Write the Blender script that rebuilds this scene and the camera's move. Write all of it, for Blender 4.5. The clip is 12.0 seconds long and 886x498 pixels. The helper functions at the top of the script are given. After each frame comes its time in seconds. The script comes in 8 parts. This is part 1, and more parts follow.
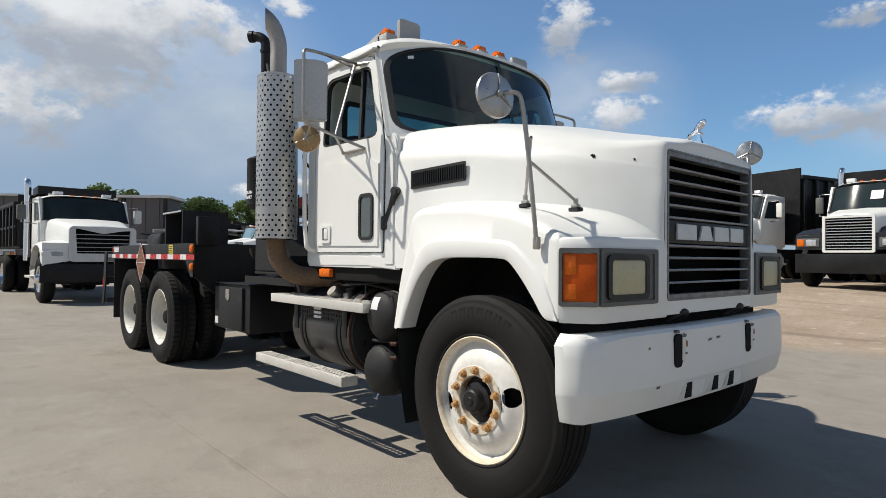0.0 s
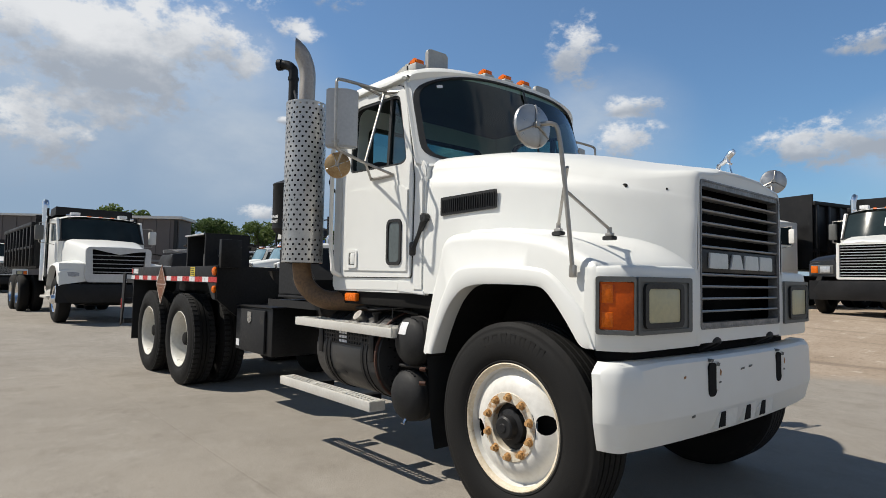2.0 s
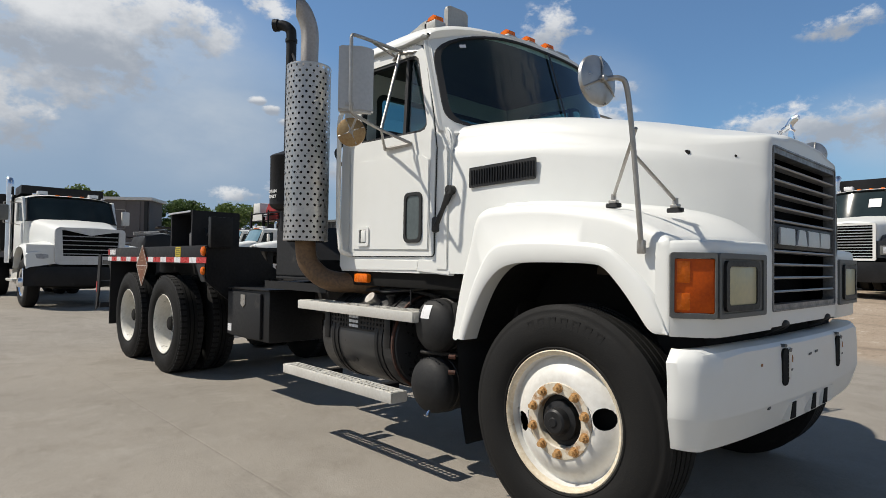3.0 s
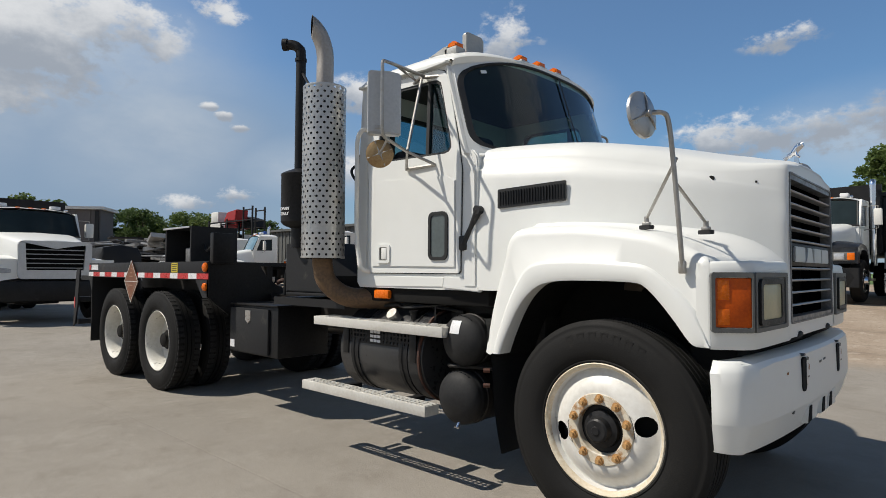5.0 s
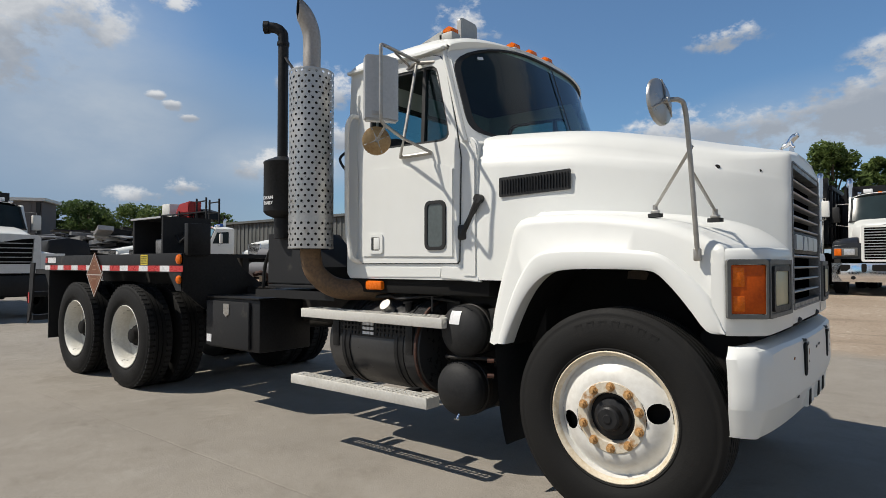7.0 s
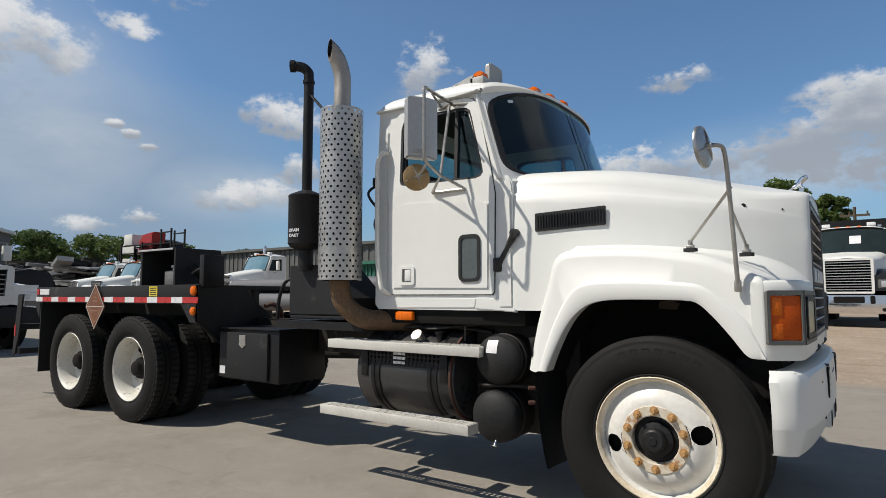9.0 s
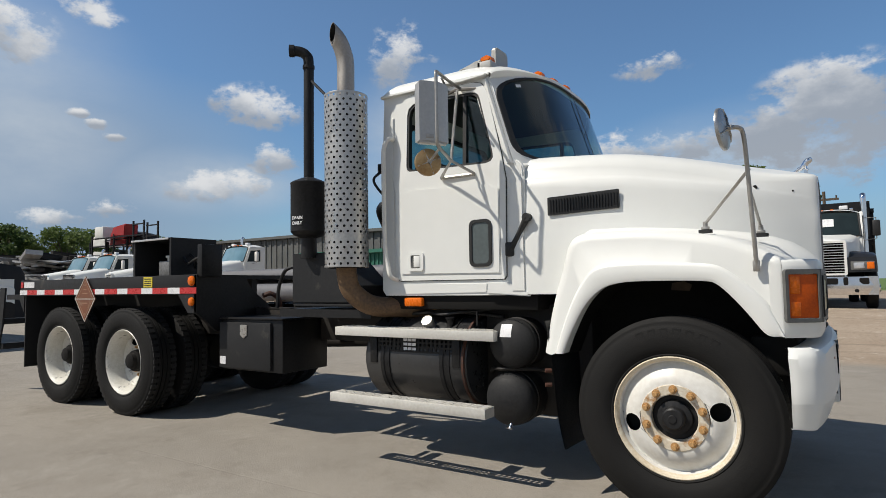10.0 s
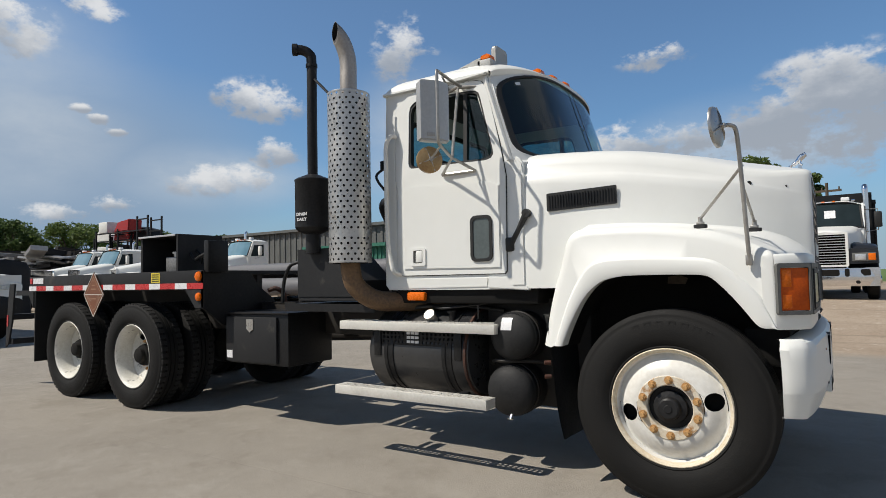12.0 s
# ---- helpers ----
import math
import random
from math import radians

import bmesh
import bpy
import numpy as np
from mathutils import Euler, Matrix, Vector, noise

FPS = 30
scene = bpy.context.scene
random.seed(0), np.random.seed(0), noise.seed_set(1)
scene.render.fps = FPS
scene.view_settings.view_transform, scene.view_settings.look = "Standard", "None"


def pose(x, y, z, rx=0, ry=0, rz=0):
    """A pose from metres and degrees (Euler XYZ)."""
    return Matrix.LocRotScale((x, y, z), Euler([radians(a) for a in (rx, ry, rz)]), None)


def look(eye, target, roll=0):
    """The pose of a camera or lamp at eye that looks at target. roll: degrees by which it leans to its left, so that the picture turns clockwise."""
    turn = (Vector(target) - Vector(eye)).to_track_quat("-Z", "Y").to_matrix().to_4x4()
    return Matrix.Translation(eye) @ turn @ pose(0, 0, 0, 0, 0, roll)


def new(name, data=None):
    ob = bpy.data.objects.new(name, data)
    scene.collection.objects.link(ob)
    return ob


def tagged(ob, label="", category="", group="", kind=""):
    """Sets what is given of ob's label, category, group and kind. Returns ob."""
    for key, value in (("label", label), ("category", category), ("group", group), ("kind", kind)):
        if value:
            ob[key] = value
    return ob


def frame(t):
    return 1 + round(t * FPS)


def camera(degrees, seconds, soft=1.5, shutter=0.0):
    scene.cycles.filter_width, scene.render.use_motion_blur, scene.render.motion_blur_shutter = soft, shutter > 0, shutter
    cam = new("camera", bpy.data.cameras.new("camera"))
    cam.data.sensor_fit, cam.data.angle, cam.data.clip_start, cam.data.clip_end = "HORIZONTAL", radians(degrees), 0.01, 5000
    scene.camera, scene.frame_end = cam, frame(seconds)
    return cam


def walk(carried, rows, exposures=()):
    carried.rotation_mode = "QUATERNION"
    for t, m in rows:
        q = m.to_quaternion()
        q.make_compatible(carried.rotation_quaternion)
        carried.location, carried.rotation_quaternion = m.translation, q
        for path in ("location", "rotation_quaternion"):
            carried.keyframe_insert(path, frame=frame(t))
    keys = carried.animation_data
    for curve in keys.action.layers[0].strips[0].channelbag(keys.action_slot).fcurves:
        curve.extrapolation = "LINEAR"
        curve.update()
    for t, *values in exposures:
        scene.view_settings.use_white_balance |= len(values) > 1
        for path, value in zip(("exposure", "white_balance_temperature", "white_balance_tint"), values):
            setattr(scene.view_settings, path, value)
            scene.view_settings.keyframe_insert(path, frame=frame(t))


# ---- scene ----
cam = camera(73.5, 12.0, soft=0.8)
PATH = [
    (0, (2.081, -3.142, 1.195), (0.575, -1.827, 1.225), 0.5),
    (0.4, (2.169, -3.218, 1.236), (0.647, -1.936, 1.438), 1.0),
    (0.5, (2.189, -3.217, 1.232), (0.658, -1.934, 1.334), 1.7),
    (1, (2.254, -3.19, 1.228), (0.668, -1.978, 1.36), 0.7),
    (1.5, (2.223, -3.202, 1.217), (0.65, -1.969, 1.274), 0.3),
    (2, (2.022, -3.269, 1.212), (0.502, -1.973, 1.318), 1.0),
    (2.5, (1.803, -3.332, 1.212), (0.355, -1.956, 1.321), 0.9),
    (3, (1.571, -3.271, 1.186), (0.107, -1.91, 1.235), 0.9),
    (3.2, (1.494, -3.255, 1.199), (0.006, -1.92, 1.277), 0.8),
    (4.8, (1.347, -3.643, 1.233), (-0.016, -2.181, 1.299), 0.5),
    (5, (1.379, -3.662, 1.24), (0.016, -2.2, 1.315), 0.3),
    (5.5, (1.422, -3.713, 1.233), (0.044, -2.27, 1.368), -1.9),
    (6, (1.34, -3.734, 1.234), (-0.022, -2.278, 1.384), -1.2),
    (6.5, (1.2, -3.764, 1.23), (-0.12, -2.269, 1.375), -0.0),
    (7, (1.146, -3.779, 1.222), (-0.106, -2.221, 1.273), -0.0),
    (7.2, (1.165, -3.734, 1.184), (-0.141, -2.22, 1.241), 0.9),
    (9, (0.886, -4.172, 1.215), (-0.265, -2.545, 1.374), -0.0),
    (9.5, (0.751, -4.251, 1.212), (-0.363, -2.596, 1.355), -0.6),
    (10, (0.694, -4.296, 1.195), (-0.391, -2.62, 1.316), -0.9),
    (10.5, (0.741, -4.27, 1.202), (-0.349, -2.596, 1.287), -3.1),
    (11, (0.767, -4.273, 1.203), (-0.387, -2.643, 1.313), -0.5),
    (11.5, (0.765, -4.318, 1.207), (-0.313, -2.638, 1.325), 0.0),
    (12, (0.747, -4.364, 1.205), (-0.347, -2.692, 1.303), -1.2),
]
walk(cam, [(t, look(eye, target, roll)) for t, eye, target, roll in PATH], [(0, 0.06), (1.5, 0.03), (3.2, -0.06), (5.5, -0.11), (9.0, -0.12), (12, -0.09)])

# ---- world and sun ----
SUN_FROM = Vector((-0.56, -0.57, 1.0)).normalized()
world = bpy.data.worlds.new("sky")
scene.world = world
world.use_nodes = True
wt = world.node_tree
wt.nodes.clear()


def wnode(kind, **inputs):
    n = wt.nodes.new(kind)
    for k, v in inputs.items():
        n.inputs[k.replace("_", " ")].default_value = v
    return n


w_out = wnode("ShaderNodeOutputWorld")
w_bg = wnode("ShaderNodeBackground", Strength=0.095)
w_sky = wt.nodes.new("ShaderNodeTexSky")
w_sky.sky_type, w_sky.sun_disc = "NISHITA", False
w_sky.sun_elevation = math.asin(SUN_FROM.z)
w_sky.sun_rotation = math.atan2(SUN_FROM.x, SUN_FROM.y)
w_sky.air_density, w_sky.dust_density, w_sky.ozone_density = 1.15, 0.1, 2.2
w_tint = wt.nodes.new("ShaderNodeVectorMath")
w_tint.operation = "MULTIPLY"
w_tint.inputs[1].default_value = (0.70, 0.98, 1.2)
wt.links.new(w_sky.outputs[0], w_tint.inputs[0])
w_dir = wt.nodes.new("ShaderNodeTexCoord").outputs["Generated"]


def wmath(op, a, b=0.0, clamp=False):
    n = wt.nodes.new("ShaderNodeMath")
    n.operation, n.use_clamp = op, clamp
    for i, v in enumerate((a, b)):
        if isinstance(v, (int, float)):
            n.inputs[i].default_value = v
        else:
            wt.links.new(v, n.inputs[i])
    return n.outputs[0]


def wrange(src, a, b, lo=0.0, hi=1.0):
    n = wt.nodes.new("ShaderNodeMapRange")
    n.interpolation_type = "SMOOTHSTEP"
    for i, v in enumerate((a, b, lo, hi)):
        n.inputs[i + 1].default_value = v
    wt.links.new(src, n.inputs[0])
    return n.outputs[0]


def wnoise(scale, detail, rough=0.55, stretch=1.6):
    mp = wt.nodes.new("ShaderNodeMapping")
    mp.inputs["Scale"].default_value = (1, 1, stretch)
    wt.links.new(w_dir, mp.inputs[0])
    n = wt.nodes.new("ShaderNodeTexNoise")
    n.inputs["Scale"].default_value, n.inputs["Detail"].default_value, n.inputs["Roughness"].default_value = scale, detail, rough
    wt.links.new(mp.outputs[0], n.inputs["Vector"])
    return n.outputs[0]


# Fair-weather clouds: azimuth (to the left of +y) and height in degrees, half width and half height, weight. The last
# one is out of view, added for the windscreen's reflection and light on the truck's front.
CLOUDS = [(81, 19, 0.20, 0.10, 1.1), (73, 20, 0.10, 0.06, 1.0), (86, 12, 0.12, 0.08, 0.85), (79, 13.5, 0.06, 0.03, 0.6), (67.2, 24.0, 0.045, 0.022, 0.56), (64.8, 22.8, 0.040, 0.022, 0.56), (63.0, 21.8, 0.030, 0.017, 0.56), (60.0, 25.4, 0.045, 0.020, 0.56),
          (64.7, 14.5, 0.016, 0.007, 1.15), (63.3, 13.8, 0.017, 0.009, 1.2), (62.0, 12.8, 0.018, 0.008, 1.2), (50.5, 16.4, 0.070, 0.034, 1.0), (49, 11.8, 0.042, 0.026, 0.95), (54, 9.3, 0.10, 0.030, 0.68),
          (66.2, 6.0, 0.055, 0.020, 0.75), (62.4, 6.8, 0.035, 0.016, 0.75), (36.6, 21.2, 0.055, 0.062, 0.72), (31.7, 16.1, 0.055, 0.020, 0.95), (32.2, 13.0, 0.060, 0.036, 0.98),
          (16, 11.8, 0.10, 0.042, 0.98), (11, 11.4, 0.11, 0.034, 0.9), (13, 19.2, 0.055, 0.022, 0.78), (-1, 14.0, 0.10, 0.062, 1.1), (3.5, 11.8, 0.07, 0.05, 0.95), (-4, 10.8, 0.11, 0.06, 1.0), (-48, 44, 0.34, 0.24, 1.0)]
density = None
tall, whole = None, None
for az, el, rx, rz, weight in CLOUDS:
    az, el = radians(az), radians(el)
    c = Vector((-math.sin(az) * math.cos(el), math.cos(az) * math.cos(el), math.sin(el)))
    sub_n = wt.nodes.new("ShaderNodeVectorMath")
    sub_n.operation = "SUBTRACT"
    sub_n.inputs[1].default_value = c
    wt.links.new(w_dir, sub_n.inputs[0])
    mul = wt.nodes.new("ShaderNodeVectorMath")
    mul.operation = "MULTIPLY"
    mul.inputs[1].default_value = (1 / rx, 1 / rx, 1 / rz)
    wt.links.new(sub_n.outputs[0], mul.inputs[0])
    ln = wt.nodes.new("ShaderNodeVectorMath")
    ln.operation = "LENGTH"
    wt.links.new(mul.outputs[0], ln.inputs[0])
    d = wmath("MULTIPLY", wmath("SUBTRACT", 1.25, ln.outputs["Value"], clamp=True), weight)
    density = d if density is None else wmath("MAXIMUM", density, d)
    upward = wt.nodes.new("ShaderNodeSeparateXYZ")
    wt.links.new(mul.outputs[0], upward.inputs[0])
    dz = wmath("MULTIPLY", d, upward.outputs["Z"])
    tall = dz if tall is None else wmath("ADD", tall, dz)
    whole = d if whole is None else wmath("ADD", whole, d)
w_sep = wt.nodes.new("ShaderNodeSeparateXYZ")
wt.links.new(w_dir, w_sep.inputs[0])
# The clear blue deepens towards the zenith.
w_deep = wt.nodes.new("ShaderNodeVectorMath")
w_deep.operation = "SCALE"
wt.links.new(w_tint.outputs[0], w_deep.inputs[0])
wt.links.new(wrange(w_sep.outputs["Z"], 0.40, 0.95, 1.0, 0.28), w_deep.inputs["Scale"])
wt.links.new(w_deep.outputs[0], w_bg.inputs[0])
# Scattered cloud added in the part of the sky that is never seen, as neutral fill for shaded sides and for reflections.
behind = wmath("MAXIMUM", wrange(w_sep.outputs["Y"], 0.05, -0.35), wrange(w_sep.outputs["X"], 0.2, 0.5))
behind = wmath("MULTIPLY", behind, wrange(w_sep.outputs["Z"], 0.62, 0.35))
density = wmath("MAXIMUM", density, wmath("MULTIPLY", behind, wrange(wnoise(2.2, 3), 0.30, 0.52)))
puffs = wmath("ADD", wmath("MULTIPLY", wnoise(11, 10, 0.6), 0.8), wmath("MULTIPLY", wnoise(30, 8, 0.62), 0.55))
puffs = wmath("ADD", puffs, wmath("MULTIPLY", wnoise(90, 4, 0.6), 0.12))
field = wmath("ADD", density, wmath("MULTIPLY", wmath("SUBTRACT", puffs, 0.735), 3.4))
cover = wmath("MULTIPLY", wrange(field, 0.22, 0.90, 0.0, 0.93), wrange(density, 0.02, 0.35))
soft_cover = wmath("MULTIPLY", wrange(wnoise(3.5, 7, 0.6, 2.5), 0.45, 0.8), 0.05)
# Sunlit tops, greyer undersides.
height = wmath("DIVIDE", tall, wmath("ADD", whole, 0.01))
right = wrange(w_sep.outputs["X"], -0.38, 0.02, 0.0, 0.75)
height = wmath("SUBTRACT", height, right)
shade = wrange(wmath("ADD", height, wmath("MULTIPLY", wmath("SUBTRACT", wnoise(7, 6, 0.6), 0.5), 2.6)), -0.6, 0.5)
w_mixc = wt.nodes.new("ShaderNodeMix")
w_mixc.data_type = "RGBA"
w_mixc.inputs[6].default_value, w_mixc.inputs[7].default_value = (0.36, 0.40, 0.46, 1), (0.80, 0.81, 0.82, 1)
wt.links.new(shade, w_mixc.inputs[0])
w_cloud = wnode("ShaderNodeBackground", Strength=1.0)
wt.links.new(w_mixc.outputs[2], w_cloud.inputs[0])
w_haze = wnode("ShaderNodeBackground", Strength=1.0, Color=(0.275, 0.370, 0.505, 1))
# Haze towards the horizon, thicker in the direction of the rain cloud.
az_left = wrange(w_sep.outputs["X"], -0.62, -0.90)
haze = wmath("MAXIMUM", wrange(w_sep.outputs["Z"], 0.2, 0.0, 0, 0.8), wmath("MULTIPLY", az_left, wrange(w_sep.outputs["Z"], 0.40, 0.20, 0, 0.92)))
haze = wmath("MAXIMUM", wmath("MAXIMUM", haze, soft_cover), wrange(w_sep.outputs["X"], -0.05, -0.95, 0.12, 0.2))
# A thin bright veil under and round the large cloud.
veil = None
for az, el, rx, rz in ((88, 15, 0.30, 0.13), (77, 17, 0.26, 0.13), (70, 12, 0.16, 0.10), (54, 9.5, 0.16, 0.05), (35, 13, 0.14, 0.12), (5, 11, 0.2, 0.07)):
    az, el = radians(az), radians(el)
    away = wt.nodes.new("ShaderNodeVectorMath")
    away.operation = "SUBTRACT"
    away.inputs[1].default_value = (-math.sin(az) * math.cos(el), math.cos(az) * math.cos(el), math.sin(el))
    wt.links.new(w_dir, away.inputs[0])
    sized = wt.nodes.new("ShaderNodeVectorMath")
    sized.operation = "MULTIPLY"
    sized.inputs[1].default_value = (1 / rx, 1 / rx, 1 / rz)
    wt.links.new(away.outputs[0], sized.inputs[0])
    far = wt.nodes.new("ShaderNodeVectorMath")
    far.operation = "LENGTH"
    wt.links.new(sized.outputs[0], far.inputs[0])
    d = wrange(far.outputs["Value"], 1.3, 0.2)
    veil = d if veil is None else wmath("MAXIMUM", veil, d)
veil = wmath("MULTIPLY", veil, wrange(wnoise(4, 7, 0.6, 2.0), 0.3, 0.7, 0.32, 0.85))
w_veil = wnode("ShaderNodeBackground", Strength=1.0, Color=(0.51, 0.58, 0.66, 1))
w_m0 = wt.nodes.new("ShaderNodeMixShader")
w_m1, w_m2 = wt.nodes.new("ShaderNodeMixShader"), wt.nodes.new("ShaderNodeMixShader")
wt.links.new(haze, w_m1.inputs[0])
wt.links.new(w_bg.outputs[0], w_m1.inputs[1])
wt.links.new(w_haze.outputs[0], w_m1.inputs[2])
wt.links.new(cover, w_m2.inputs[0])
wt.links.new(veil, w_m0.inputs[0])
wt.links.new(w_m1.outputs[0], w_m0.inputs[1])
wt.links.new(w_veil.outputs[0], w_m0.inputs[2])
wt.links.new(w_m0.outputs[0], w_m2.inputs[1])
wt.links.new(w_cloud.outputs[0], w_m2.inputs[2])
wt.links.new(w_m2.outputs[0], w_out.inputs[0])

sun_data = bpy.data.lights.new("sun", "SUN")
sun_data.energy, sun_data.angle, sun_data.color = 4.95, radians(0.55), (1.0, 0.935, 0.83)
sun = new("sun", sun_data)
sun.matrix_world = look(SUN_FROM * 50, (0, 0, 0))


# ---- materials ----
def material(name, base, rough=0.5, metal=0.0, dark=None, scale=3.0, fine=60.0, amount=0.5, bump=0.0, bump_scale=80.0,
             coat=0.0, spec=0.5, stain=None, stain_scale=1.5, stain_at=0.62, rough_var=0.12, coords="Object"):
    """A painted or raw surface: base colour with slow and fine variation, optional stains, uneven gloss and fine relief."""
    m = bpy.data.materials.new(name)
    m.use_nodes = True
    nt = m.node_tree
    b = nt.nodes["Principled BSDF"]
    tc = nt.nodes.new("ShaderNodeTexCoord")
    n1 = nt.nodes.new("ShaderNodeTexNoise")
    n1.inputs["Scale"].default_value, n1.inputs["Detail"].default_value = scale, 6
    n2 = nt.nodes.new("ShaderNodeTexNoise")
    n2.inputs["Scale"].default_value, n2.inputs["Detail"].default_value = fine, 4
    for n in (n1, n2):
        nt.links.new(tc.outputs[coords], n.inputs["Vector"])
    add = nt.nodes.new("ShaderNodeMath")
    add.operation = "ADD"
    nt.links.new(n1.outputs[0], add.inputs[0])
    nt.links.new(n2.outputs[0], add.inputs[1])
    mr = nt.nodes.new("ShaderNodeMapRange")
    mr.inputs[1].default_value, mr.inputs[2].default_value = 0.7, 1.3
    nt.links.new(add.outputs[0], mr.inputs[0])
    mix = nt.nodes.new("ShaderNodeMix")
    mix.data_type = "RGBA"
    dark = dark or tuple(c * (1 - amount * 0.5) for c in base)
    mix.inputs[6].default_value, mix.inputs[7].default_value = (*dark, 1), (*base, 1)
    nt.links.new(mr.outputs[0], mix.inputs[0])
    col = mix.outputs[2]
    if stain:
        n3 = nt.nodes.new("ShaderNodeTexNoise")
        n3.inputs["Scale"].default_value, n3.inputs["Detail"].default_value, n3.inputs["Roughness"].default_value = stain_scale, 9, 0.65
        nt.links.new(tc.outputs[coords], n3.inputs["Vector"])
        r3 = nt.nodes.new("ShaderNodeMapRange")
        r3.inputs[1].default_value, r3.inputs[2].default_value = stain_at, stain_at + 0.12
        nt.links.new(n3.outputs[0], r3.inputs[0])
        mx = nt.nodes.new("ShaderNodeMix")
        mx.data_type = "RGBA"
        mx.inputs[7].default_value = (*stain, 1)
        nt.links.new(r3.outputs[0], mx.inputs[0])
        nt.links.new(col, mx.inputs[6])
        col = mx.outputs[2]
    nt.links.new(col, b.inputs["Base Color"])
    rr = nt.nodes.new("ShaderNodeMapRange")
    rr.inputs[1].default_value, rr.inputs[2].default_value = 0.7, 1.3
    rr.inputs[3].default_value, rr.inputs[4].default_value = max(0.02, rough - rough_var), min(1.0, rough + rough_var)
    nt.links.new(add.outputs[0], rr.inputs[0])
    nt.links.new(rr.outputs[0], b.inputs["Roughness"])
    b.inputs["Metallic"].default_value = metal
    b.inputs["Coat Weight"].default_value = coat
    b.inputs["Coat Roughness"].default_value = 0.08
    b.inputs["Specular IOR Level"].default_value = spec
    if bump:
        nb = nt.nodes.new("ShaderNodeTexNoise")
        nb.inputs["Scale"].default_value, nb.inputs["Detail"].default_value = bump_scale, 5
        nt.links.new(tc.outputs[coords], nb.inputs["Vector"])
        bp = nt.nodes.new("ShaderNodeBump")
        bp.inputs["Strength"].default_value, bp.inputs["Distance"].default_value = bump, 0.01
        nt.links.new(nb.outputs[0], bp.inputs["Height"])
        nt.links.new(bp.outputs[0], b.inputs["Normal"])
    return m


def glass(name, tint, rough=0.02, mirror=0.045):
    """A thin pane: mostly see-through with its tint, part gloss."""
    m = bpy.data.materials.new(name)
    m.use_nodes = True
    nt = m.node_tree
    nt.nodes.clear()
    out = nt.nodes.new("ShaderNodeOutputMaterial")
    t = nt.nodes.new("ShaderNodeBsdfTransparent")
    t.inputs[0].default_value = (*tint, 1)
    g = nt.nodes.new("ShaderNodeBsdfGlossy")
    g.inputs["Roughness"].default_value = rough
    g.inputs["Color"].default_value = (1, 1, 1, 1)
    lw = nt.nodes.new("ShaderNodeLayerWeight")
    steep = nt.nodes.new("ShaderNodeMath")
    steep.operation = "POWER"
    steep.inputs[1].default_value = 4.0
    nt.links.new(lw.outputs["Facing"], steep.inputs[0])
    f = nt.nodes.new("ShaderNodeMath")
    f.operation = "MULTIPLY_ADD"
    f.inputs[1].default_value, f.inputs[2].default_value = 0.8, mirror
    nt.links.new(steep.outputs[0], f.inputs[0])
    x = nt.nodes.new("ShaderNodeMixShader")
    nt.links.new(f.outputs[0], x.inputs[0])
    nt.links.new(t.outputs[0], x.inputs[1])
    nt.links.new(g.outputs[0], x.inputs[2])
    nt.links.new(x.outputs[0], out.inputs[0])
    return m


WHITE = material("white_paint", (0.748, 0.755, 0.728), 0.42, dark=(0.724, 0.730, 0.702), scale=1.2, fine=9, coat=0.10, stain=(0.60, 0.57, 0.50), stain_scale=9.0, stain_at=0.76, rough_var=0.05)
WHITE_WORN = material("worn_white_paint", (0.76, 0.75, 0.71), 0.45, dark=(0.66, 0.65, 0.6), scale=3, fine=40, stain=(0.45, 0.38, 0.28), stain_scale=6, stain_at=0.66, bump=0.05)
RIM = material("wheel_paint", (0.74, 0.73, 0.69), 0.42, dark=(0.62, 0.6, 0.55), scale=4, fine=40, stain=(0.38, 0.22, 0.09), stain_scale=7, stain_at=0.66)
FLANGE = material("flange_paint", (0.66, 0.62, 0.53), 0.55, dark=(0.5, 0.42, 0.3), scale=12, fine=60, stain=(0.36, 0.19, 0.07), stain_scale=16, stain_at=0.52, bump=0.1)
RIM_CHIP = material("chipped_wheel_paint", (0.70, 0.685, 0.63), 0.5, dark=(0.56, 0.54, 0.47), scale=5, fine=50, stain=(0.030, 0.026, 0.022), stain_scale=13, stain_at=0.60, bump=0.05)
RIM_RUST = material("rusty_wheel_paint", (0.72, 0.66, 0.54), 0.6, dark=(0.55, 0.45, 0.3), scale=9, fine=60, stain=(0.28, 0.15, 0.06), stain_scale=14, stain_at=0.62, bump=0.1)
RUST_DARK = material("dark_rust", (0.10, 0.035, 0.018), 0.75, dark=(0.03, 0.014, 0.01), scale=12, fine=90, bump=0.2)
RUST = material("rust", (0.45, 0.2, 0.06), 0.75, dark=(0.22, 0.1, 0.04), scale=14, fine=90, bump=0.2)
NUT = material("rusty_nut", (0.60, 0.36, 0.15), 0.5, metal=0.3, dark=(0.36, 0.20, 0.08), scale=20, fine=120, bump=0.1)
BLACK = material("black_paint", (0.020, 0.020, 0.021), 0.42, dark=(0.009, 0.009, 0.0095), scale=3, fine=50, spec=0.22, stain=(0.03, 0.028, 0.026), stain_scale=4, stain_at=0.62, bump=0.06)
GREYBLACK = material("faded_black_paint", (0.026, 0.0265, 0.028), 0.55, dark=(0.016, 0.0165, 0.018), scale=2, fine=40, spec=0.2, stain=(0.06, 0.056, 0.05), stain_scale=4, stain_at=0.62, bump=0.05)
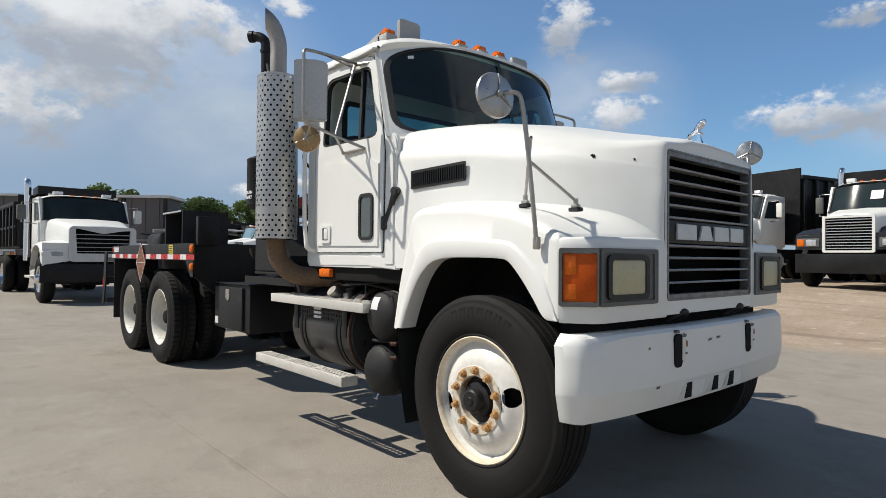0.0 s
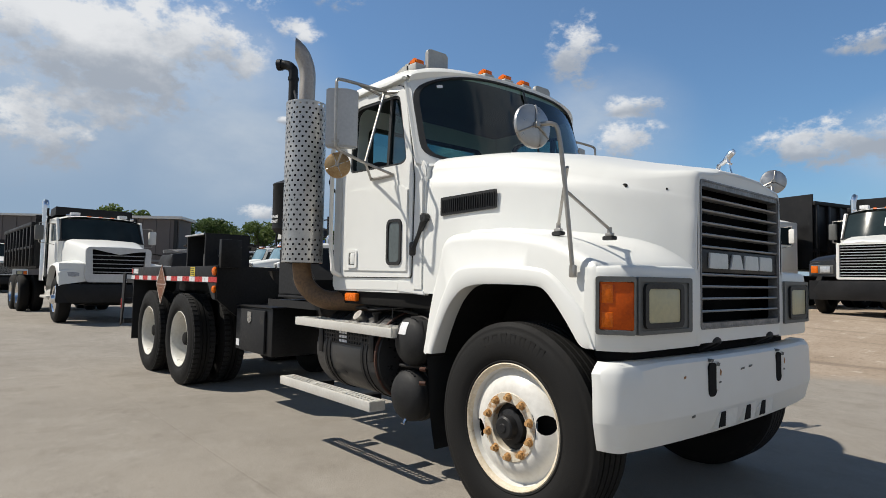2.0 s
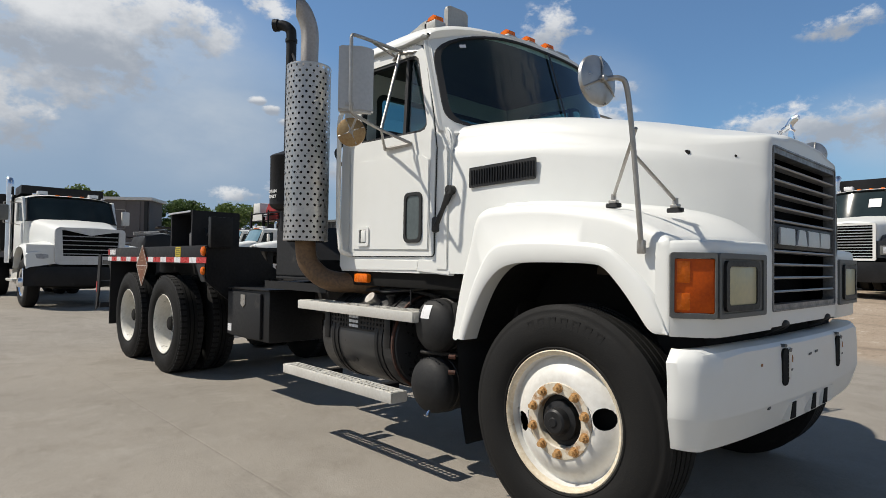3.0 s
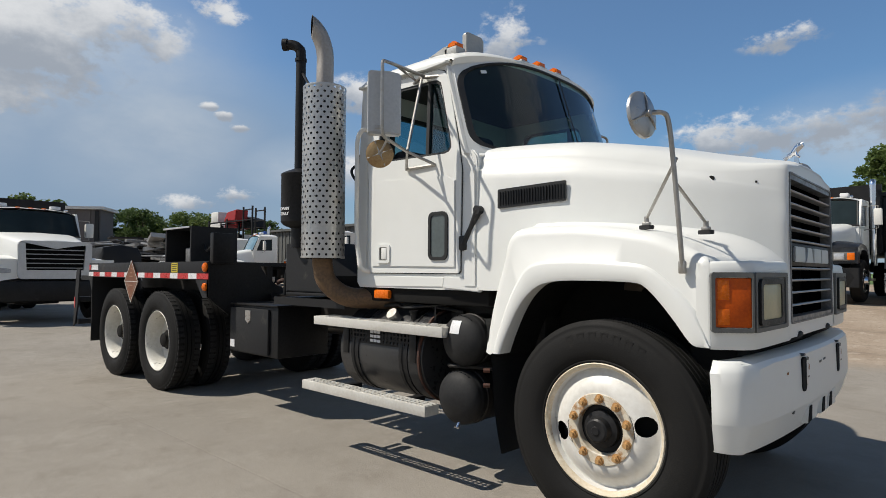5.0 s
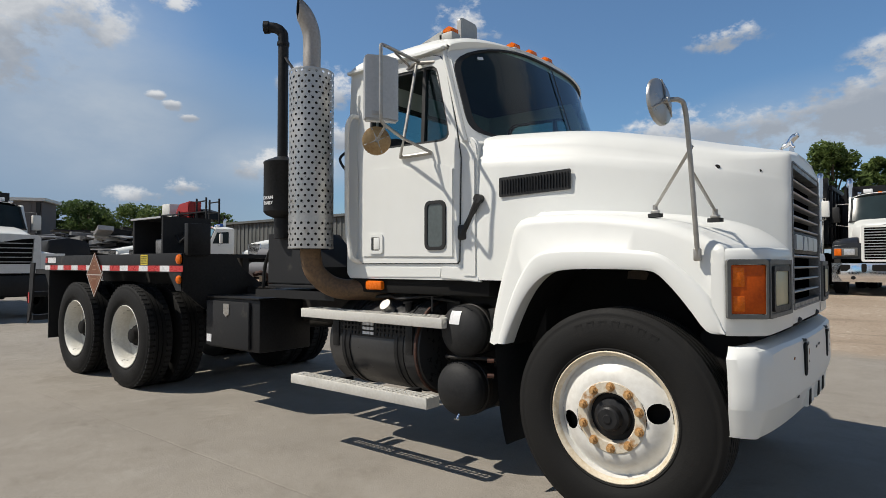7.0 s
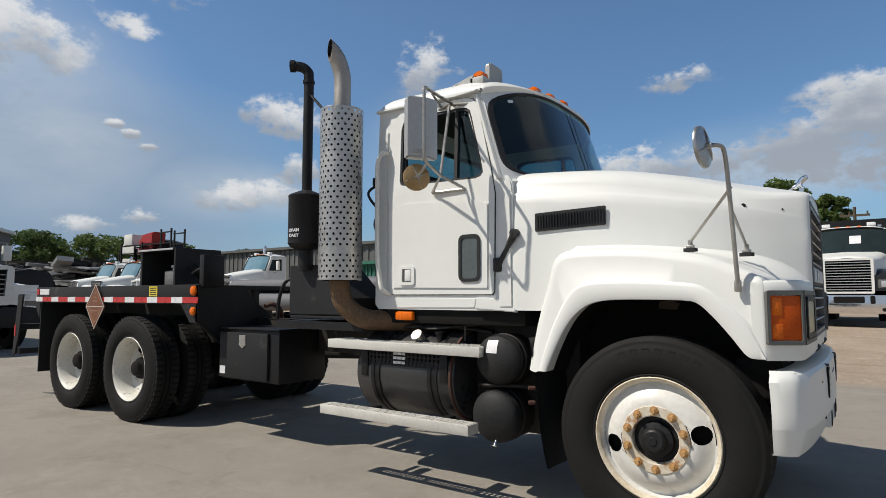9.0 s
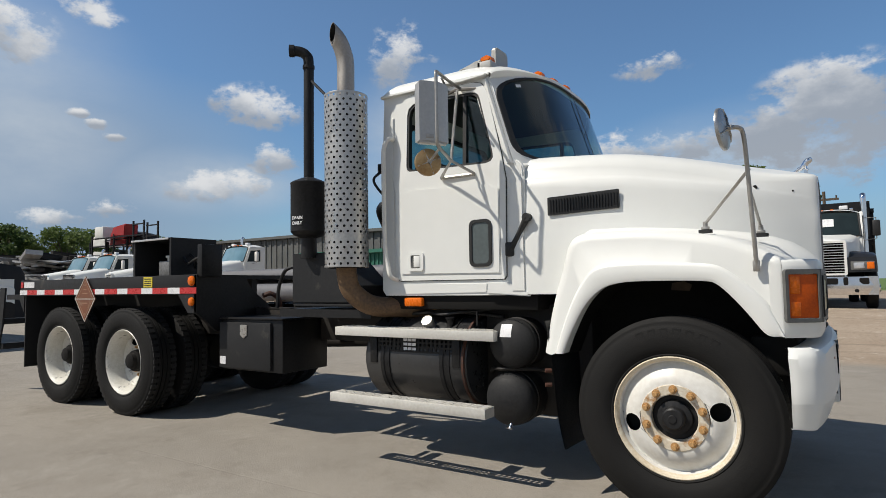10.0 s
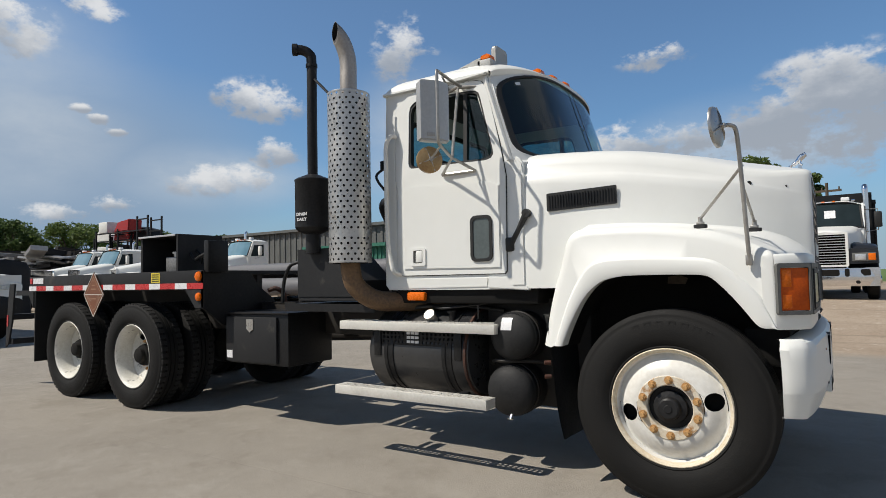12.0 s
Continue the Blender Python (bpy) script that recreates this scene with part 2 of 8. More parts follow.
FRAME = material("dirty_frame_paint", (0.028, 0.025, 0.0225), 0.6, dark=(0.015, 0.0135, 0.012), scale=4, fine=60, spec=0.3, stain=(0.035, 0.024, 0.016), stain_scale=5, stain_at=0.58, bump=0.15)
RUBBER = material("tyre_rubber", (0.0145, 0.014, 0.0135), 0.72, dark=(0.009, 0.009, 0.009), scale=5, fine=90, stain=(0.026, 0.023, 0.02), stain_scale=5, stain_at=0.62, bump=0.12, bump_scale=140, spec=0.18)
TREAD = material("tyre_tread", (0.0105, 0.010, 0.0098), 0.85, dark=(0.01, 0.01, 0.01), scale=8, fine=120, bump=0.3)
STEEL = material("galvanised_steel", (0.56, 0.545, 0.52), 0.36, metal=0.8, dark=(0.42, 0.405, 0.38), scale=4, fine=50, stain=(0.40, 0.33, 0.25), stain_scale=5, stain_at=0.6)
DULLSTEEL = material("dull_exhaust_steel", (0.42, 0.39, 0.36), 0.5, metal=0.7, dark=(0.3, 0.27, 0.24), scale=5, fine=60, bump=0.05)
BADGE = material("badge_metal", (0.62, 0.62, 0.62), 0.4, metal=0.6, dark=(0.5, 0.5, 0.5), scale=9, fine=60)
SHELL = material("brushed_mirror_back", (0.50, 0.50, 0.495), 0.36, metal=0.85, dark=(0.38, 0.375, 0.365), scale=9, fine=30)
DULLPIPE = material("weathered_pipe", (0.13, 0.133, 0.145), 0.65, dark=(0.09, 0.09, 0.10), scale=1.5, fine=20, bump=0.05)
CHROME = material("chrome", (0.85, 0.85, 0.86), 0.1, metal=1.0, dark=(0.75, 0.75, 0.76), scale=6, fine=60, rough_var=0.05)
POLE = material("worn_chrome_tube", (0.44, 0.425, 0.40), 0.38, metal=0.75, dark=(0.33, 0.31, 0.28), scale=6, fine=40, rough_var=0.04)
PIPE = material("rusty_exhaust_pipe", (0.20, 0.12, 0.06), 0.65, metal=0.2, dark=(0.09, 0.055, 0.03), scale=6, fine=60, bump=0.15)
ALU = material("aluminium_tread", (0.66, 0.645, 0.60), 0.5, metal=0.25, dark=(0.55, 0.53, 0.48), scale=5, fine=60, bump=0.05)
GRILLE_GREY = material("grille_grey", (0.12, 0.12, 0.122), 0.45, metal=0.3, dark=(0.24, 0.24, 0.24), scale=8, fine=60)
GRILLE_BAR = material("grille_bar", (0.40, 0.40, 0.40), 0.4, metal=0.5, dark=(0.28, 0.28, 0.28), scale=8, fine=60)
MESH_BLACK = material("radiator_black", (0.005, 0.005, 0.005), 0.85, scale=4, fine=200, bump=0.2, bump_scale=300, spec=0.08)
# For black hidden parts, and for shade painted into slots and holes.
DARK = material("dark_part_and_hole_shade", (0.012, 0.0115, 0.011), 0.9, scale=3, fine=30, spec=0.2)
SOOT = material("sooty_muffler", (0.02, 0.018, 0.016), 0.8, scale=5, fine=60, spec=0.2)
INTERIOR = material("interior_trim", (0.10, 0.098, 0.095), 0.8, scale=4, fine=60, bump=0.1)
SEAT = material("seat_cloth", (0.035, 0.035, 0.04), 0.9, scale=6, fine=160, bump=0.3)
AMBER = material("amber_lens", (0.80, 0.17, 0.006), 0.25, dark=(0.62, 0.11, 0.004), scale=10, fine=90, spec=0.3)
AMBER_DARK = material("deep_amber_lens", (0.62, 0.10, 0.003), 0.4, dark=(0.45, 0.06, 0.002), scale=12, fine=90, spec=0.25)
LENS = material("headlamp_lens", (0.52, 0.475, 0.29), 0.35, dark=(0.44, 0.41, 0.27), scale=10, fine=40, coat=0.1, spec=0.25, rough_var=0.03)
BEZEL = material("lamp_bezel", (0.125, 0.128, 0.122), 0.55, dark=(0.085, 0.086, 0.082), scale=8, fine=60)
TRIM = material("black_rubber_trim", (0.012, 0.012, 0.012), 0.55, scale=6, fine=80)
RED = material("red_reflector", (0.55, 0.03, 0.03), 0.3, dark=(0.4, 0.02, 0.02), scale=12, fine=120)
REFWHITE = material("white_reflector", (0.78, 0.78, 0.78), 0.3, dark=(0.65, 0.65, 0.66), scale=12, fine=120)
YELLOW = material("yellow_label", (0.75, 0.6, 0.05), 0.5, scale=12, fine=60)
PLACARD = material("brown_placard", (0.20, 0.07, 0.03), 0.55, dark=(0.13, 0.05, 0.025), scale=8, fine=80, stain=(0.3, 0.2, 0.14), stain_scale=9, stain_at=0.6)
PLACARD_PALE = material("faded_placard_print", (0.34, 0.20, 0.13), 0.6, dark=(0.24, 0.13, 0.08), scale=20, fine=90)
GREEN = material("green_sheet", (0.03, 0.16, 0.11), 0.6, scale=2, fine=20)
BLUE = material("blue_plastic", (0.04, 0.12, 0.42), 0.5, scale=4, fine=30)
REDPAINT = material("red_paint", (0.42, 0.03, 0.03), 0.45, scale=3, fine=30)
WALLGREY = material("grey_wall_sheet", (0.30, 0.29, 0.27), 0.7, dark=(0.25, 0.24, 0.225), scale=0.4, fine=6)
# Dark grey-green sheet; the wall's shade is put into this colour too.
SHEDGREY = material("shade_toned_shed_sheet", (0.13, 0.135, 0.13), 0.6, dark=(0.09, 0.095, 0.092), scale=0.6, fine=8)
BROWNGREY = material("brown_grey_sheet", (0.145, 0.13, 0.125), 0.7, dark=(0.115, 0.103, 0.098), scale=0.4, fine=6)
def leaf_material(name, base, dark):
    """Thin leaves: some of the light comes through from behind."""
    m = material(name, base, 0.6, dark=dark, scale=0.7, fine=9, amount=0.8, spec=0.3)
    nt = m.node_tree
    b = nt.nodes["Principled BSDF"]
    through_leaf = nt.nodes.new("ShaderNodeBsdfTranslucent")
    nt.links.new(b.inputs["Base Color"].links[0].from_socket, through_leaf.inputs["Color"])
    x = nt.nodes.new("ShaderNodeMixShader")
    x.inputs[0].default_value = 0.4
    nt.links.new(b.outputs[0], x.inputs[1])
    nt.links.new(through_leaf.outputs[0], x.inputs[2])
    out = [n for n in nt.nodes if n.type == "OUTPUT_MATERIAL"][0]
    nt.links.new(x.outputs[0], out.inputs[0])
    return m


LEAF = leaf_material("leaves", (0.15, 0.205, 0.06), (0.07, 0.11, 0.03))
LEAF2 = leaf_material("dark_leaves", (0.11, 0.165, 0.055), (0.055, 0.09, 0.028))
BARK = material("bark", (0.12, 0.09, 0.065), 0.9, dark=(0.06, 0.045, 0.03), scale=3, fine=30, bump=0.4)
LAMPGREY = material("pale_lamp_base", (0.46, 0.46, 0.44), 0.5, dark=(0.36, 0.36, 0.34), scale=12, fine=80)
HORNGREY = material("dull_grey_cover", (0.40, 0.40, 0.38), 0.45, metal=0.3, dark=(0.32, 0.32, 0.30), scale=8, fine=60)
CASE = material("dull_mirror_case", (0.50, 0.50, 0.495), 0.42, metal=0.45, dark=(0.42, 0.42, 0.415), scale=5, fine=60, rough_var=0.06)
DULLBLACK = material("dull_black_paint", (0.025, 0.0252, 0.026), 0.65, dark=(0.011, 0.011, 0.0115), scale=5, fine=60, spec=0.3, stain=(0.035, 0.032, 0.028), stain_scale=6, stain_at=0.6, bump=0.08)
GLOSSBLACK = material("glossy_tank_paint", (0.038, 0.038, 0.039), 0.36, dark=(0.026, 0.026, 0.027), scale=4, fine=40, spec=0.5, stain=(0.028, 0.025, 0.021), stain_scale=6, stain_at=0.6, bump=0.03)
SCREEN = glass("windscreen_glass", (0.40, 0.54, 0.51), mirror=0.06)
PANE = glass("side_glass", (0.36, 0.55, 0.58))
MIRROR = material("mirror_glass", (0.8, 0.8, 0.8), 0.03, metal=1.0, dark=(0.75, 0.75, 0.75), scale=3, fine=20, rough_var=0.01)


# ---- mesh helpers ----
def box(bm, x0, x1, y0, y1, z0, z1, bev=0.0, seg=2):
    made = bmesh.ops.create_cube(bm, size=1.0)["verts"]
    for v in made:
        v.co = Vector((x0 + (v.co.x + 0.5) * (x1 - x0), y0 + (v.co.y + 0.5) * (y1 - y0), z0 + (v.co.z + 0.5) * (z1 - z0)))
    if bev:
        edges = list({e for v in made for e in v.link_edges})
        bmesh.ops.bevel(bm, geom=edges, offset=bev, segments=seg, affect="EDGES", profile=0.5)
    return bm


def loft(bm, rows, closed=False, caps=False):
    """A skin over rows of points of equal length."""
    grid = [[bm.verts.new(p) for p in row] for row in rows]
    n = len(grid[0])
    for a, b in zip(grid, grid[1:]):
        for i in range(n if closed else n - 1):
            j = (i + 1) % n
            try:
                bm.faces.new((a[i], a[j], b[j], b[i]))
            except ValueError:
                pass
    if caps:
        for row in (grid[0], grid[-1]):
            try:
                bm.faces.new(row)
            except ValueError:
                pass
    return grid


def ring(centre, normal, r, n, up=None):
    normal = Vector(normal).normalized()
    a = normal.cross(up or (Vector((0, 0, 1)) if abs(normal.z) < 0.9 else Vector((1, 0, 0)))).normalized()
    b = normal.cross(a)
    return [Vector(centre) + r * (math.cos(k * math.tau / n) * a + math.sin(k * math.tau / n) * b) for k in range(n)]


def cyl(bm, p0, p1, r, r2=None, n=20, caps=True):
    d = Vector(p1) - Vector(p0)
    loft(bm, [ring(p0, d, r, n), ring(p1, d, r if r2 is None else r2, n)], closed=True, caps=caps)
    return bm


def tube(bm, pts, r, n=10, caps=True):
    """A pipe along points; r may be one radius or one for each point."""
    pts = [Vector(p) for p in pts]
    rows, side = [], None
    for i, p in enumerate(pts):
        d = (pts[min(i + 1, len(pts) - 1)] - pts[max(i - 1, 0)]).normalized()
        if side is None:
            side = d.cross(Vector((0, 0, 1)) if abs(d.z) < 0.9 else Vector((1, 0, 0))).normalized()
        side = (side - d * side.dot(d)).normalized()
        up = d.cross(side)
        rad = r[i] if isinstance(r, (list, tuple)) else r
        rows.append([p + rad * (math.cos(k * math.tau / n) * side + math.sin(k * math.tau / n) * up) for k in range(n)])
    loft(bm, rows, closed=True, caps=caps)
    return bm


def smooth_path(pts, steps=6):
    """A rounded line through points (Catmull-Rom)."""
    pts = [Vector(p) for p in pts]
    p = [2 * pts[0] - pts[1]] + pts + [2 * pts[-1] - pts[-2]]
    out = []
    for i in range(1, len(p) - 2):
        for k in range(steps):
            t = k / steps
            out.append(0.5 * (2 * p[i] + (p[i + 1] - p[i - 1]) * t + (2 * p[i - 1] - 5 * p[i] + 4 * p[i + 1] - p[i + 2]) * t * t
                              + (3 * p[i] - p[i - 1] - 3 * p[i + 1] + p[i + 2]) * t ** 3))
    return out + [pts[-1]]


def revolve(bm, profile, centre, axis="y", n=48, close=False):
    """Profile of (radius, place along the axis) turned round an axis through centre."""
    rows = []
    for k in range(n):
        a = k * math.tau / n
        c, s = math.cos(a), math.sin(a)
        row = []
        for r, h in profile:
            p = {"y": (r * c, h, r * s), "x": (h, r * c, r * s), "z": (r * c, r * s, h)}[axis]
            row.append(Vector(centre) + Vector(p))
        rows.append(row)
    grid = [[bm.verts.new(p) for p in row] for row in rows]
    for i in range(n):
        a, b = grid[i], grid[(i + 1) % n]
        for j in range(len(profile) - 1 + (1 if close else 0)):
            k = (j + 1) % len(profile)
            bm.faces.new((a[j], b[j], b[k], a[k]))
    return grid


def prism(bm, poly, a, b, axis="y", bev=0.0):
    """A flat outline given a thickness from a to b along an axis. poly: (x, z), (y, z) or (x, y)."""
    def at(p, h):
        return {"y": (p[0], h, p[1]), "x": (h, p[0], p[1]), "z": (p[0], p[1], h)}[axis]
    lo, hi = [bm.verts.new(at(p, a)) for p in poly], [bm.verts.new(at(p, b)) for p in poly]
    n, faces = len(poly), []
    faces.append(bm.faces.new(lo))
    faces.append(bm.faces.new(hi[::-1]))
    for i in range(n):
        faces.append(bm.faces.new((lo[i], hi[i], hi[(i + 1) % n], lo[(i + 1) % n])))
    if bev:
        edges = list({e for f in faces[:2] for e in f.edges})
        bmesh.ops.bevel(bm, geom=edges, offset=bev, segments=2, affect="EDGES")
    return bm


def rounded(x0, x1, z0, z1, r, n=5):
    """The outline of a rectangle with round corners."""
    out = []
    for cx, cz, a0 in ((x1 - r, z1 - r, 0), (x0 + r, z1 - r, 90), (x0 + r, z0 + r, 180), (x1 - r, z0 + r, 270)):
        for k in range(n + 1):
            a = radians(a0 + 90 * k / n)
            out.append((cx + r * math.cos(a), cz + r * math.sin(a)))
    return out


def holed(bm, outer, inner, a, b, axis="y"):
    """A plate from a to b with one opening; outlines have the same number of points."""
    def at(p, h):
        return {"y": (p[0], h, p[1]), "x": (h, p[0], p[1]), "z": (p[0], p[1], h)}[axis]
    rows = [[at(p, h) for p in line] for line, h in ((outer, a), (outer, b), (inner, b), (inner, a), (outer, a))]
    loft(bm, rows, closed=True)
    return bm


def finish(bm, name, mat, smooth=38):
    bmesh.ops.remove_doubles(bm, verts=bm.verts, dist=1e-5)
    bmesh.ops.recalc_face_normals(bm, faces=bm.faces)
    me = bpy.data.meshes.new(name)
    bm.to_mesh(me)
    bm.free()
    me.materials.append(mat)
    if smooth:
        me.shade_smooth()
        me.set_sharp_from_angle(angle=radians(smooth))
    return me


def part(name, bm, mat, parent=None, label="", smooth=38):
    ob = new(name, finish(bm, name, mat, smooth))
    if parent:
        ob.parent = parent
    return tagged(ob, label)


def thing(name, label, category, group="", at=None):
    ob = new(name)
    ob.empty_display_size = 0.2
    if at is not None:
        ob.matrix_basis = at
    return tagged(ob, label, category, group)


def interp(keys, x):
    xs = [k[0] for k in keys]
    return float(np.interp(x, xs, [k[1] for k in keys]))


def text_mesh(body, size, mat, name, parent, m, label=""):
    """Lettering in the built-in font, as a thin mesh."""
    cu = bpy.data.curves.new(name, "FONT")
    cu.body, cu.size, cu.extrude, cu.offset, cu.align_x = body, size, 0.001, 0.0012, "CENTER"
    tmp = new(name, cu)
    me = bpy.data.meshes.new_from_object(tmp.evaluated_get(bpy.context.evaluated_depsgraph_get()))
    bpy.data.objects.remove(tmp)
    me.materials.clear()
    me.materials.append(mat)
    ob = new(name, me)
    ob.parent = parent
    ob.matrix_basis = m
    return tagged(ob, label)


def star(poly, c, a):
    """Where a ray at angle a from c meets an outline."""
    d = Vector((math.cos(a), math.sin(a)))
    best = None
    for p, q in zip(poly, poly[1:] + poly[:1]):
        p, q = Vector(p) - c, Vector(q) - c
        e = q - p
        den = d.x * e.y - d.y * e.x
        if abs(den) < 1e-9:
            continue
        t = (p.x * e.y - p.y * e.x) / den
        u = (p.x * d.y - p.y * d.x) / den
        if t > 0 and -1e-6 <= u <= 1 + 1e-6:
            best = t if best is None else max(best, t)
    return c + d * (best or 0)


def opened(bm, outer, inner, a, b, axis="y"):
    """A plate of any outline with an opening of any outline, both seen whole from the middle of the opening."""
    c = sum((Vector(p) for p in inner), Vector((0, 0))) / len(inner)
    angles = sorted({round(math.atan2(p[1] - c.y, p[0] - c.x), 5) for p in list(outer) + list(inner)} | {round(-math.pi + k * math.tau / 40, 5) for k in range(40)})
    holed(bm, [tuple(star(list(outer), c, t)) for t in angles], [tuple(star(list(inner), c, t)) for t in angles], a, b, axis)
    return bm


# ---- ground ----
def ground_height(x, y):
    """The yard rises gently behind the concrete apron, and a little towards the far end of the row."""
    t = min(1.0, max(0.0, (y - 5.5) / 8.0))
    u = min(1.0, max(0.0, (-x - 7.5) / 6.0))
    rise = 0.56 - 0.13 * min(1.0, max(0.0, (x + 1.9) / 2.4))
    return max(rise * t * t * (3 - 2 * t), 0.15 * u * u * (3 - 2 * u))


def ground_material():
    m = bpy.data.materials.new("yard_ground")
    m.use_nodes = True
    nt = m.node_tree
    b = nt.nodes["Principled BSDF"]
    N, L = nt.nodes.new, nt.links.new
    tc = N("ShaderNodeTexCoord")
    sep = N("ShaderNodeSeparateXYZ")
    L(tc.outputs["Object"], sep.inputs[0])

    def noise(scale, detail=6, rough=0.6):
        n = N("ShaderNodeTexNoise")
        n.inputs["Scale"].default_value, n.inputs["Detail"].default_value, n.inputs["Roughness"].default_value = scale, detail, rough
        L(tc.outputs["Object"], n.inputs["Vector"])
        return n.outputs[0]

    def ramp(src, a, b_, lo=0.0, hi=1.0):
        r = N("ShaderNodeMapRange")
        for i, v in enumerate((a, b_, lo, hi)):
            r.inputs[i + 1].default_value = v
        L(src, r.inputs[0])
        return r.outputs[0]

    def mix(f, c1, c2):
        x = N("ShaderNodeMix")
        x.data_type = "RGBA"
        L(f, x.inputs[0])
        for c, i in ((c1, 6), (c2, 7)):
            if isinstance(c, tuple):
                x.inputs[i].default_value = (*c, 1)
            else:
                L(c, x.inputs[i])
        return x.outputs[2]

    def maths(op, a, b_):
        q = N("ShaderNodeMath")
        q.operation = op
        for i, v in enumerate((a, b_)):
            if isinstance(v, (int, float)):
                q.inputs[i].default_value = v
            else:
                L(v, q.inputs[i])
        return q.outputs[0]

    conc = mix(ramp(noise(0.35, 8), 0.35, 0.65), (0.25, 0.227, 0.194), (0.31, 0.28, 0.239))
    conc = mix(ramp(noise(3.5, 8, 0.7), 0.5, 0.75, 0, 0.55), conc, (0.175, 0.157, 0.135))
    conc = mix(ramp(noise(1.1, 9, 0.75), 0.54, 0.66, 0, 0.6), conc, (0.35, 0.322, 0.28))
    conc = mix(ramp(noise(90, 3), 0.5, 0.75, 0, 0.6), conc, (0.40, 0.37, 0.33))
    conc = mix(ramp(noise(140, 2), 0.55, 0.66, 0, 0.75), conc, (0.125, 0.112, 0.095))
    conc = mix(ramp(noise(32, 4, 0.7), 0.55, 0.75, 0, 0.5), conc, (0.19, 0.172, 0.148))
    conc = mix(ramp(noise(11, 3, 0.5), 0.73, 0.76, 0, 0.7), conc, (0.12, 0.105, 0.09))
    conc = mix(ramp(noise(1.9, 9, 0.72), 0.52, 0.64, 0, 0.38), conc, (0.165, 0.145, 0.12))
    conc = mix(ramp(noise(7.5, 7, 0.7), 0.56, 0.68, 0, 0.4), conc, (0.36, 0.33, 0.285))
    # Saw-cut joints between the slabs.
    line = None
    for axis, pitch, off in (("X", 6.1, 0.9), ("Y", 6.1, 2.3)):
        wob = maths("MULTIPLY", noise(6, 2), 0.02)
        c = maths("ADD", maths("ADD", sep.outputs[axis], off + 460.0), wob)
        f = maths("ABSOLUTE", maths("SUBTRACT", maths("MODULO", c, pitch), pitch / 2), 0)
        g = ramp(f, 0.004, 0.012, 1, 0)
        line = g if line is None else maths("MAXIMUM", line, g)
    conc = mix(maths("MULTIPLY", line, 0.07), conc, (0.13, 0.11, 0.09))
    grav = mix(ramp(noise(0.6, 9, 0.7), 0.35, 0.65), (0.29, 0.225, 0.165), (0.40, 0.325, 0.25))
    grav = mix(ramp(noise(3.2, 6, 0.7), 0.58, 0.66, 0, 0.8), grav, (0.50, 0.43, 0.35))
    grav = mix(ramp(noise(18, 5, 0.7), 0.5, 0.72, 0, 0.7), grav, (0.17, 0.13, 0.095))
    st = N("ShaderNodeTexNoise")
    st.inputs["Scale"].default_value, st.inputs["Detail"].default_value = 1.0, 5
    mp = N("ShaderNodeMapping")
    mp.inputs["Scale"].default_value = (0.15, 2.2, 1)
    L(tc.outputs["Object"], mp.inputs[0])
    L(mp.outputs[0], st.inputs["Vector"])
    grav = mix(ramp(st.outputs[0], 0.56, 0.68, 0, 0.6), grav, (0.16, 0.125, 0.092))
    edge = maths("ADD", sep.outputs["Y"], maths("MULTIPLY", noise(0.9, 6), 1.6))
    k = ramp(edge, 6.3, 7.0)
    gr = ramp(maths("ADD", sep.outputs["Y"], maths("MULTIPLY", noise(0.3, 4), 6)), 42, 46)
    grav = mix(gr, grav, (0.10, 0.16, 0.045))
    L(mix(k, conc, grav), b.inputs["Base Color"])
    b.inputs["Roughness"].default_value = 0.85
    b.inputs["Specular IOR Level"].default_value = 0.3
    bp = N("ShaderNodeBump")
    bp.inputs["Strength"].default_value, bp.inputs["Distance"].default_value = 0.35, 0.02
    hsum = maths("ADD", maths("MULTIPLY", noise(70, 6, 0.7), 0.6), maths("MULTIPLY", maths("MULTIPLY", noise(16, 6, 0.7), k), 1.4))
    hsum = maths("SUBTRACT", hsum, maths("MULTIPLY", line, 0.2))
    L(hsum, bp.inputs["Height"])
    L(bp.outputs[0], b.inputs["Normal"])
    return m


def build_ground():
    xs = [-3000, -600, -200] + [-120 + 2.5 * i for i in range(76)] + [100, 200, 600, 3000]
    ys = [-3000, -600, -100, -40, -20, -8] + [0.5 * i for i in range(-8, 40)] + [24, 30, 40, 60, 120, 400, 1000, 3000]
    bm = bmesh.new()
    loft(bm, [[(x, y, ground_height(x, y)) for x in xs] for y in ys])
    ob = new("ground", finish(bm, "ground", ground_material(), 60))
    tagged(ob, "dusty pale concrete apron meeting a rutted gravel yard", "ground", kind="structure")


build_ground()

# ---- the road tractor ----
CY = -0.06          # middle line of the truck
truck = thing("truck", "white day-cab road tractor with black chassis parked on concrete", "truck")


def both(y):
    return (y, 2 * CY - y)


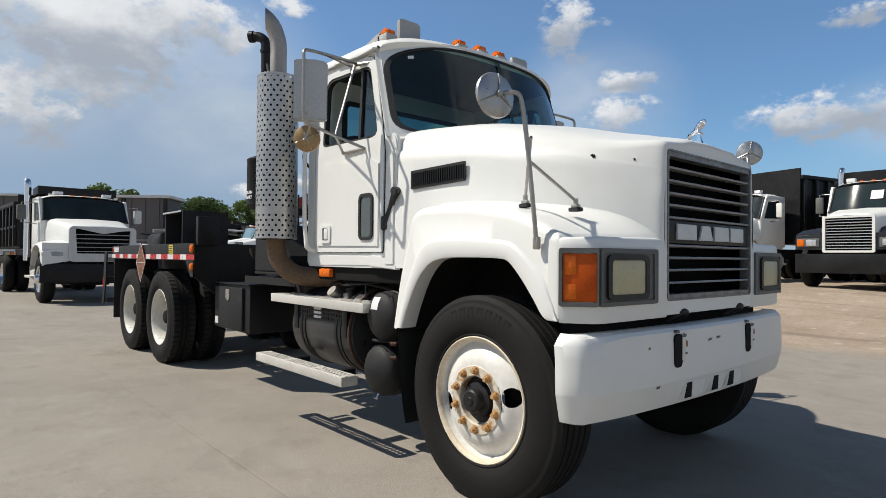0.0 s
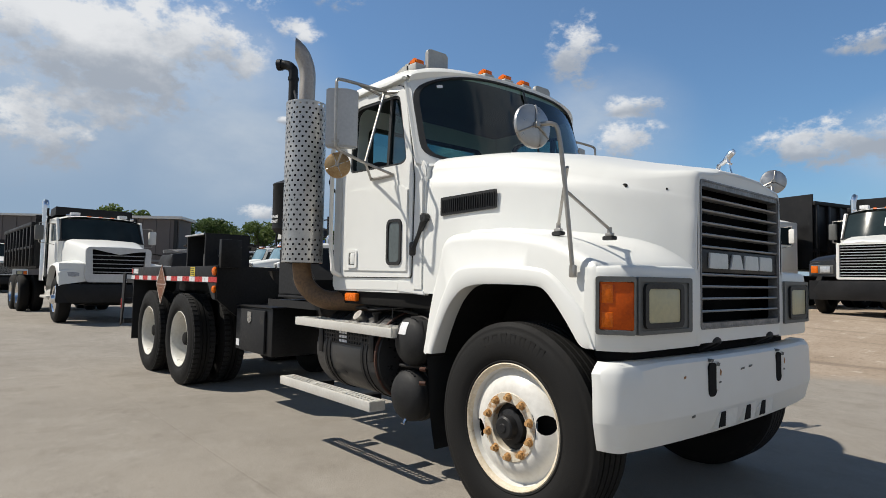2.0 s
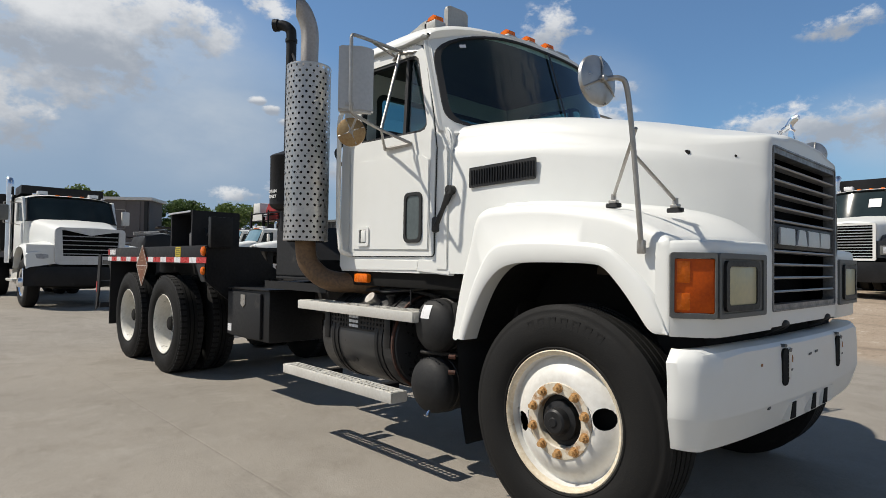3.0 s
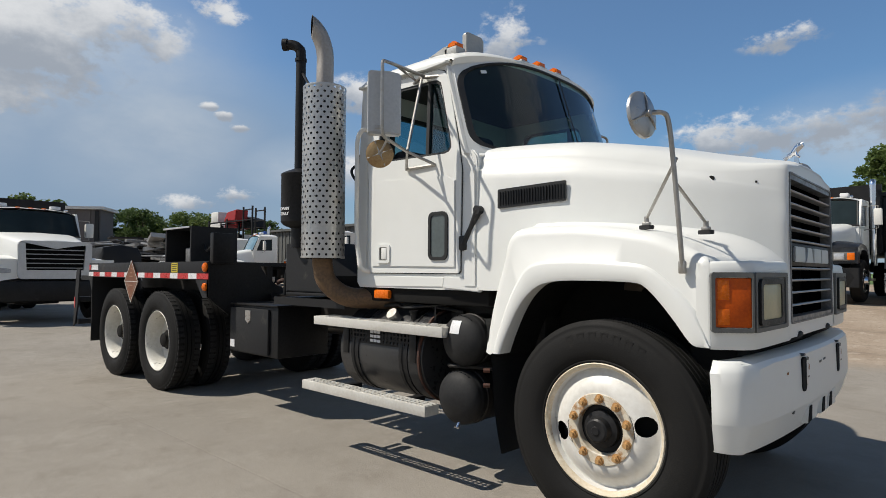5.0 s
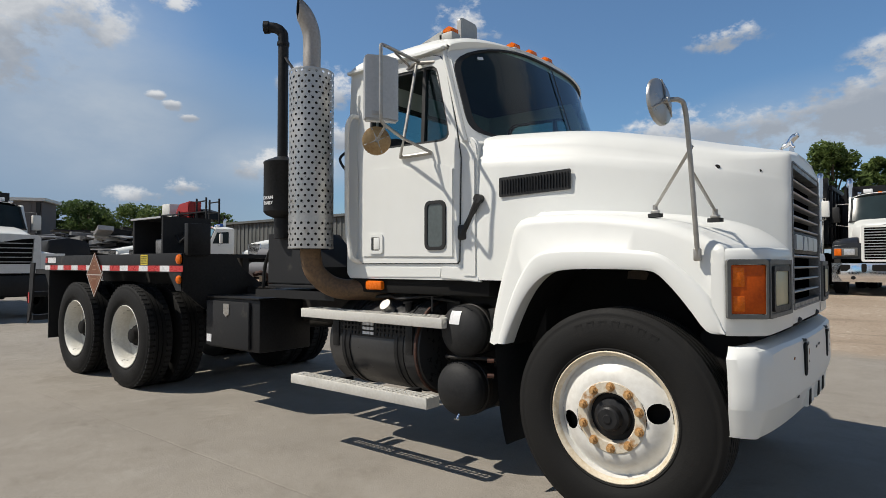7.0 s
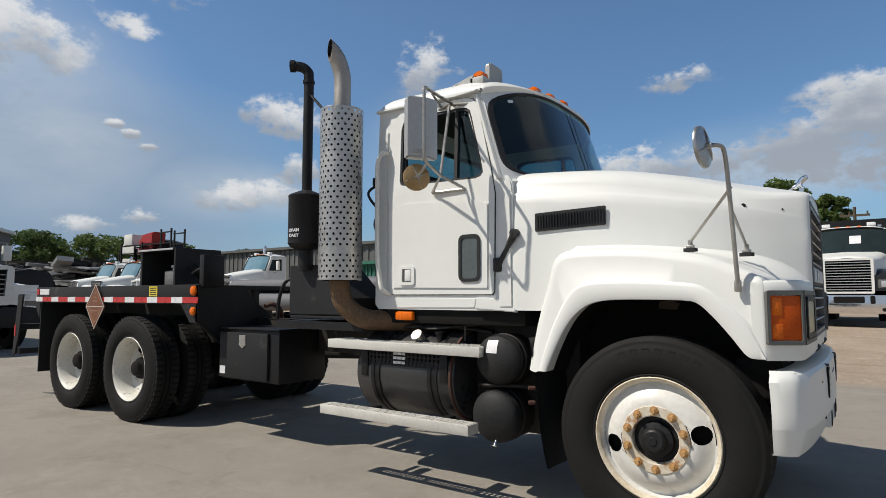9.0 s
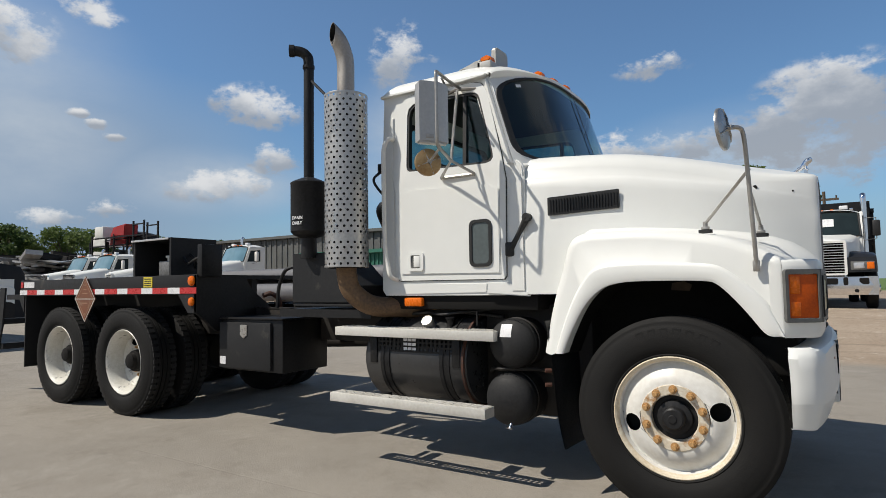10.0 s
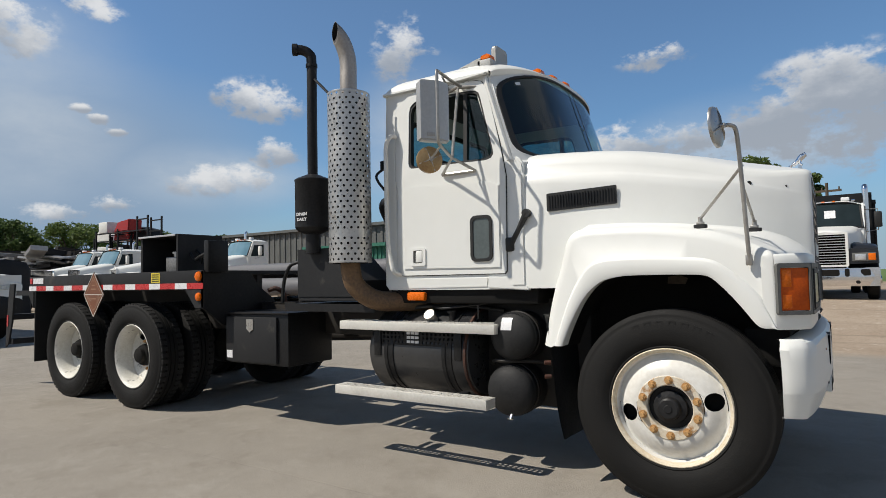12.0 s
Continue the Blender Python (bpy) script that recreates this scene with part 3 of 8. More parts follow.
def tyre_mesh(name, r=0.508, hub=0.505, width=0.28, rim=0.30):
    """Outer side faces -y; centre of the hub at the origin; flattened where it stands."""
    bm = bmesh.new()
    w = width / 2
    prof = [(rim, -w + 0.04), (rim + 0.012, -w + 0.022), (rim + 0.02, -w + 0.018), (rim + 0.026, -w + 0.021), (rim + 0.05, -w + 0.007), (rim + 0.07, -w + 0.002), (rim + 0.09, -w), (rim + 0.105, -w - 0.0004), (r - 0.095, -w + 0.0006), (r - 0.078, -w + 0.003), (r - 0.06, -w + 0.007), (r - 0.045, -w + 0.0125), (r - 0.031, -w + 0.020), (r - 0.028, -w + 0.0195), (r - 0.018, -w + 0.024), (r - 0.008, -w + 0.032)]
    t = []
    for k in range(5):
        a = -w + 0.034 + (width - 0.068) * k / 5
        b = -w + 0.034 + (width - 0.068) * (k + 1) / 5
        t += [(r, a + 0.002), (r, b - 0.010)] + ([(r - 0.013, b - 0.008), (r - 0.013, b)] if k < 4 else [(r, b - 0.002)])
    prof += t + [(p[0], -p[1]) for p in reversed(prof)]
    revolve(bm, prof, (0, 0, 0), "y", 84)
    for v in bm.verts:
        if v.co.z < -hub + 0.002:
            v.co.z = -hub + 0.002
            v.co.y *= 1.03
    return finish(bm, name, RUBBER, 40)


def lug_mesh(r=0.5145, width=0.28):
    """Drive-tyre shoulder blocks, too many and small to pick apart."""
    w = width / 2
    bm = bmesh.new()
    for k in range(54):
        a = k * math.tau / 54
        for s in (-1, 1):
            m = pose(0, 0, 0, 0, math.degrees(a), 0) @ pose(0, s * (w - 0.058), r - 0.0105, 0, 0, 0)
            if abs((m @ Vector((0, 0, 0))).z + 0.505) < 0.05:
                continue
            made = bmesh.ops.create_cube(bm, size=1.0)["verts"]
            for v in made:
                v.co = m @ Vector((v.co.x * 0.036, v.co.y * 0.06, v.co.z * 0.022))
    return finish(bm, "tread_block_ring", TREAD, 30)


def rim_mesh(name, profile, mat):
    bm = bmesh.new()
    revolve(bm, profile, (0, 0, 0), "y", 64)
    return finish(bm, name, mat, 35)


TYRE_FRONT = tyre_mesh("tyre", rim=0.296)
TYRE_REAR = tyre_mesh("tyre", r=0.513)
LUGS = lug_mesh()


def sub(name, me, parent, m=None, label=""):
    ob = new(name, me)
    ob.parent = parent
    if m is not None:
        ob.matrix_basis = m
    return tagged(ob, label)


def nut_mesh():
    bm = bmesh.new()
    cyl(bm, (0, 0.0, 0), (0, -0.018, 0), 0.0175, n=6)
    cyl(bm, (0, -0.016, 0), (0, -0.032, 0), 0.0125, 0.0105, n=10)
    cyl(bm, (0, 0.002, 0), (0, -0.004, 0), 0.022, n=14)
    return finish(bm, "wheel_nut", NUT, 30)


NUT_MESH = nut_mesh()


def disc_with_holes(name, mat, rows, holes, hole_r, hole_at):
    """A wheel disc: rows of (radius, depth), with round hand holes cut through."""
    bm = bmesh.new()
    n = 90
    grid = []
    for r, h in rows:
        line = []
        for k in range(n):
            a = k * math.tau / n
            p = Vector((r * math.cos(a), h, r * math.sin(a)))
            line.append(bm.verts.new(p))
        grid.append(line)
    for a, b in zip(grid, grid[1:]):
        for k in range(n):
            j = (k + 1) % n
            c = (a[k].co + a[j].co + b[j].co + b[k].co) / 4
            if any((Vector((c.x, 0, c.z)) - Vector((hole_at * math.cos(q), 0, hole_at * math.sin(q)))).length < hole_r for q in holes):
                continue
            bm.faces.new((a[k], a[j], b[j], b[k]))
    for q in holes:
        ctr = Vector((hole_at * math.cos(q), 0, hole_at * math.sin(q)))
        for v in bm.verts:
            d = Vector((v.co.x, 0, v.co.z)) - ctr
            if v.is_boundary and 0.5 * hole_r < d.length < 1.7 * hole_r:
                d = d.normalized() * hole_r
                v.co.x, v.co.z = ctr.x + d.x, ctr.z + d.z
    return finish(bm, name, mat, 50)


def letter_bars():
    """Worn raised moulding on the tyre wall: plain bars along an arc."""
    bm = bmesh.new()
    for k in range(7):
        a = radians(62 + 8.2 * k)
        for da, r0, r1 in ((-0.038, 0.405, 0.452), (0.030, 0.405, 0.452), (0.0, 0.445, 0.452)):
            w = 0.034 if da == 0.0 else 0.010
            pts = [(r0, a + da - w), (r1, a + da - w), (r1, a + da + w), (r0, a + da + w)]
            lo = [bm.verts.new((r * math.cos(q), -0.130, r * math.sin(q))) for r, q in pts]
            hi = [bm.verts.new((r * math.cos(q), -0.1409 if r < 0.43 else -0.1345 - 0.0009 * (0.452 - r) / 0.01, r * math.sin(q))) for r, q in pts]
            bm.faces.new(hi)
            for i in range(4):
                bm.faces.new((lo[i], lo[(i + 1) % 4], hi[(i + 1) % 4], hi[i]))
    return finish(bm, "sidewall_lettering", RUBBER, 20)


LETTER_BARS = letter_bars()


def front_wheel(x, y, side):
    """side -1: outer face towards -y."""
    w = new("wheel")
    w.parent = truck
    w.matrix_basis = pose(x, y, 0.505, 0, 0, 0 if side < 0 else 180)
    tagged(w, "front wheel with worn steer tyre and rusty white steel disc")
    sub("tyre", TYRE_FRONT, w)
    sub("sidewall_lettering", LETTER_BARS, w, label="faint raised bars moulded on the tyre wall")
    o = -0.115
    sub("rim_lip", rim_mesh("rim_lip", [(0.284, o + 0.018), (0.287, o + 0.006), (0.294, o - 0.002), (0.303, o - 0.007), (0.309, o - 0.002), (0.308, o + 0.012)], RIM_RUST), w, label="rust-stained cream rim lip")
    sub("rim_well", rim_mesh("rim_well", [(0.287, o + 0.012), (0.285, o + 0.018), (0.281, o + 0.026), (0.277, o + 0.044), (0.272, o + 0.052)], RIM), w, label="white painted rim well")
    rows = [(0.276, o + 0.044), (0.270, o + 0.045), (0.264, o + 0.041)] + [(0.258 - 0.0055 * k, o + 0.036 - 0.044 * math.sin(min(1.0, k / 16) * math.pi / 2)) for k in range(17)] + [(0.166, o - 0.009)]
    sub("disc", disc_with_holes("disc", RIM, rows, [radians(12), radians(12 + 180)], 0.045, 0.218), w, label="white painted steel wheel disc")
    sub("hub_flange", rim_mesh("hub_flange", [(0.167, o - 0.009), (0.163, o - 0.013), (0.119, o - 0.013), (0.114, o - 0.009), (0.113, o + 0.03)], FLANGE), w, label="rust-stained hub flange")
    sub("brake_drum", rim_mesh("brake_drum", [(0.262, o + 0.20), (0.262, o + 0.09), (0.250, o + 0.078), (0.110, o + 0.078)], DARK), w, label="black brake drum behind the disc")
    sub("hub_cap", rim_mesh("hub_cap", [(0.118, o + 0.026), (0.098, o + 0.022), (0.085, o + 0.025), (0.084, o - 0.004), (0.06, o - 0.012), (0.055, o - 0.045), (0.046, o - 0.052), (0.022, o - 0.053), (0.018, o - 0.058), (0.0, o - 0.058)], BLACK), w, label="black oil-bath hub cap")
    for k in range(10):
        a = radians(36 * k + 18)
        sub("wheel_nut", NUT_MESH, w, pose(0.1429 * math.cos(a), o - 0.011, 0.1429 * math.sin(a)))
    return w


def rear_wheel(x, y, side):
    w = new("wheel")
    w.parent = truck
    w.matrix_basis = pose(x, y, 0.505, 0, 0, 0 if side < 0 else 180)
    tagged(w, "dual rear wheel with deep white steel disc and drive tyres")
    for off in (0.0, 0.33):
        sub("tyre", TYRE_REAR, w, pose(0, off, 0))
        tagged(sub("tread_block_ring", LUGS, w, pose(0, off, 0)), kind="stuff")
    o = -0.115
    sub("rim", rim_mesh("rim", [(0.30, o + 0.02), (0.312, o), (0.306, o - 0.006), (0.294, o + 0.002), (0.284, o + 0.02), (0.272, o + 0.05), (0.262, o + 0.14), (0.258, o + 0.2)], RIM_CHIP), w, label="chipped white deep-dish rim")
    rows = [(0.262 - 0.0085 * k, o + 0.15 + 0.04 * math.sin(k / 18 * math.pi / 2)) for k in range(19)]
    sub("disc", disc_with_holes("disc", RIM_CHIP, rows, [radians(a) for a in (-20, 52, 124, 196, 268)], 0.034, 0.205), w, label="chipped white wheel disc")
    sub("hub", rim_mesh("hub", [(0.112, o + 0.19), (0.105, o + 0.12), (0.098, o + 0.10), (0.075, o + 0.095), (0.07, o + 0.06), (0.055, o + 0.05), (0.0, o + 0.05)], DARK), w, label="black axle hub")
    for k in range(10):
        a = radians(36 * k + 10)
        sub("wheel_nut", NUT_MESH, w, pose(0.1429 * math.cos(a), o + 0.185, 0.1429 * math.sin(a)))
    return w


for yy, s in zip(both(-0.985), (-1, 1)):
    front_wheel(0.008, yy, s)
for yy, s in zip(both(-1.035), (-1, 1)):
    for xx in (-5.02, -6.285):
        rear_wheel(xx, yy, s)

# chassis
for yy in both(-0.49):
    bm = bmesh.new()
    box(bm, -7.1, 0.45, yy - 0.04, yy + 0.04, 0.74, 1.0, 0.008)
    box(bm, -7.1, 0.45, yy - 0.045, yy + 0.045, 1.0, 1.012)
    part("frame_rail", bm, FRAME, truck, "black steel frame rail with road grime")
for xx in (-7.0, -5.65, -4.4, -3.2, -2.3, -1.0, 0.3):
    bm = bmesh.new()
    box(bm, xx - 0.05, xx + 0.05, -0.49, 2 * CY + 0.49, 0.80, 0.95)
    part("cross_member", bm, FRAME, truck)
for xx in (-5.02, -6.285, 0.0):
    bm = bmesh.new()
    cyl(bm, (xx, -0.75, 0.5), (xx, 2 * CY + 0.75, 0.5), 0.075, n=16)
    if xx < -1:
        revolve(bm, [(0.0, -0.24), (0.12, -0.22), (0.2, -0.1), (0.21, 0.1), (0.12, 0.22), (0.0, 0.24)], (xx, CY, 0.52), "x", 24)
    part("axle", bm, FRAME, truck, "grimy black axle beam")
bm = bmesh.new()
tube(bm, [(-4.8, CY, 0.6), (-2.4, CY, 0.72), (-0.9, CY, 0.78)], 0.055, 14)
part("drive_shaft", bm, FRAME, truck, "dark drive shaft under the frame")
bm = bmesh.new()
box(bm, -1.3, 0.35, CY - 0.33, CY + 0.33, 0.55, 1.35, 0.06)
box(bm, -2.1, -1.3, CY - 0.22, CY + 0.22, 0.55, 0.98, 0.05)
part("engine_block", bm, DARK, truck, "dark engine and gearbox under the hood")


# ---- hood with fenders ----
HOOD_HALF = [(p.x, p.y) for p in smooth_path([(-0.9, 0.90, 0), (-0.70, 0.895, 0), (-0.3, 0.845, 0), (0.0, 0.785, 0), (0.22, 0.722, 0), (0.383, 0.655, 0), (0.52, 0.582, 0), (0.62, 0.518, 0), (0.68, 0.484, 0)], 6)]
HOOD_TOP = [(p.x, p.y) for p in smooth_path([(-0.9, 1.985, 0), (-0.34, 1.945, 0), (0.05, 1.875, 0), (0.41, 1.785, 0), (0.6, 1.768, 0), (0.68, 1.765, 0)], 6)]


def hood_half(x):
    return interp(HOOD_HALF, x)


def hood_top(x):
    return interp(HOOD_TOP, x)


def far_more(x):
    """The grille stands a little off the middle line, so the nose is wider on the far side."""
    return interp([(-0.2, 0.0), (0.6, 0.055)], x)


def hood_section(x, grow=0.0):
    w, zt = hood_half(x) - grow, hood_top(x) - grow
    zc = interp([(-0.9, 1.845), (-0.27, 1.80), (0.27, 1.715), (0.66, 1.625)], x) - grow
    crown = interp([(-0.9, 0.06), (0.0, 0.075), (0.45, 0.078), (0.68, 0.035)], x)
    zb = 1.13 if x < -0.62 else (1.30 if x < 0.50 else 0.94)
    q = interp([(0.25, 1.0), (0.62, 0.5)], x)
    k = interp([(0.15, 1.0), (0.62, 0.25)], x)      # the crease fades towards the nose
    half = [(w + 0.012, zb), (w + 0.012, 1.36), (w + 0.010, 1.46), (w + 0.004, 1.55), (w - 0.006 * k, zc - 0.06), (w - 0.012 * k, zc - 0.012), (w - 0.024 * k, zc + 0.003), (w - 0.037 * k, zc + 0.018), (w - 0.034 * k - 0.013 * q, zt - 0.075 * q), (w - 0.032 * k - 0.030 * q, zt - 0.035 * q), (w - 0.032 * k - 0.060 * q, zt - 0.006 * q),
            (w - 0.14, zt + crown * 0.19), (w - 0.22, zt + crown * 0.45), (w * 0.45, zt + crown * 0.85), (0.0, zt + crown)]
    left = [(x, CY - y, z) for y, z in half]
    return left + [(x, CY + y + far_more(x), z) for y, z in reversed(half[:-1])]


def build_hood():
    bm = bmesh.new()
    st = [(-0.882, 0.022), (-0.877, 0.009), (-0.868, 0.002), (-0.855, 0.0), (-0.83, 0.0)] + [(-0.80 + 0.055 * i, 0.0) for i in range(25)] + [(0.565, 0.0), (0.60, 0.0), (0.630, 0.0), (0.645, 0.001), (0.658, 0.004), (0.666, 0.008), (0.671, 0.014), (0.672, 0.020)]
    loft(bm, [hood_section(x, g) for x, g in st])
    keys = [((-0.567, 0.80), (-0.696, 0.80)), ((-0.535, 0.88), (-0.672, 0.92)), ((-0.50, 0.955), (-0.645, 1.04)), ((-0.46, 1.03), (-0.612, 1.16)), ((-0.41, 1.10), (-0.572, 1.28)),
            ((-0.34, 1.160), (-0.535, 1.41)), ((-0.27, 1.186), (-0.455, 1.468)), ((-0.18, 1.197), (-0.25, 1.474)), ((-0.05, 1.199), (-0.08, 1.468)), ((0.08, 1.198), (0.09, 1.447)),
            ((0.19, 1.193), (0.22, 1.425)), ((0.235, 1.178), (0.30, 1.402)), ((0.285, 1.132), (0.37, 1.374)), ((0.338, 1.071), (0.43, 1.345)), ((0.385, 1.01), (0.478, 1.318)), ((0.425, 0.955), (0.512, 1.288)),
            ((0.452, 0.934), (0.515, 1.21)), ((0.48, 0.93), (0.516, 1.10)), ((0.50, 0.93), (0.517, 1.0)), ((0.514, 0.93), (0.517, 0.94))]
    out = abs(-1.13 - CY)
    inner_line, outer_line = smooth_path([(a[0], 0, a[1]) for a, b in keys], 3), smooth_path([(b[0], 0, b[1]) for a, b in keys], 3)
    keys = [((a.x, a.z), (b.x, b.z)) for a, b in zip(inner_line, outer_line)]
    n = len(keys)
    for sgn in (-1, 1):
        def P(q, y):
            return Vector((q.x, CY + sgn * y, q.y))
        side, top = [], []
        for j, (l, o) in enumerate(keys):
            i = j / 3
            l, o = Vector(l), Vector(o)
            a, b = keys[max(0, j - 1)][1], keys[min(n - 1, j + 1)][1]
            tang = Vector((b[0] - a[0], b[1] - a[1])).normalized()
            nor = Vector((-tang.y, tang.x))
            if i >= 15:
                nor = Vector((0.9, 0.15)) if i < 15.9 else Vector((1.0, 0.0))
            d = o - l
            band = 0.34
            ef = interp([(12, 1.0), (14, 0.6), (15, 0.3), (16, 0.08)], i)
            edge = [P(o - nor * 0.055, out - 0.014 * ef), P(o - nor * 0.032, out - 0.020 * ef), P(o - nor * 0.012, out - 0.034 * ef), P(o - nor * 0.002, out - 0.052 * ef), P(o, out - 0.075 * ef)]
            side.append([P(l + d * 0.03, out - 0.10), P(l, out - 0.03), P(l, out), P(l + d * 0.055, out + 0.006), P(l + d * (band - 0.05), out + 0.006), P(l + d * (band - 0.01), out + 0.002), P(l + d * (band + 0.03), out - 0.008)] + edge)
            if i <= 15:
                f = max(0.0, min(1.0, (i - 9) / 6))
                ix = o.x + (0.66 - o.x) * f ** 1.6
                iz = interp([(0, o.y), (3, 1.19), (4, 1.31), (5, 1.445), (6, 1.508), (7, 1.508), (8, 1.499), (9, 1.487), (10, 1.472), (11, 1.457), (12, 1.435), (13, 1.40), (14, 1.352), (15, 1.297)], i)
                iy = hood_half(ix) + 0.006
                oy = out - 0.075 * ef
                row = []
                for k in range(15):
                    s2 = k / 14
                    u2 = 1 - (1 - s2) ** 1.7
                    q = Vector((o.x + (ix - o.x) * u2, o.y + (iz - o.y) * (0.12 * u2 + 0.88 * s2 ** 2.4)))
                    more = far_more(ix) * s2 if sgn > 0 else 0.0
                    row.append(P(q, oy + (iy + more - oy) * u2))
                top.append(row)
        loft(bm, side)
        more = 0.055 if sgn > 0 else 0.0
        # plan of the fender's front, from the side round the lamps to the grille
        plan = [(0.515, out - 0.006), (0.535, out - 0.012), (0.57, out - 0.034), (0.605, out - 0.058), (0.632, out - 0.080), (0.648, out - 0.102), (0.657, out - 0.135), (0.661, 0.87), (0.664, 0.80), (0.666, 0.73), (0.667, 0.66), (0.668, 0.60), (0.669, 0.55), (0.670, 0.50), (0.670, 0.446)]
        plan = [Vector((x, y + more * max(0.0, min(1.0, (0.8 - y) / 0.35)))) for x, y in plan]
        fr, last = [], []
        for k, p in enumerate(plan):
            t = plan[min(k + 1, 14)] - plan[max(k - 1, 0)]
            n2 = Vector((-t.y, t.x)).normalized()
            tz = 1.287 + 0.010 * k / 14
            line = [(0.10, 0.925), (0.006, 0.925), (0.0, 0.935), (-0.002, 1.1), (-0.001, 1.25), (0.003, tz - 0.012), (0.010, tz - 0.003), (0.020, tz)]
            fr.append([P(Vector((p.x - n2.x * h, z)), p.y - n2.y * h) for h, z in line])
            last.append(P(Vector((p.x - n2.x * 0.020, tz)), p.y - n2.y * 0.020))
        top.append(last)
        loft(bm, top)
        loft(bm, fr)
    return part("hood", bm, WHITE, truck, "white fibreglass tilt hood with flared fenders", 42)


hood = build_hood()

# wheel arch liners
for sgn in (-1, 1):
    bm = bmesh.new()
    pts = [(-0.60, 0.78), (-0.52, 0.98), (-0.42, 1.13), (-0.3, 1.21), (-0.1, 1.235), (0.15, 1.235), (0.28, 1.19), (0.38, 1.06), (0.46, 0.94)]
    loft(bm, [[(x, CY + sgn * y, z) for x, z in pts] for y in (1.06, 0.55)])
    loft(bm, [[(x, CY + sgn * 0.55, z) for x, z in pts], [(x, CY + sgn * 0.55, 0.6) for x, z in pts]])
    part("wheel_arch_liner", bm, DARK, truck, "black wheel arch liner")

# front panel and grille
GC = -0.037
bm = bmesh.new()
outer = [(-0.525, 0.935), (-0.525, 1.69), (-0.518, 1.728), (-0.495, 1.747), (-0.40, 1.757), (-0.33, 1.772), (-0.28, 1.785), (CY, 1.792), (0.20, 1.785), (0.26, 1.772), (0.34, 1.757), (0.430, 1.747), (0.455, 1.728), (0.462, 1.69), (0.462, 0.935)]
opened(bm, outer, rounded(GC - 0.4665, GC + 0.4665, 1.0, 1.716, 0.02), 0.615, 0.670, "x")
part("grille_surround", bm, WHITE, hood)
grille = new("grille")
grille.parent = truck
tagged(grille, "grey slatted grille over a black radiator")
bm = bmesh.new()
holed(bm, rounded(GC - 0.466, GC + 0.466, 1.002, 1.716, 0.02), rounded(GC - 0.456, GC + 0.456, 1.03, 1.690, 0.018), 0.62, 0.671, "x")
holed(bm, rounded(GC - 0.472, GC + 0.472, 1.0, 1.722, 0.02), rounded(GC - 0.463, GC + 0.463, 1.008, 1.714, 0.018), 0.655, 0.676, "x")
part("grille_frame", bm, GRILLE_GREY, grille)
bm = bmesh.new()
box(bm, 0.50, 0.52, GC - 0.46, GC + 0.46, 0.98, 1.71)
part("radiator_screen", bm, MESH_BLACK, grille)
for z in (1.636, 1.574, 1.514, 1.457, 1.398, 1.263, 1.205, 1.146, 1.085):
    bm = bmesh.new()
    prism(bm, [(0.632, z - 0.008), (0.668, z - 0.004), (0.672, z + 0.001), (0.668, z + 0.006), (0.632, z + 0.003)], GC - 0.453, GC + 0.453, "y", 0.0015)
    part("grille_bar", bm, GRILLE_BAR, grille)
# Black walls added round the radiator space to keep its inside dark.
bm = bmesh.new()
for y in (GC - 0.475, GC + 0.465):
    box(bm, 0.50, 0.62, y, y + 0.01, 0.97, 1.715)
box(bm, 0.50, 0.62, GC - 0.465, GC + 0.465, 1.715, 1.722)
part("grille_light_block", bm, MESH_BLACK, grille)
bm = bmesh.new()
box(bm, 0.635, 0.664, GC - 0.453, GC + 0.453, 1.275, 1.386, 0.004)
part("badge_panel", bm, TRIM, grille)
for k, (w0, w1, sl) in enumerate(((-0.38, -0.185, 0.0), (-0.155, -0.005, 0.03), (0.015, 0.185, 0.0), (0.205, 0.37, 0.0))):
    bm = bmesh.new()
    prism(bm, [(GC + w0 - 0.005, 1.294), (GC + w1 + 0.005, 1.294), (GC + w1 - sl, 1.37), (GC + w0 + sl, 1.37)], 0.664, 0.676, "x", 0.004)
    part("badge_plate", bm, BADGE, grille, "plain chrome badge plate")
# scuffed lower lip and tow eyes in the gap above the bumper
for y in (-0.34, 0.30):
    bm = bmesh.new()
    tube(bm, smooth_path([(0.60, y - 0.05, 0.90), (0.655, y - 0.045, 0.93), (0.67, y, 0.945), (0.655, y + 0.045, 0.93), (0.60, y + 0.05, 0.90)], 4), 0.014, 8)
    part("tow_eye", bm, FRAME, truck, "dark tow eye above the bumper")

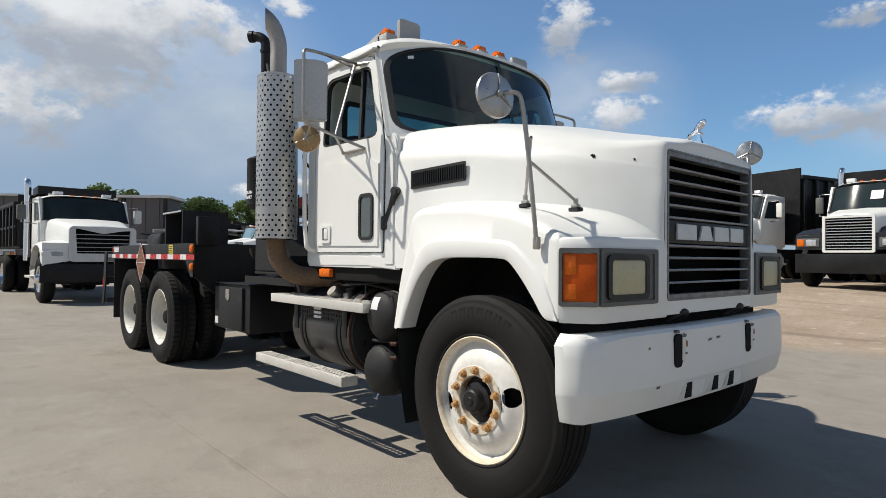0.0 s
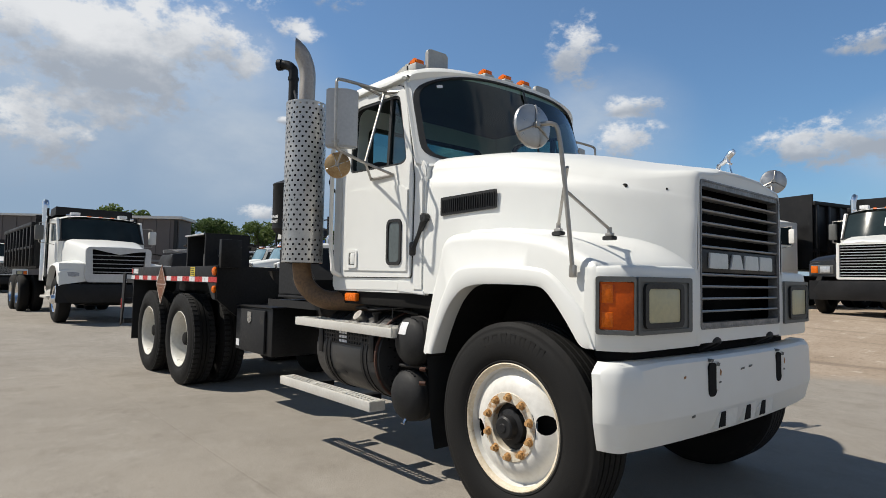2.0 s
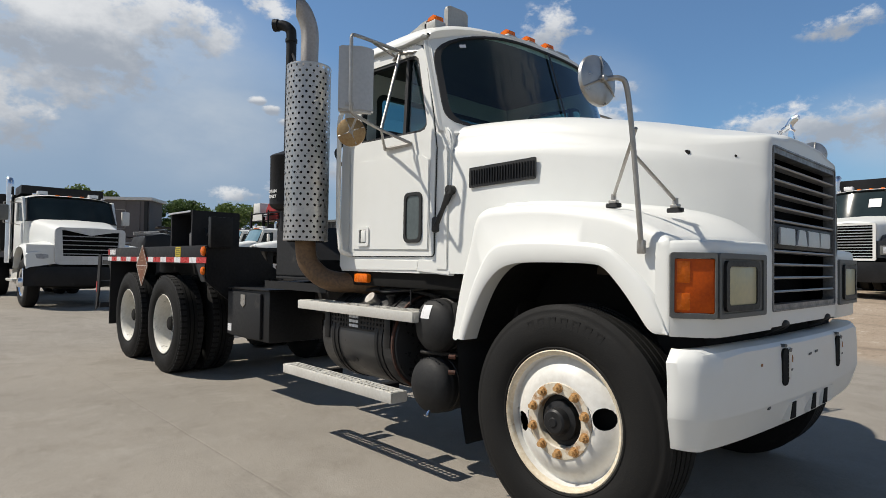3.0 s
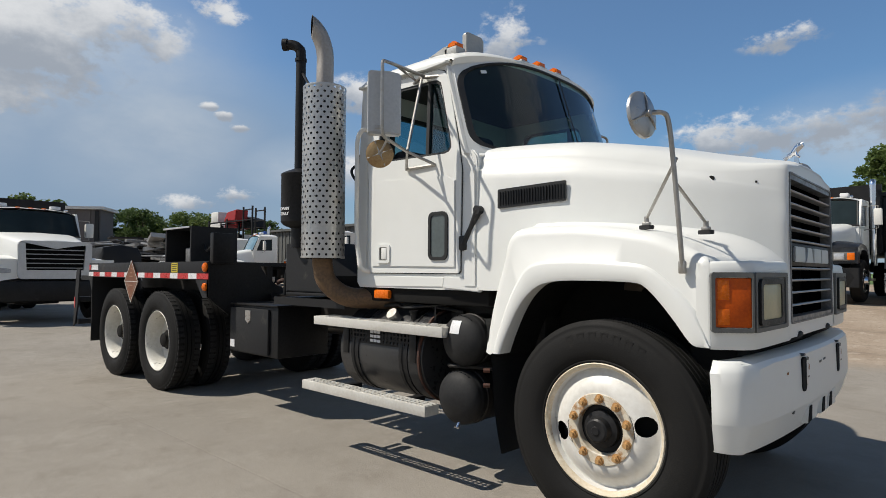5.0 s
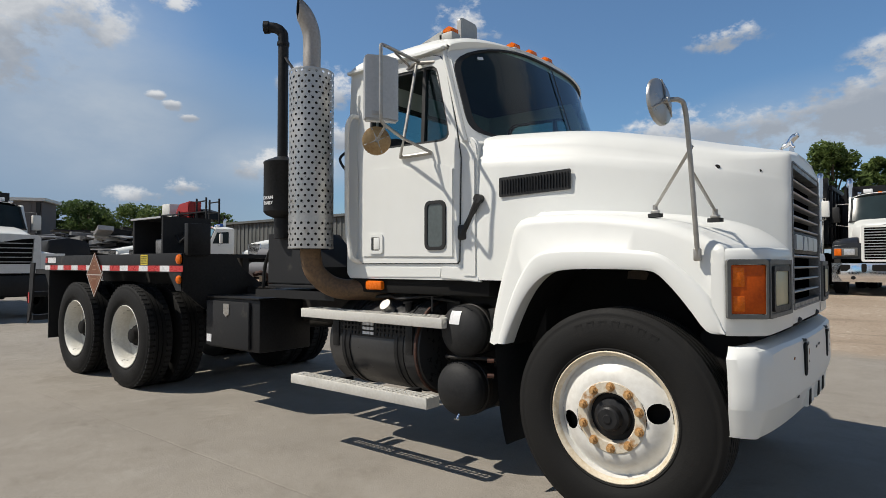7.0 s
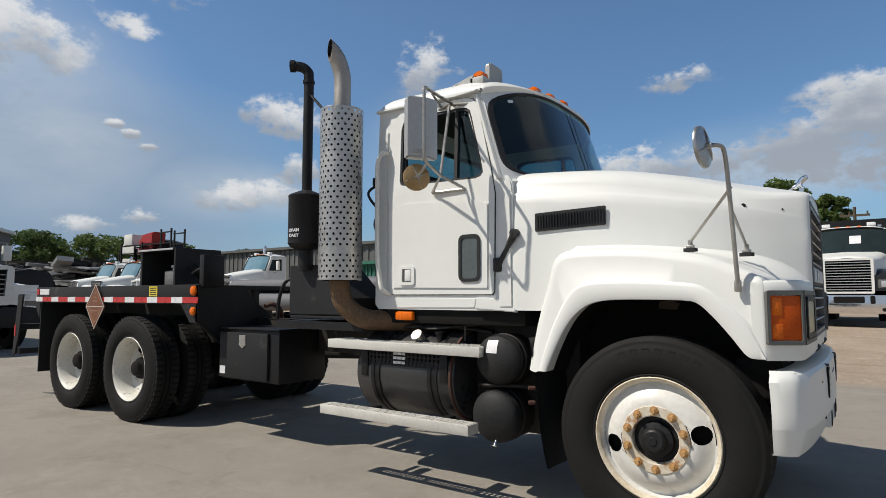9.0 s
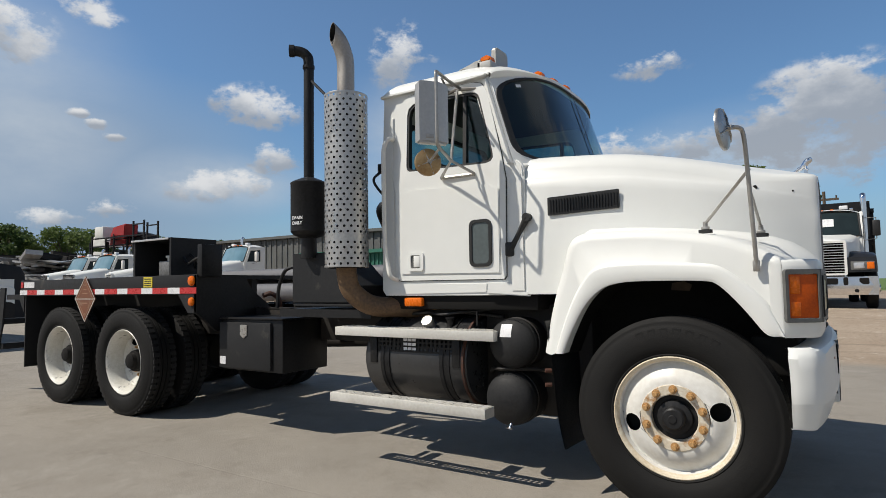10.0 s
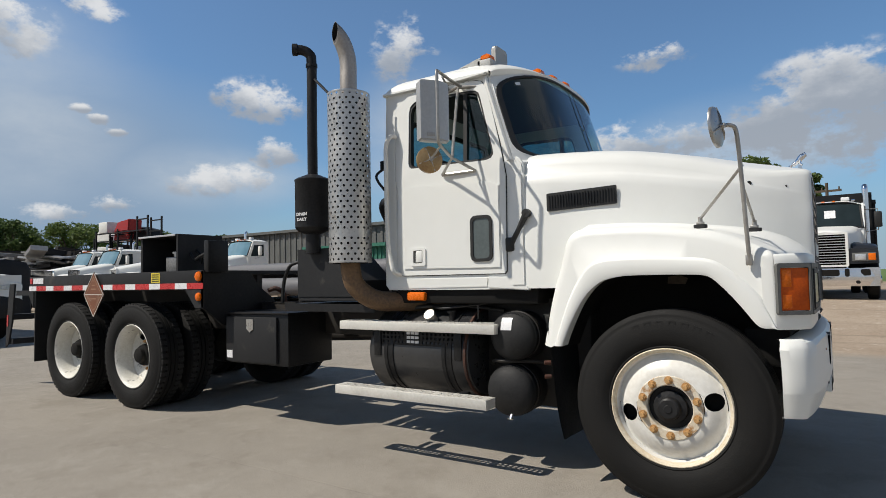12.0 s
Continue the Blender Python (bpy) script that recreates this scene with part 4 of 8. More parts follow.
# head lamps
for sgn in (-1, 1):
    lamp = new("headlamp")
    lamp.parent = truck
    tagged(lamp, "square headlamp with amber indicator in a grey bezel")
    # one face looks sideways (indicator), one ahead (lamp); local: x along the face, y out of it, z up
    corner = [Vector((0.527, CY + sgn * 1.064, 1.118)), Vector((0.652, CY + sgn * 0.975, 1.118)), Vector((0.668, CY + sgn * 0.55, 1.118))]
    frames = []
    for a, b in zip(corner, corner[1:]):
        ex = (b - a).normalized()
        ey = Vector((ex.y, -ex.x, 0))
        ey = ey if ey.x > 0 else -ey
        frames.append((Matrix(((ex.x, ey.x, 0, a.x), (ex.y, ey.y, 0, a.y), (0, 0, 1, a.z), (0, 0, 0, 1))), (b - a).length))

    def put(name, bm, mat, face, label=""):
        bm.transform(frames[face][0])
        return part(name, bm, mat, lamp, label)
    for face in (0, 1):
        W = frames[face][1]
        bm = bmesh.new()
        x0, x1 = (-0.010, W + 0.002) if face == 0 else (-0.002, W)
        holed(bm, rounded(x0, x1, -0.122, 0.124, 0.012), rounded(x0 + 0.015, x1 - (0.008 if face == 0 else 0.03), -0.104, 0.103, 0.01), -0.03, 0.016)
        put("bezel", bm, BEZEL, face)
        bm = bmesh.new()
        box(bm, x0 + 0.005, x1 - 0.005, -0.03, 0.009 if face else 0.0, -0.11, 0.11)
        put("backing", bm, BEZEL, face)
    W = frames[0][1]
    bm = bmesh.new()
    box(bm, 0.006, W - 0.006, -0.002, 0.009, -0.1015, 0.1005, 0.004)
    put("indicator_lens", bm, AMBER_DARK, 0, "deep amber indicator lens")
    for z0, z1 in ((0.010, 0.092), (-0.092, -0.026)):
        bm = bmesh.new()
        box(bm, 0.014, 0.062, 0.0, 0.0115, z0, z1, 0.004)
        put("reflector", bm, AMBER, 0, "bright amber reflector block")
    bm = bmesh.new()
    holed(bm, rounded(0.040, 0.345, -0.096, 0.096, 0.025), rounded(0.066, 0.318, -0.074, 0.074, 0.018), -0.002, 0.022)
    put("lamp_ring", bm, TRIM, 1)
    bm = bmesh.new()
    box(bm, 0.064, 0.320, -0.002, 0.018, -0.076, 0.076, 0.006, 2)
    put("lens", bm, LENS, 1, "cloudy yellowed headlamp lens")

# bumper
PLAN = [(0.0, 0.722), (0.2, 0.72), (0.4, 0.714), (0.6, 0.704), (0.75, 0.693), (0.88, 0.679), (0.96, 0.667), (1.02, 0.652), (1.06, 0.628), (1.085, 0.595), (1.10, 0.56), (1.104, 0.526)]
PLAN = [(p.x, p.y) for p in smooth_path([(d, x, 0) for d, x in PLAN], 4)]


def bumper_front(y):
    """How far forward the bumper reaches across the truck."""
    return interp(PLAN, abs(y - CY))


def build_bumper():
    bm = bmesh.new()
    line = [(-d, x) for d, x in reversed(PLAN)] + PLAN[1:]
    rows = []
    for d, x in line:
        e = max(0.0, min(1.0, (abs(d) - 0.80) / 0.28))
        s = -1 if d < 0 else 1
        c = max(0.0, min(1.0, (abs(d) - 1.0) / 0.10))
        y = CY + d
        inn = y - s * 0.05 * c
        back = max(x - 0.13, 0.50) if c < 0.5 else x - 0.004
        low = 0.05 * c
        rows.append([(back, inn, 0.875), (x - 0.045 * (1 - c) - 0.004, y - s * 0.045 * c, 0.882), (x - 0.018 * (1 - c), y - s * 0.02 * c, 0.876 - 0.012 * e), (x - 0.002, y, 0.862 - 0.028 * e), (x + 0.002, y, 0.80 - 0.02 * e), (x + 0.004, y, 0.70), (x + 0.004, y - s * 0.002 * c, 0.634), (x + 0.0032, y - s * 0.003 * c, 0.630), (x + 0.001 + 0.002 * c, y - s * 0.005 * c, 0.624),
                     (x - 0.028 + 0.03 * c, y - s * 0.028 * c, 0.53), (x - 0.036 + 0.036 * c, y - s * 0.036 * c, 0.512), (x - 0.09 + 0.08 * c, y - s * 0.05 * c, 0.512)])
    loft(bm, rows)
    return part("bumper", bm, WHITE, truck, "white steel front bumper with chipped paint", 30)


bumper = build_bumper()
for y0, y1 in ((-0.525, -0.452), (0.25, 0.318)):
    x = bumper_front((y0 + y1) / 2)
    # A solid dark plate on the face paints the shade inside the slot.
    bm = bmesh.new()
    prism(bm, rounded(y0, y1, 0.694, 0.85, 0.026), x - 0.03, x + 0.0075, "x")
    part("tow_slot_shade", bm, DARK, bumper, "worn tow hook slot, its inner shade painted as a dark plate")
    bm = bmesh.new()
    prism(bm, rounded(y1 - 0.004, y1 + 0.03, 0.715, 0.852, 0.012), x - 0.02, x + 0.009, "x", 0.004)
    part("slot_lip", bm, WHITE_WORN, bumper, "scraped white slot lip")
    for dy, dz, w, h in ((0.012, 0.84, 0.022, 0.010), (0.036, 0.80, 0.010, 0.016), (0.03, 0.755, 0.016, 0.006), (-0.05, 0.862, 0.02, 0.008)):
        bm = bmesh.new()
        yc = y1 + dy
        prism(bm, [(yc - w, dz - h * 0.6), (yc + w * 0.6, dz - h), (yc + w, dz + h * 0.4), (yc - w * 0.2, dz + h)], x - 0.01, x + 0.0098, "x")
        part("scrape", bm, RUST if h > 0.012 else BEZEL, bumper, "dark rusty scrape beside the slot")
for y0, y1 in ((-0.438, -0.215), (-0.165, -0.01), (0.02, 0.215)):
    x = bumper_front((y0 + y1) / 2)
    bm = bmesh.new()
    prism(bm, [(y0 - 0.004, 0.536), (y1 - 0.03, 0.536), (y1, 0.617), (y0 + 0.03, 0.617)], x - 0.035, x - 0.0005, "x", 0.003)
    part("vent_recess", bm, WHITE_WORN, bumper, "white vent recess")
    # Dark plate on the white wedge: the vent's inner shade as colour.
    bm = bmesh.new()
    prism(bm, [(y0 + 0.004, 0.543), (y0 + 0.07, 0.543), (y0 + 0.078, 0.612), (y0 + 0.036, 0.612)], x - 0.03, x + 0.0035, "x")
    part("vent_slot_shade", bm, DARK, bumper, "vent slot in the bumper, its inner shade painted dark")
for y, z, w in ((-0.65, 0.62, 0.012), (-0.18, 0.80, 0.02), (-0.09, 0.805, 0.02), (-0.72, 0.80, 0.007)):
    x = bumper_front(y)
    bm = bmesh.new()
    prism(bm, [(y - w, z - 0.005), (y + w * 0.8, z - 0.003), (y + w, z + 0.006), (y - w * 0.7, z + 0.004)], x - 0.01, x + 0.0055, "x")
    part("paint_chip", bm, RUST if w < 0.01 else BEZEL, bumper, "chipped paint spot")
bm = bmesh.new()
box(bm, 0.35, 0.56, CY - 0.85, CY + 0.85, 0.72, 0.915, 0.02)
part("bumper_bracket", bm, DARK, truck)


# ---- cab ----
LEAN = 0.045


def lean(bm):
    """The cab's sides fall inwards above the belt line."""
    for v in bm.verts:
        if v.co.z > 1.88:
            v.co.y += (v.co.z - 1.88) * (LEAN if v.co.y < CY else -LEAN)
    return bm


SIDE = abs(-0.955 - CY)
WINDOW = [(-1.762, 2.03), (-1.755, 2.005), (-1.735, 1.99), (-1.13, 1.975), (-1.09, 1.985), (-1.072, 2.01), (-1.078, 2.05), (-1.168, 2.40), (-1.182, 2.44), (-1.21, 2.462), (-1.25, 2.47), (-1.67, 2.482), (-1.715, 2.472), (-1.75, 2.445), (-1.762, 2.40)]
DOOR = [(-1.845, 1.25), (-1.82, 1.228), (-1.01, 1.228), (-0.995, 1.245), (-0.985, 1.86), (-1.015, 2.02), (-1.105, 2.40), (-1.13, 2.475), (-1.165, 2.515), (-1.22, 2.532), (-1.70, 2.545), (-1.765, 2.532), (-1.815, 2.495), (-1.842, 2.43), (-1.85, 1.9)]
CABSIDE = [(-1.985, 1.16), (-1.955, 1.125), (-0.886, 1.125), (-0.876, 1.16), (-0.886, 1.88), (-0.935, 1.97), (-1.075, 2.47), (-1.12, 2.568), (-1.965, 2.572), (-1.982, 2.55)]
for sgn in (-1, 1):
    bm = bmesh.new()
    opened(bm, CABSIDE, WINDOW, CY + sgn * SIDE, CY + sgn * (SIDE - 0.05))
    part("cab_side", lean(bm), WHITE, truck, "white cab side panel")
    bm = bmesh.new()
    prism(bm, [(-1.02, 1.70), (-0.868, 1.70), (-0.868, 1.90), (-0.876, 1.938), (-0.90, 1.968), (-0.95, 1.992), (-1.02, 2.03)], CY + sgn * (SIDE - 0.004), CY + sgn * 0.74, "y", 0.008)
    part("cowl_corner", bm, WHITE, truck, "white cowl corner beside the hood")
    door = new("door")
    door.parent = truck
    tagged(door, "white cab door, closed, with a small lower window")
    bm = bmesh.new()
    opened(bm, DOOR, WINDOW, CY + sgn * (SIDE - 0.01), CY + sgn * (SIDE + 0.012))
    part("door_panel", lean(bm), WHITE, door)
    bm = bmesh.new()
    big = [(-1.42 + (x + 1.42) * 1.010, 1.9 + (z - 1.9) * 1.008) for x, z in DOOR]
    opened(bm, big, WINDOW, CY + sgn * (SIDE - 0.002), CY + sgn * (SIDE + 0.004))
    part("door_seal", lean(bm), TRIM, door, "black rubber door seal")
    # moulded raised lower panel
    bm = bmesh.new()
    prism(bm, [(-1.805, 1.27), (-1.03, 1.262), (-1.03, 1.80), (-1.10, 1.835), (-1.70, 1.862), (-1.80, 1.83)], CY + sgn * (SIDE + 0.010), CY + sgn * (SIDE + 0.020), "y", 0.006)
    part("door_pressing", bm, WHITE, door)
    # window seal, divider and panes
    bm = bmesh.new()
    cxw, czw = -1.42, 2.2
    wi = [(cxw + (x - cxw) * 0.955, czw + (z - czw) * 0.935) for x, z in WINDOW]
    opened(bm, WINDOW, wi, CY + sgn * (SIDE - 0.03), CY + sgn * (SIDE + 0.006))
    box(bm, -1.305, -1.278, *sorted((CY + sgn * (SIDE - 0.03), CY + sgn * (SIDE + 0.004))), 1.98, 2.468)
    part("window_frame", lean(bm), TRIM, door, "black rubber window frame with a vent divider")
    bm = bmesh.new()
    prism(bm, [(-1.29, 1.98), (-1.08, 1.98), (-1.165, 2.44), (-1.29, 2.468)], CY + sgn * (SIDE - 0.014), CY + sgn * (SIDE - 0.010))
    ob = part("vent_pane", lean(bm), PANE, door, "tinted vent window pane")
    ob.visible_shadow = False
    if sgn > 0:
        bm = bmesh.new()
        prism(bm, [(-1.755, 1.99), (-1.29, 1.98), (-1.29, 2.468), (-1.755, 2.475)], CY + sgn * (SIDE - 0.014), CY + sgn * (SIDE - 0.010))
        ob = part("door_pane", lean(bm), PANE, door, "raised tinted door window")
        ob.visible_shadow = False
    # lower peep window
    bm = bmesh.new()
    holed(bm, rounded(-1.248, -1.085, 1.308, 1.612, 0.04), rounded(-1.228, -1.105, 1.328, 1.592, 0.03), CY + sgn * (SIDE + 0.015), CY + sgn * (SIDE + 0.030))
    part("peep_window_frame", bm, TRIM, door)
    bm = bmesh.new()
    prism(bm, rounded(-1.235, -1.098, 1.32, 1.60, 0.03), CY + sgn * (SIDE + 0.014), CY + sgn * (SIDE + 0.0235))
    part("peep_window", bm, material("peep_glass", (0.10, 0.12, 0.12), 0.12, scale=4, fine=40), door, "dusty dark lower door window")
    # handle
    bm = bmesh.new()
    holed(bm, rounded(-1.742, -1.612, 1.292, 1.420, 0.02), rounded(-1.718, -1.636, 1.312, 1.402, 0.012), CY + sgn * (SIDE + 0.015), CY + sgn * (SIDE + 0.030))
    part("handle_surround", bm, WHITE, door)
    bm = bmesh.new()
    box(bm, -1.718, -1.636, *sorted((CY + sgn * (SIDE + 0.008), CY + sgn * (SIDE + 0.0215))), 1.312, 1.402)
    part("handle_recess", bm, BEZEL, door)
    bm = bmesh.new()
    box(bm, -1.692, -1.638, *sorted((CY + sgn * (SIDE + 0.02), CY + sgn * (SIDE + 0.034))), 1.318, 1.398, 0.006)
    part("handle", bm, WHITE, door, "white paddle door handle")
    # cowl panel, sill and rear pillar rib
    bm = bmesh.new()
    yo, yi = CY + sgn * (SIDE + 0.026), CY + sgn * (SIDE - 0.02)
    prism(bm, [(-0.962, 1.14), (-0.85, 1.14), (-0.858, 1.86), (-0.90, 1.855), (-0.955, 1.78)], yo, yi, "y", 0.014)
    part("cowl_panel", bm, WHITE, truck, "white cowl panel behind the hood")
    bm = bmesh.new()
    prism(bm, [(-1.13, 1.135), (-0.84, 1.118), (-0.84, 1.15), (-0.965, 1.205), (-1.12, 1.21)], CY + sgn * (SIDE + 0.02), CY + sgn * (SIDE - 0.02), "y", 0.006)
    part("sill_front", bm, WHITE, truck)
    bm = bmesh.new()
    prism(bm, [(-1.955, 1.13), (-1.14, 1.14), (-1.13, 1.205), (-1.86, 1.205), (-1.93, 1.2)], CY + sgn * (SIDE + 0.006), CY + sgn * (SIDE - 0.02), "y", 0.005)
    part("sill_rear", bm, WHITE, truck)
    bm = bmesh.new()
    prism(bm, [(-1.905, 1.22), (-1.875, 1.22), (-1.87, 1.86), (-1.885, 1.95), (-1.885, 2.40), (-1.91, 2.40), (-1.915, 1.92), (-1.905, 1.84)], CY + sgn * (SIDE + 0.012), CY + sgn * (SIDE - 0.02), "y", 0.005)
    part("pillar_rib", lean(bm), WHITE, truck)
    # sloping gutter over the front of the door
    bm = bmesh.new()
    prism(bm, [(-1.60, 2.562), (-1.115, 2.566), (-1.125, 2.552), (-1.30, 2.545)], CY + sgn * (SIDE + 0.045), CY + sgn * (SIDE - 0.02), "y", 0.003)
    part("drip_rail", lean(bm), WHITE, truck)
    # grab rail on the rear corner of the cab
    bm = bmesh.new()
    yy = CY + sgn * (SIDE + 0.07)
    tube(bm, smooth_path([(-1.88, CY + sgn * SIDE, 2.24), (-1.885, yy - sgn * 0.02, 2.235), (-1.91, yy, 2.17), (-1.915, yy, 2.0), (-1.91, yy, 1.5), (-1.885, yy, 1.34), (-1.86, yy, 1.26), (-1.85, CY + sgn * SIDE, 1.235)], 5), 0.016, 10)
    part("grab_rail", bm, WHITE_WORN, truck, "white painted grab rail behind the door")
    # latch that holds the hood
    bm = bmesh.new()
    p, q = Vector((-0.955, CY + sgn * (SIDE + 0.02), 1.40)), Vector((-0.835, CY + sgn * (SIDE + 0.03), 1.60))
    tube(bm, [p, p.lerp(q, 0.5), q], [0.022, 0.016, 0.024], 8)
    box(bm, -0.99, -0.925, *sorted((CY + sgn * (SIDE - 0.01), CY + sgn * (SIDE + 0.035))), 1.365, 1.455, 0.012)
    cyl(bm, q - Vector((0, 0.02, 0)), q + Vector((0, 0.02, 0)), 0.026, n=14)
    part("hood_latch", bm, TRIM, truck, "black rubber hood latch")

# cab front, back, floor, roof
bm = bmesh.new()
box(bm, -0.94, -0.90, CY - SIDE + 0.06, CY + SIDE - 0.06, 1.12, 1.88)
part("bulkhead", bm, DARK, truck)
bm = bmesh.new()
opened(bm, rounded(CY - SIDE + 0.03, CY + SIDE - 0.03, 1.13, 2.568, 0.05), rounded(CY - 0.62, CY + 0.62, 1.98, 2.42, 0.06), -1.985, -1.945, "x")
for v in bm.verts:
    if v.co.z > 1.88:
        v.co.y = CY + (v.co.y - CY) * (1 - LEAN * (v.co.z - 1.88))
part("cab_back", bm, WHITE, truck, "white cab back wall with a window")
bm = bmesh.new()
prism(bm, rounded(CY - 0.60, CY + 0.60, 1.98, 2.415, 0.06), -1.968, -1.962, "x")
ob = part("rear_pane", bm, PANE, truck, "tinted rear cab window")
ob.visible_shadow = False
bm = bmesh.new()
holed(bm, rounded(CY - 0.63, CY + 0.63, 1.965, 2.43, 0.07), rounded(CY - 0.585, CY + 0.585, 2.0, 2.40, 0.05), -1.975, -1.938, "x")
part("rear_window_seal", bm, TRIM, truck)
bm = bmesh.new()
box(bm, -1.95, -0.88, CY - SIDE + 0.04, CY + SIDE - 0.04, 1.13, 1.17)
part("cab_floor", bm, INTERIOR, truck)


def roof_point(u, v):
    """u: from the back (0) to the brow (1); v: -1 to 1 across. A moulded cap with rolled edges."""
    half = 0.886 - 0.012 * u
    y = CY + half * v
    brow = -1.098 + 0.215 * (1 - abs(v) ** 3.4)
    x = -1.985 + (brow + 1.985) * u
    cap = math.sqrt(max(0.0, 1 - abs(v) ** 7))
    back = math.sqrt(max(0.0, 1 - (1 - min(1.0, u / 0.13)) ** 2.2))
    front = 1 - 0.62 * max(0.0, (u - 0.7) / 0.3) ** 2
    z = 2.575 + (0.118 * cap + 0.045 * (1 - v * v)) * back * front
    return (x, y, z)


bm = bmesh.new()
us = [0, 0.004, 0.012, 0.025, 0.045, 0.07, 0.1, 0.14, 0.22, 0.35, 0.5, 0.62, 0.72, 0.8, 0.86, 0.91, 0.95, 0.98, 1.0]
vs = [math.sin(math.pi * (k / 40 - 0.5)) for k in range(41)]
loft(bm, [[roof_point(u, v) for v in vs] for u in us])
for sgn in (-1, 1):
    edge = [roof_point(u, sgn) for u in us]
    loft(bm, [edge, [(x, y + sgn * 0.016, z - 0.002) for x, y, z in edge], [(x, y + sgn * 0.016, z - 0.014) for x, y, z in edge], [(x, y - sgn * 0.03, z - 0.016) for x, y, z in edge]])
tail = [roof_point(0, v) for v in vs]
loft(bm, [tail, [(p[0] - 0.014, p[1], p[2] - 0.002) for p in tail], [(p[0] - 0.014, p[1], p[2] - 0.014) for p in tail], [(p[0] + 0.02, p[1], p[2] - 0.016) for p in tail]])
loft(bm, [[roof_point(1.0, v) for v in vs], [(p[0] + 0.012, p[1], p[2] - 0.012) for p in (roof_point(1.0, v) for v in vs)], [(p[0] - 0.01, p[1], p[2] - 0.05) for p in (roof_point(1.0, v) for v in vs)]])
part("roof", bm, WHITE, truck, "white domed cab roof", 45)
bm = bmesh.new()
loft(bm, [[(p[0], p[1], p[2] - 0.055) for p in (roof_point(u * 0.97 + 0.01, v * 0.97) for v in vs)] for u in us])
part("headliner", bm, INTERIOR, truck)


def screen_point(u, v):
    """The windscreen: u from its foot (0) to its head (1), v across."""
    half = 0.888 - 0.026 * u
    foot, head = -0.922 + 0.246 * (1 - abs(v) ** 3.4), -1.108 + 0.226 * (1 - abs(v) ** 3.4)
    z0, z1 = 1.955 + 0.02 * (1 - v * v), 2.54 + 0.078 * (1 - abs(v) ** 2.5)
    z = z0 + (z1 - z0) * u
    return (foot + (head - foot) * u, CY + half * v, z)


def screen_edge(k, scale=1.0, n=96, power=7.0):
    """Round-cornered outline of the windscreen as (u, v)."""
    a = math.tau * k / n
    c, q = math.cos(a), math.sin(a)
    r = scale / (abs(c) ** power + abs(q) ** power) ** (1 / power)
    return (0.5 + 0.5 * r * q, r * c)


def lifted(p, h):
    return (p[0] + h, p[1], p[2] + h * 0.3)


bm = bmesh.new()
loft(bm, [[screen_point(*screen_edge(k, s)) for k in range(96)] for s in (0.995, 0.8, 0.6, 0.4, 0.2, 0.02)], closed=True, caps=False)
ob = part("windscreen", bm, SCREEN, truck, "tinted curved two-piece windscreen", 60)
ob.visible_shadow = False
bm = bmesh.new()
loft(bm, [[lifted(screen_point(*screen_edge(k, s)), h) for k in range(96)] for s, h in ((1.0, -0.01), (1.0, 0.012), (0.968, 0.012), (0.96, 0.0))], closed=True)
part("windscreen_seal", bm, TRIM, truck, "black rubber windscreen seal")
bm = bmesh.new()
square = []
for k in range(96):
    a = math.tau * k / 96
    c, q = math.cos(a), math.sin(a)
    r = 1.0 / max(abs(c), abs(q))
    square.append((0.5 + 0.5 * r * q, r * c))
loft(bm, [[lifted(screen_point(*screen_edge(k, 0.999)), 0.006) for k in range(96)], [lifted(screen_point(0.5 + (u - 0.5) * 1.03, v * 1.015), 0.006) for u, v in square]], closed=True)
part("screen_corner", bm, WHITE, truck)
bm = bmesh.new()
loft(bm, [[lifted(screen_point(0.875 + 0.035 * i, -0.84 + 0.04 * j), 0.003) for j in range(2)] for i in range(2)])
part("screen_sticker", bm, REFWHITE, truck, "small pale sticker on the windscreen")
for y0, y1 in ((-0.62, -0.02), (0.10, 0.62)):
    bm = bmesh.new()
    tube(bm, [lifted(screen_point(0.045 + 0.01 * k, (y0 + (y1 - y0) * k / 5)), 0.03) for k in range(6)], 0.009, 6)
    tube(bm, [lifted(screen_point(0.07, y1 - 0.1), 0.035), lifted(screen_point(-0.03, y1 + 0.05), 0.02)], 0.008, 6)
    part("wiper", bm, TRIM, truck, "black windscreen wiper")
bm = bmesh.new()
loft(bm, [[lifted(screen_point(u / 8, v), 0.012) for u in range(9)] for v in (-0.012, 0.012)])
part("windscreen_divider", bm, TRIM, truck)
bm = bmesh.new()
# A-pillars and brow between screen, roof and sides
for sgn in (-1, 1):
    a = [screen_point(u / 8, sgn * 1.012) for u in range(9)]
    loft(bm, [a, [(p[0] - 0.012, p[1] + sgn * 0.016, p[2]) for p in a], [(p[0] - 0.05, CY + sgn * (SIDE - max(0.0, p[2] - 1.88) * LEAN), p[2] + 0.002) for p in a], [(p[0] - 0.12, CY + sgn * (SIDE - 0.003 - max(0.0, p[2] - 1.88) * LEAN), p[2]) for p in a]])
brow = [screen_point(1.0, v) for v in vs]
loft(bm, [brow, [(p[0] + 0.006, p[1], p[2] + 0.03) for p in brow], [(q[0] + 0.008, q[1], q[2] - 0.01) for q in (roof_point(1.0, v) for v in vs)]])
foot = [screen_point(0.0, v) for v in vs]
loft(bm, [foot, [(p[0] + 0.03, p[1], p[2] - 0.02) for p in foot], [(-0.85, CY + v * 0.79, 1.87) for v in vs]])
part("screen_surround", bm, WHITE, truck, "white windscreen surround", 50)

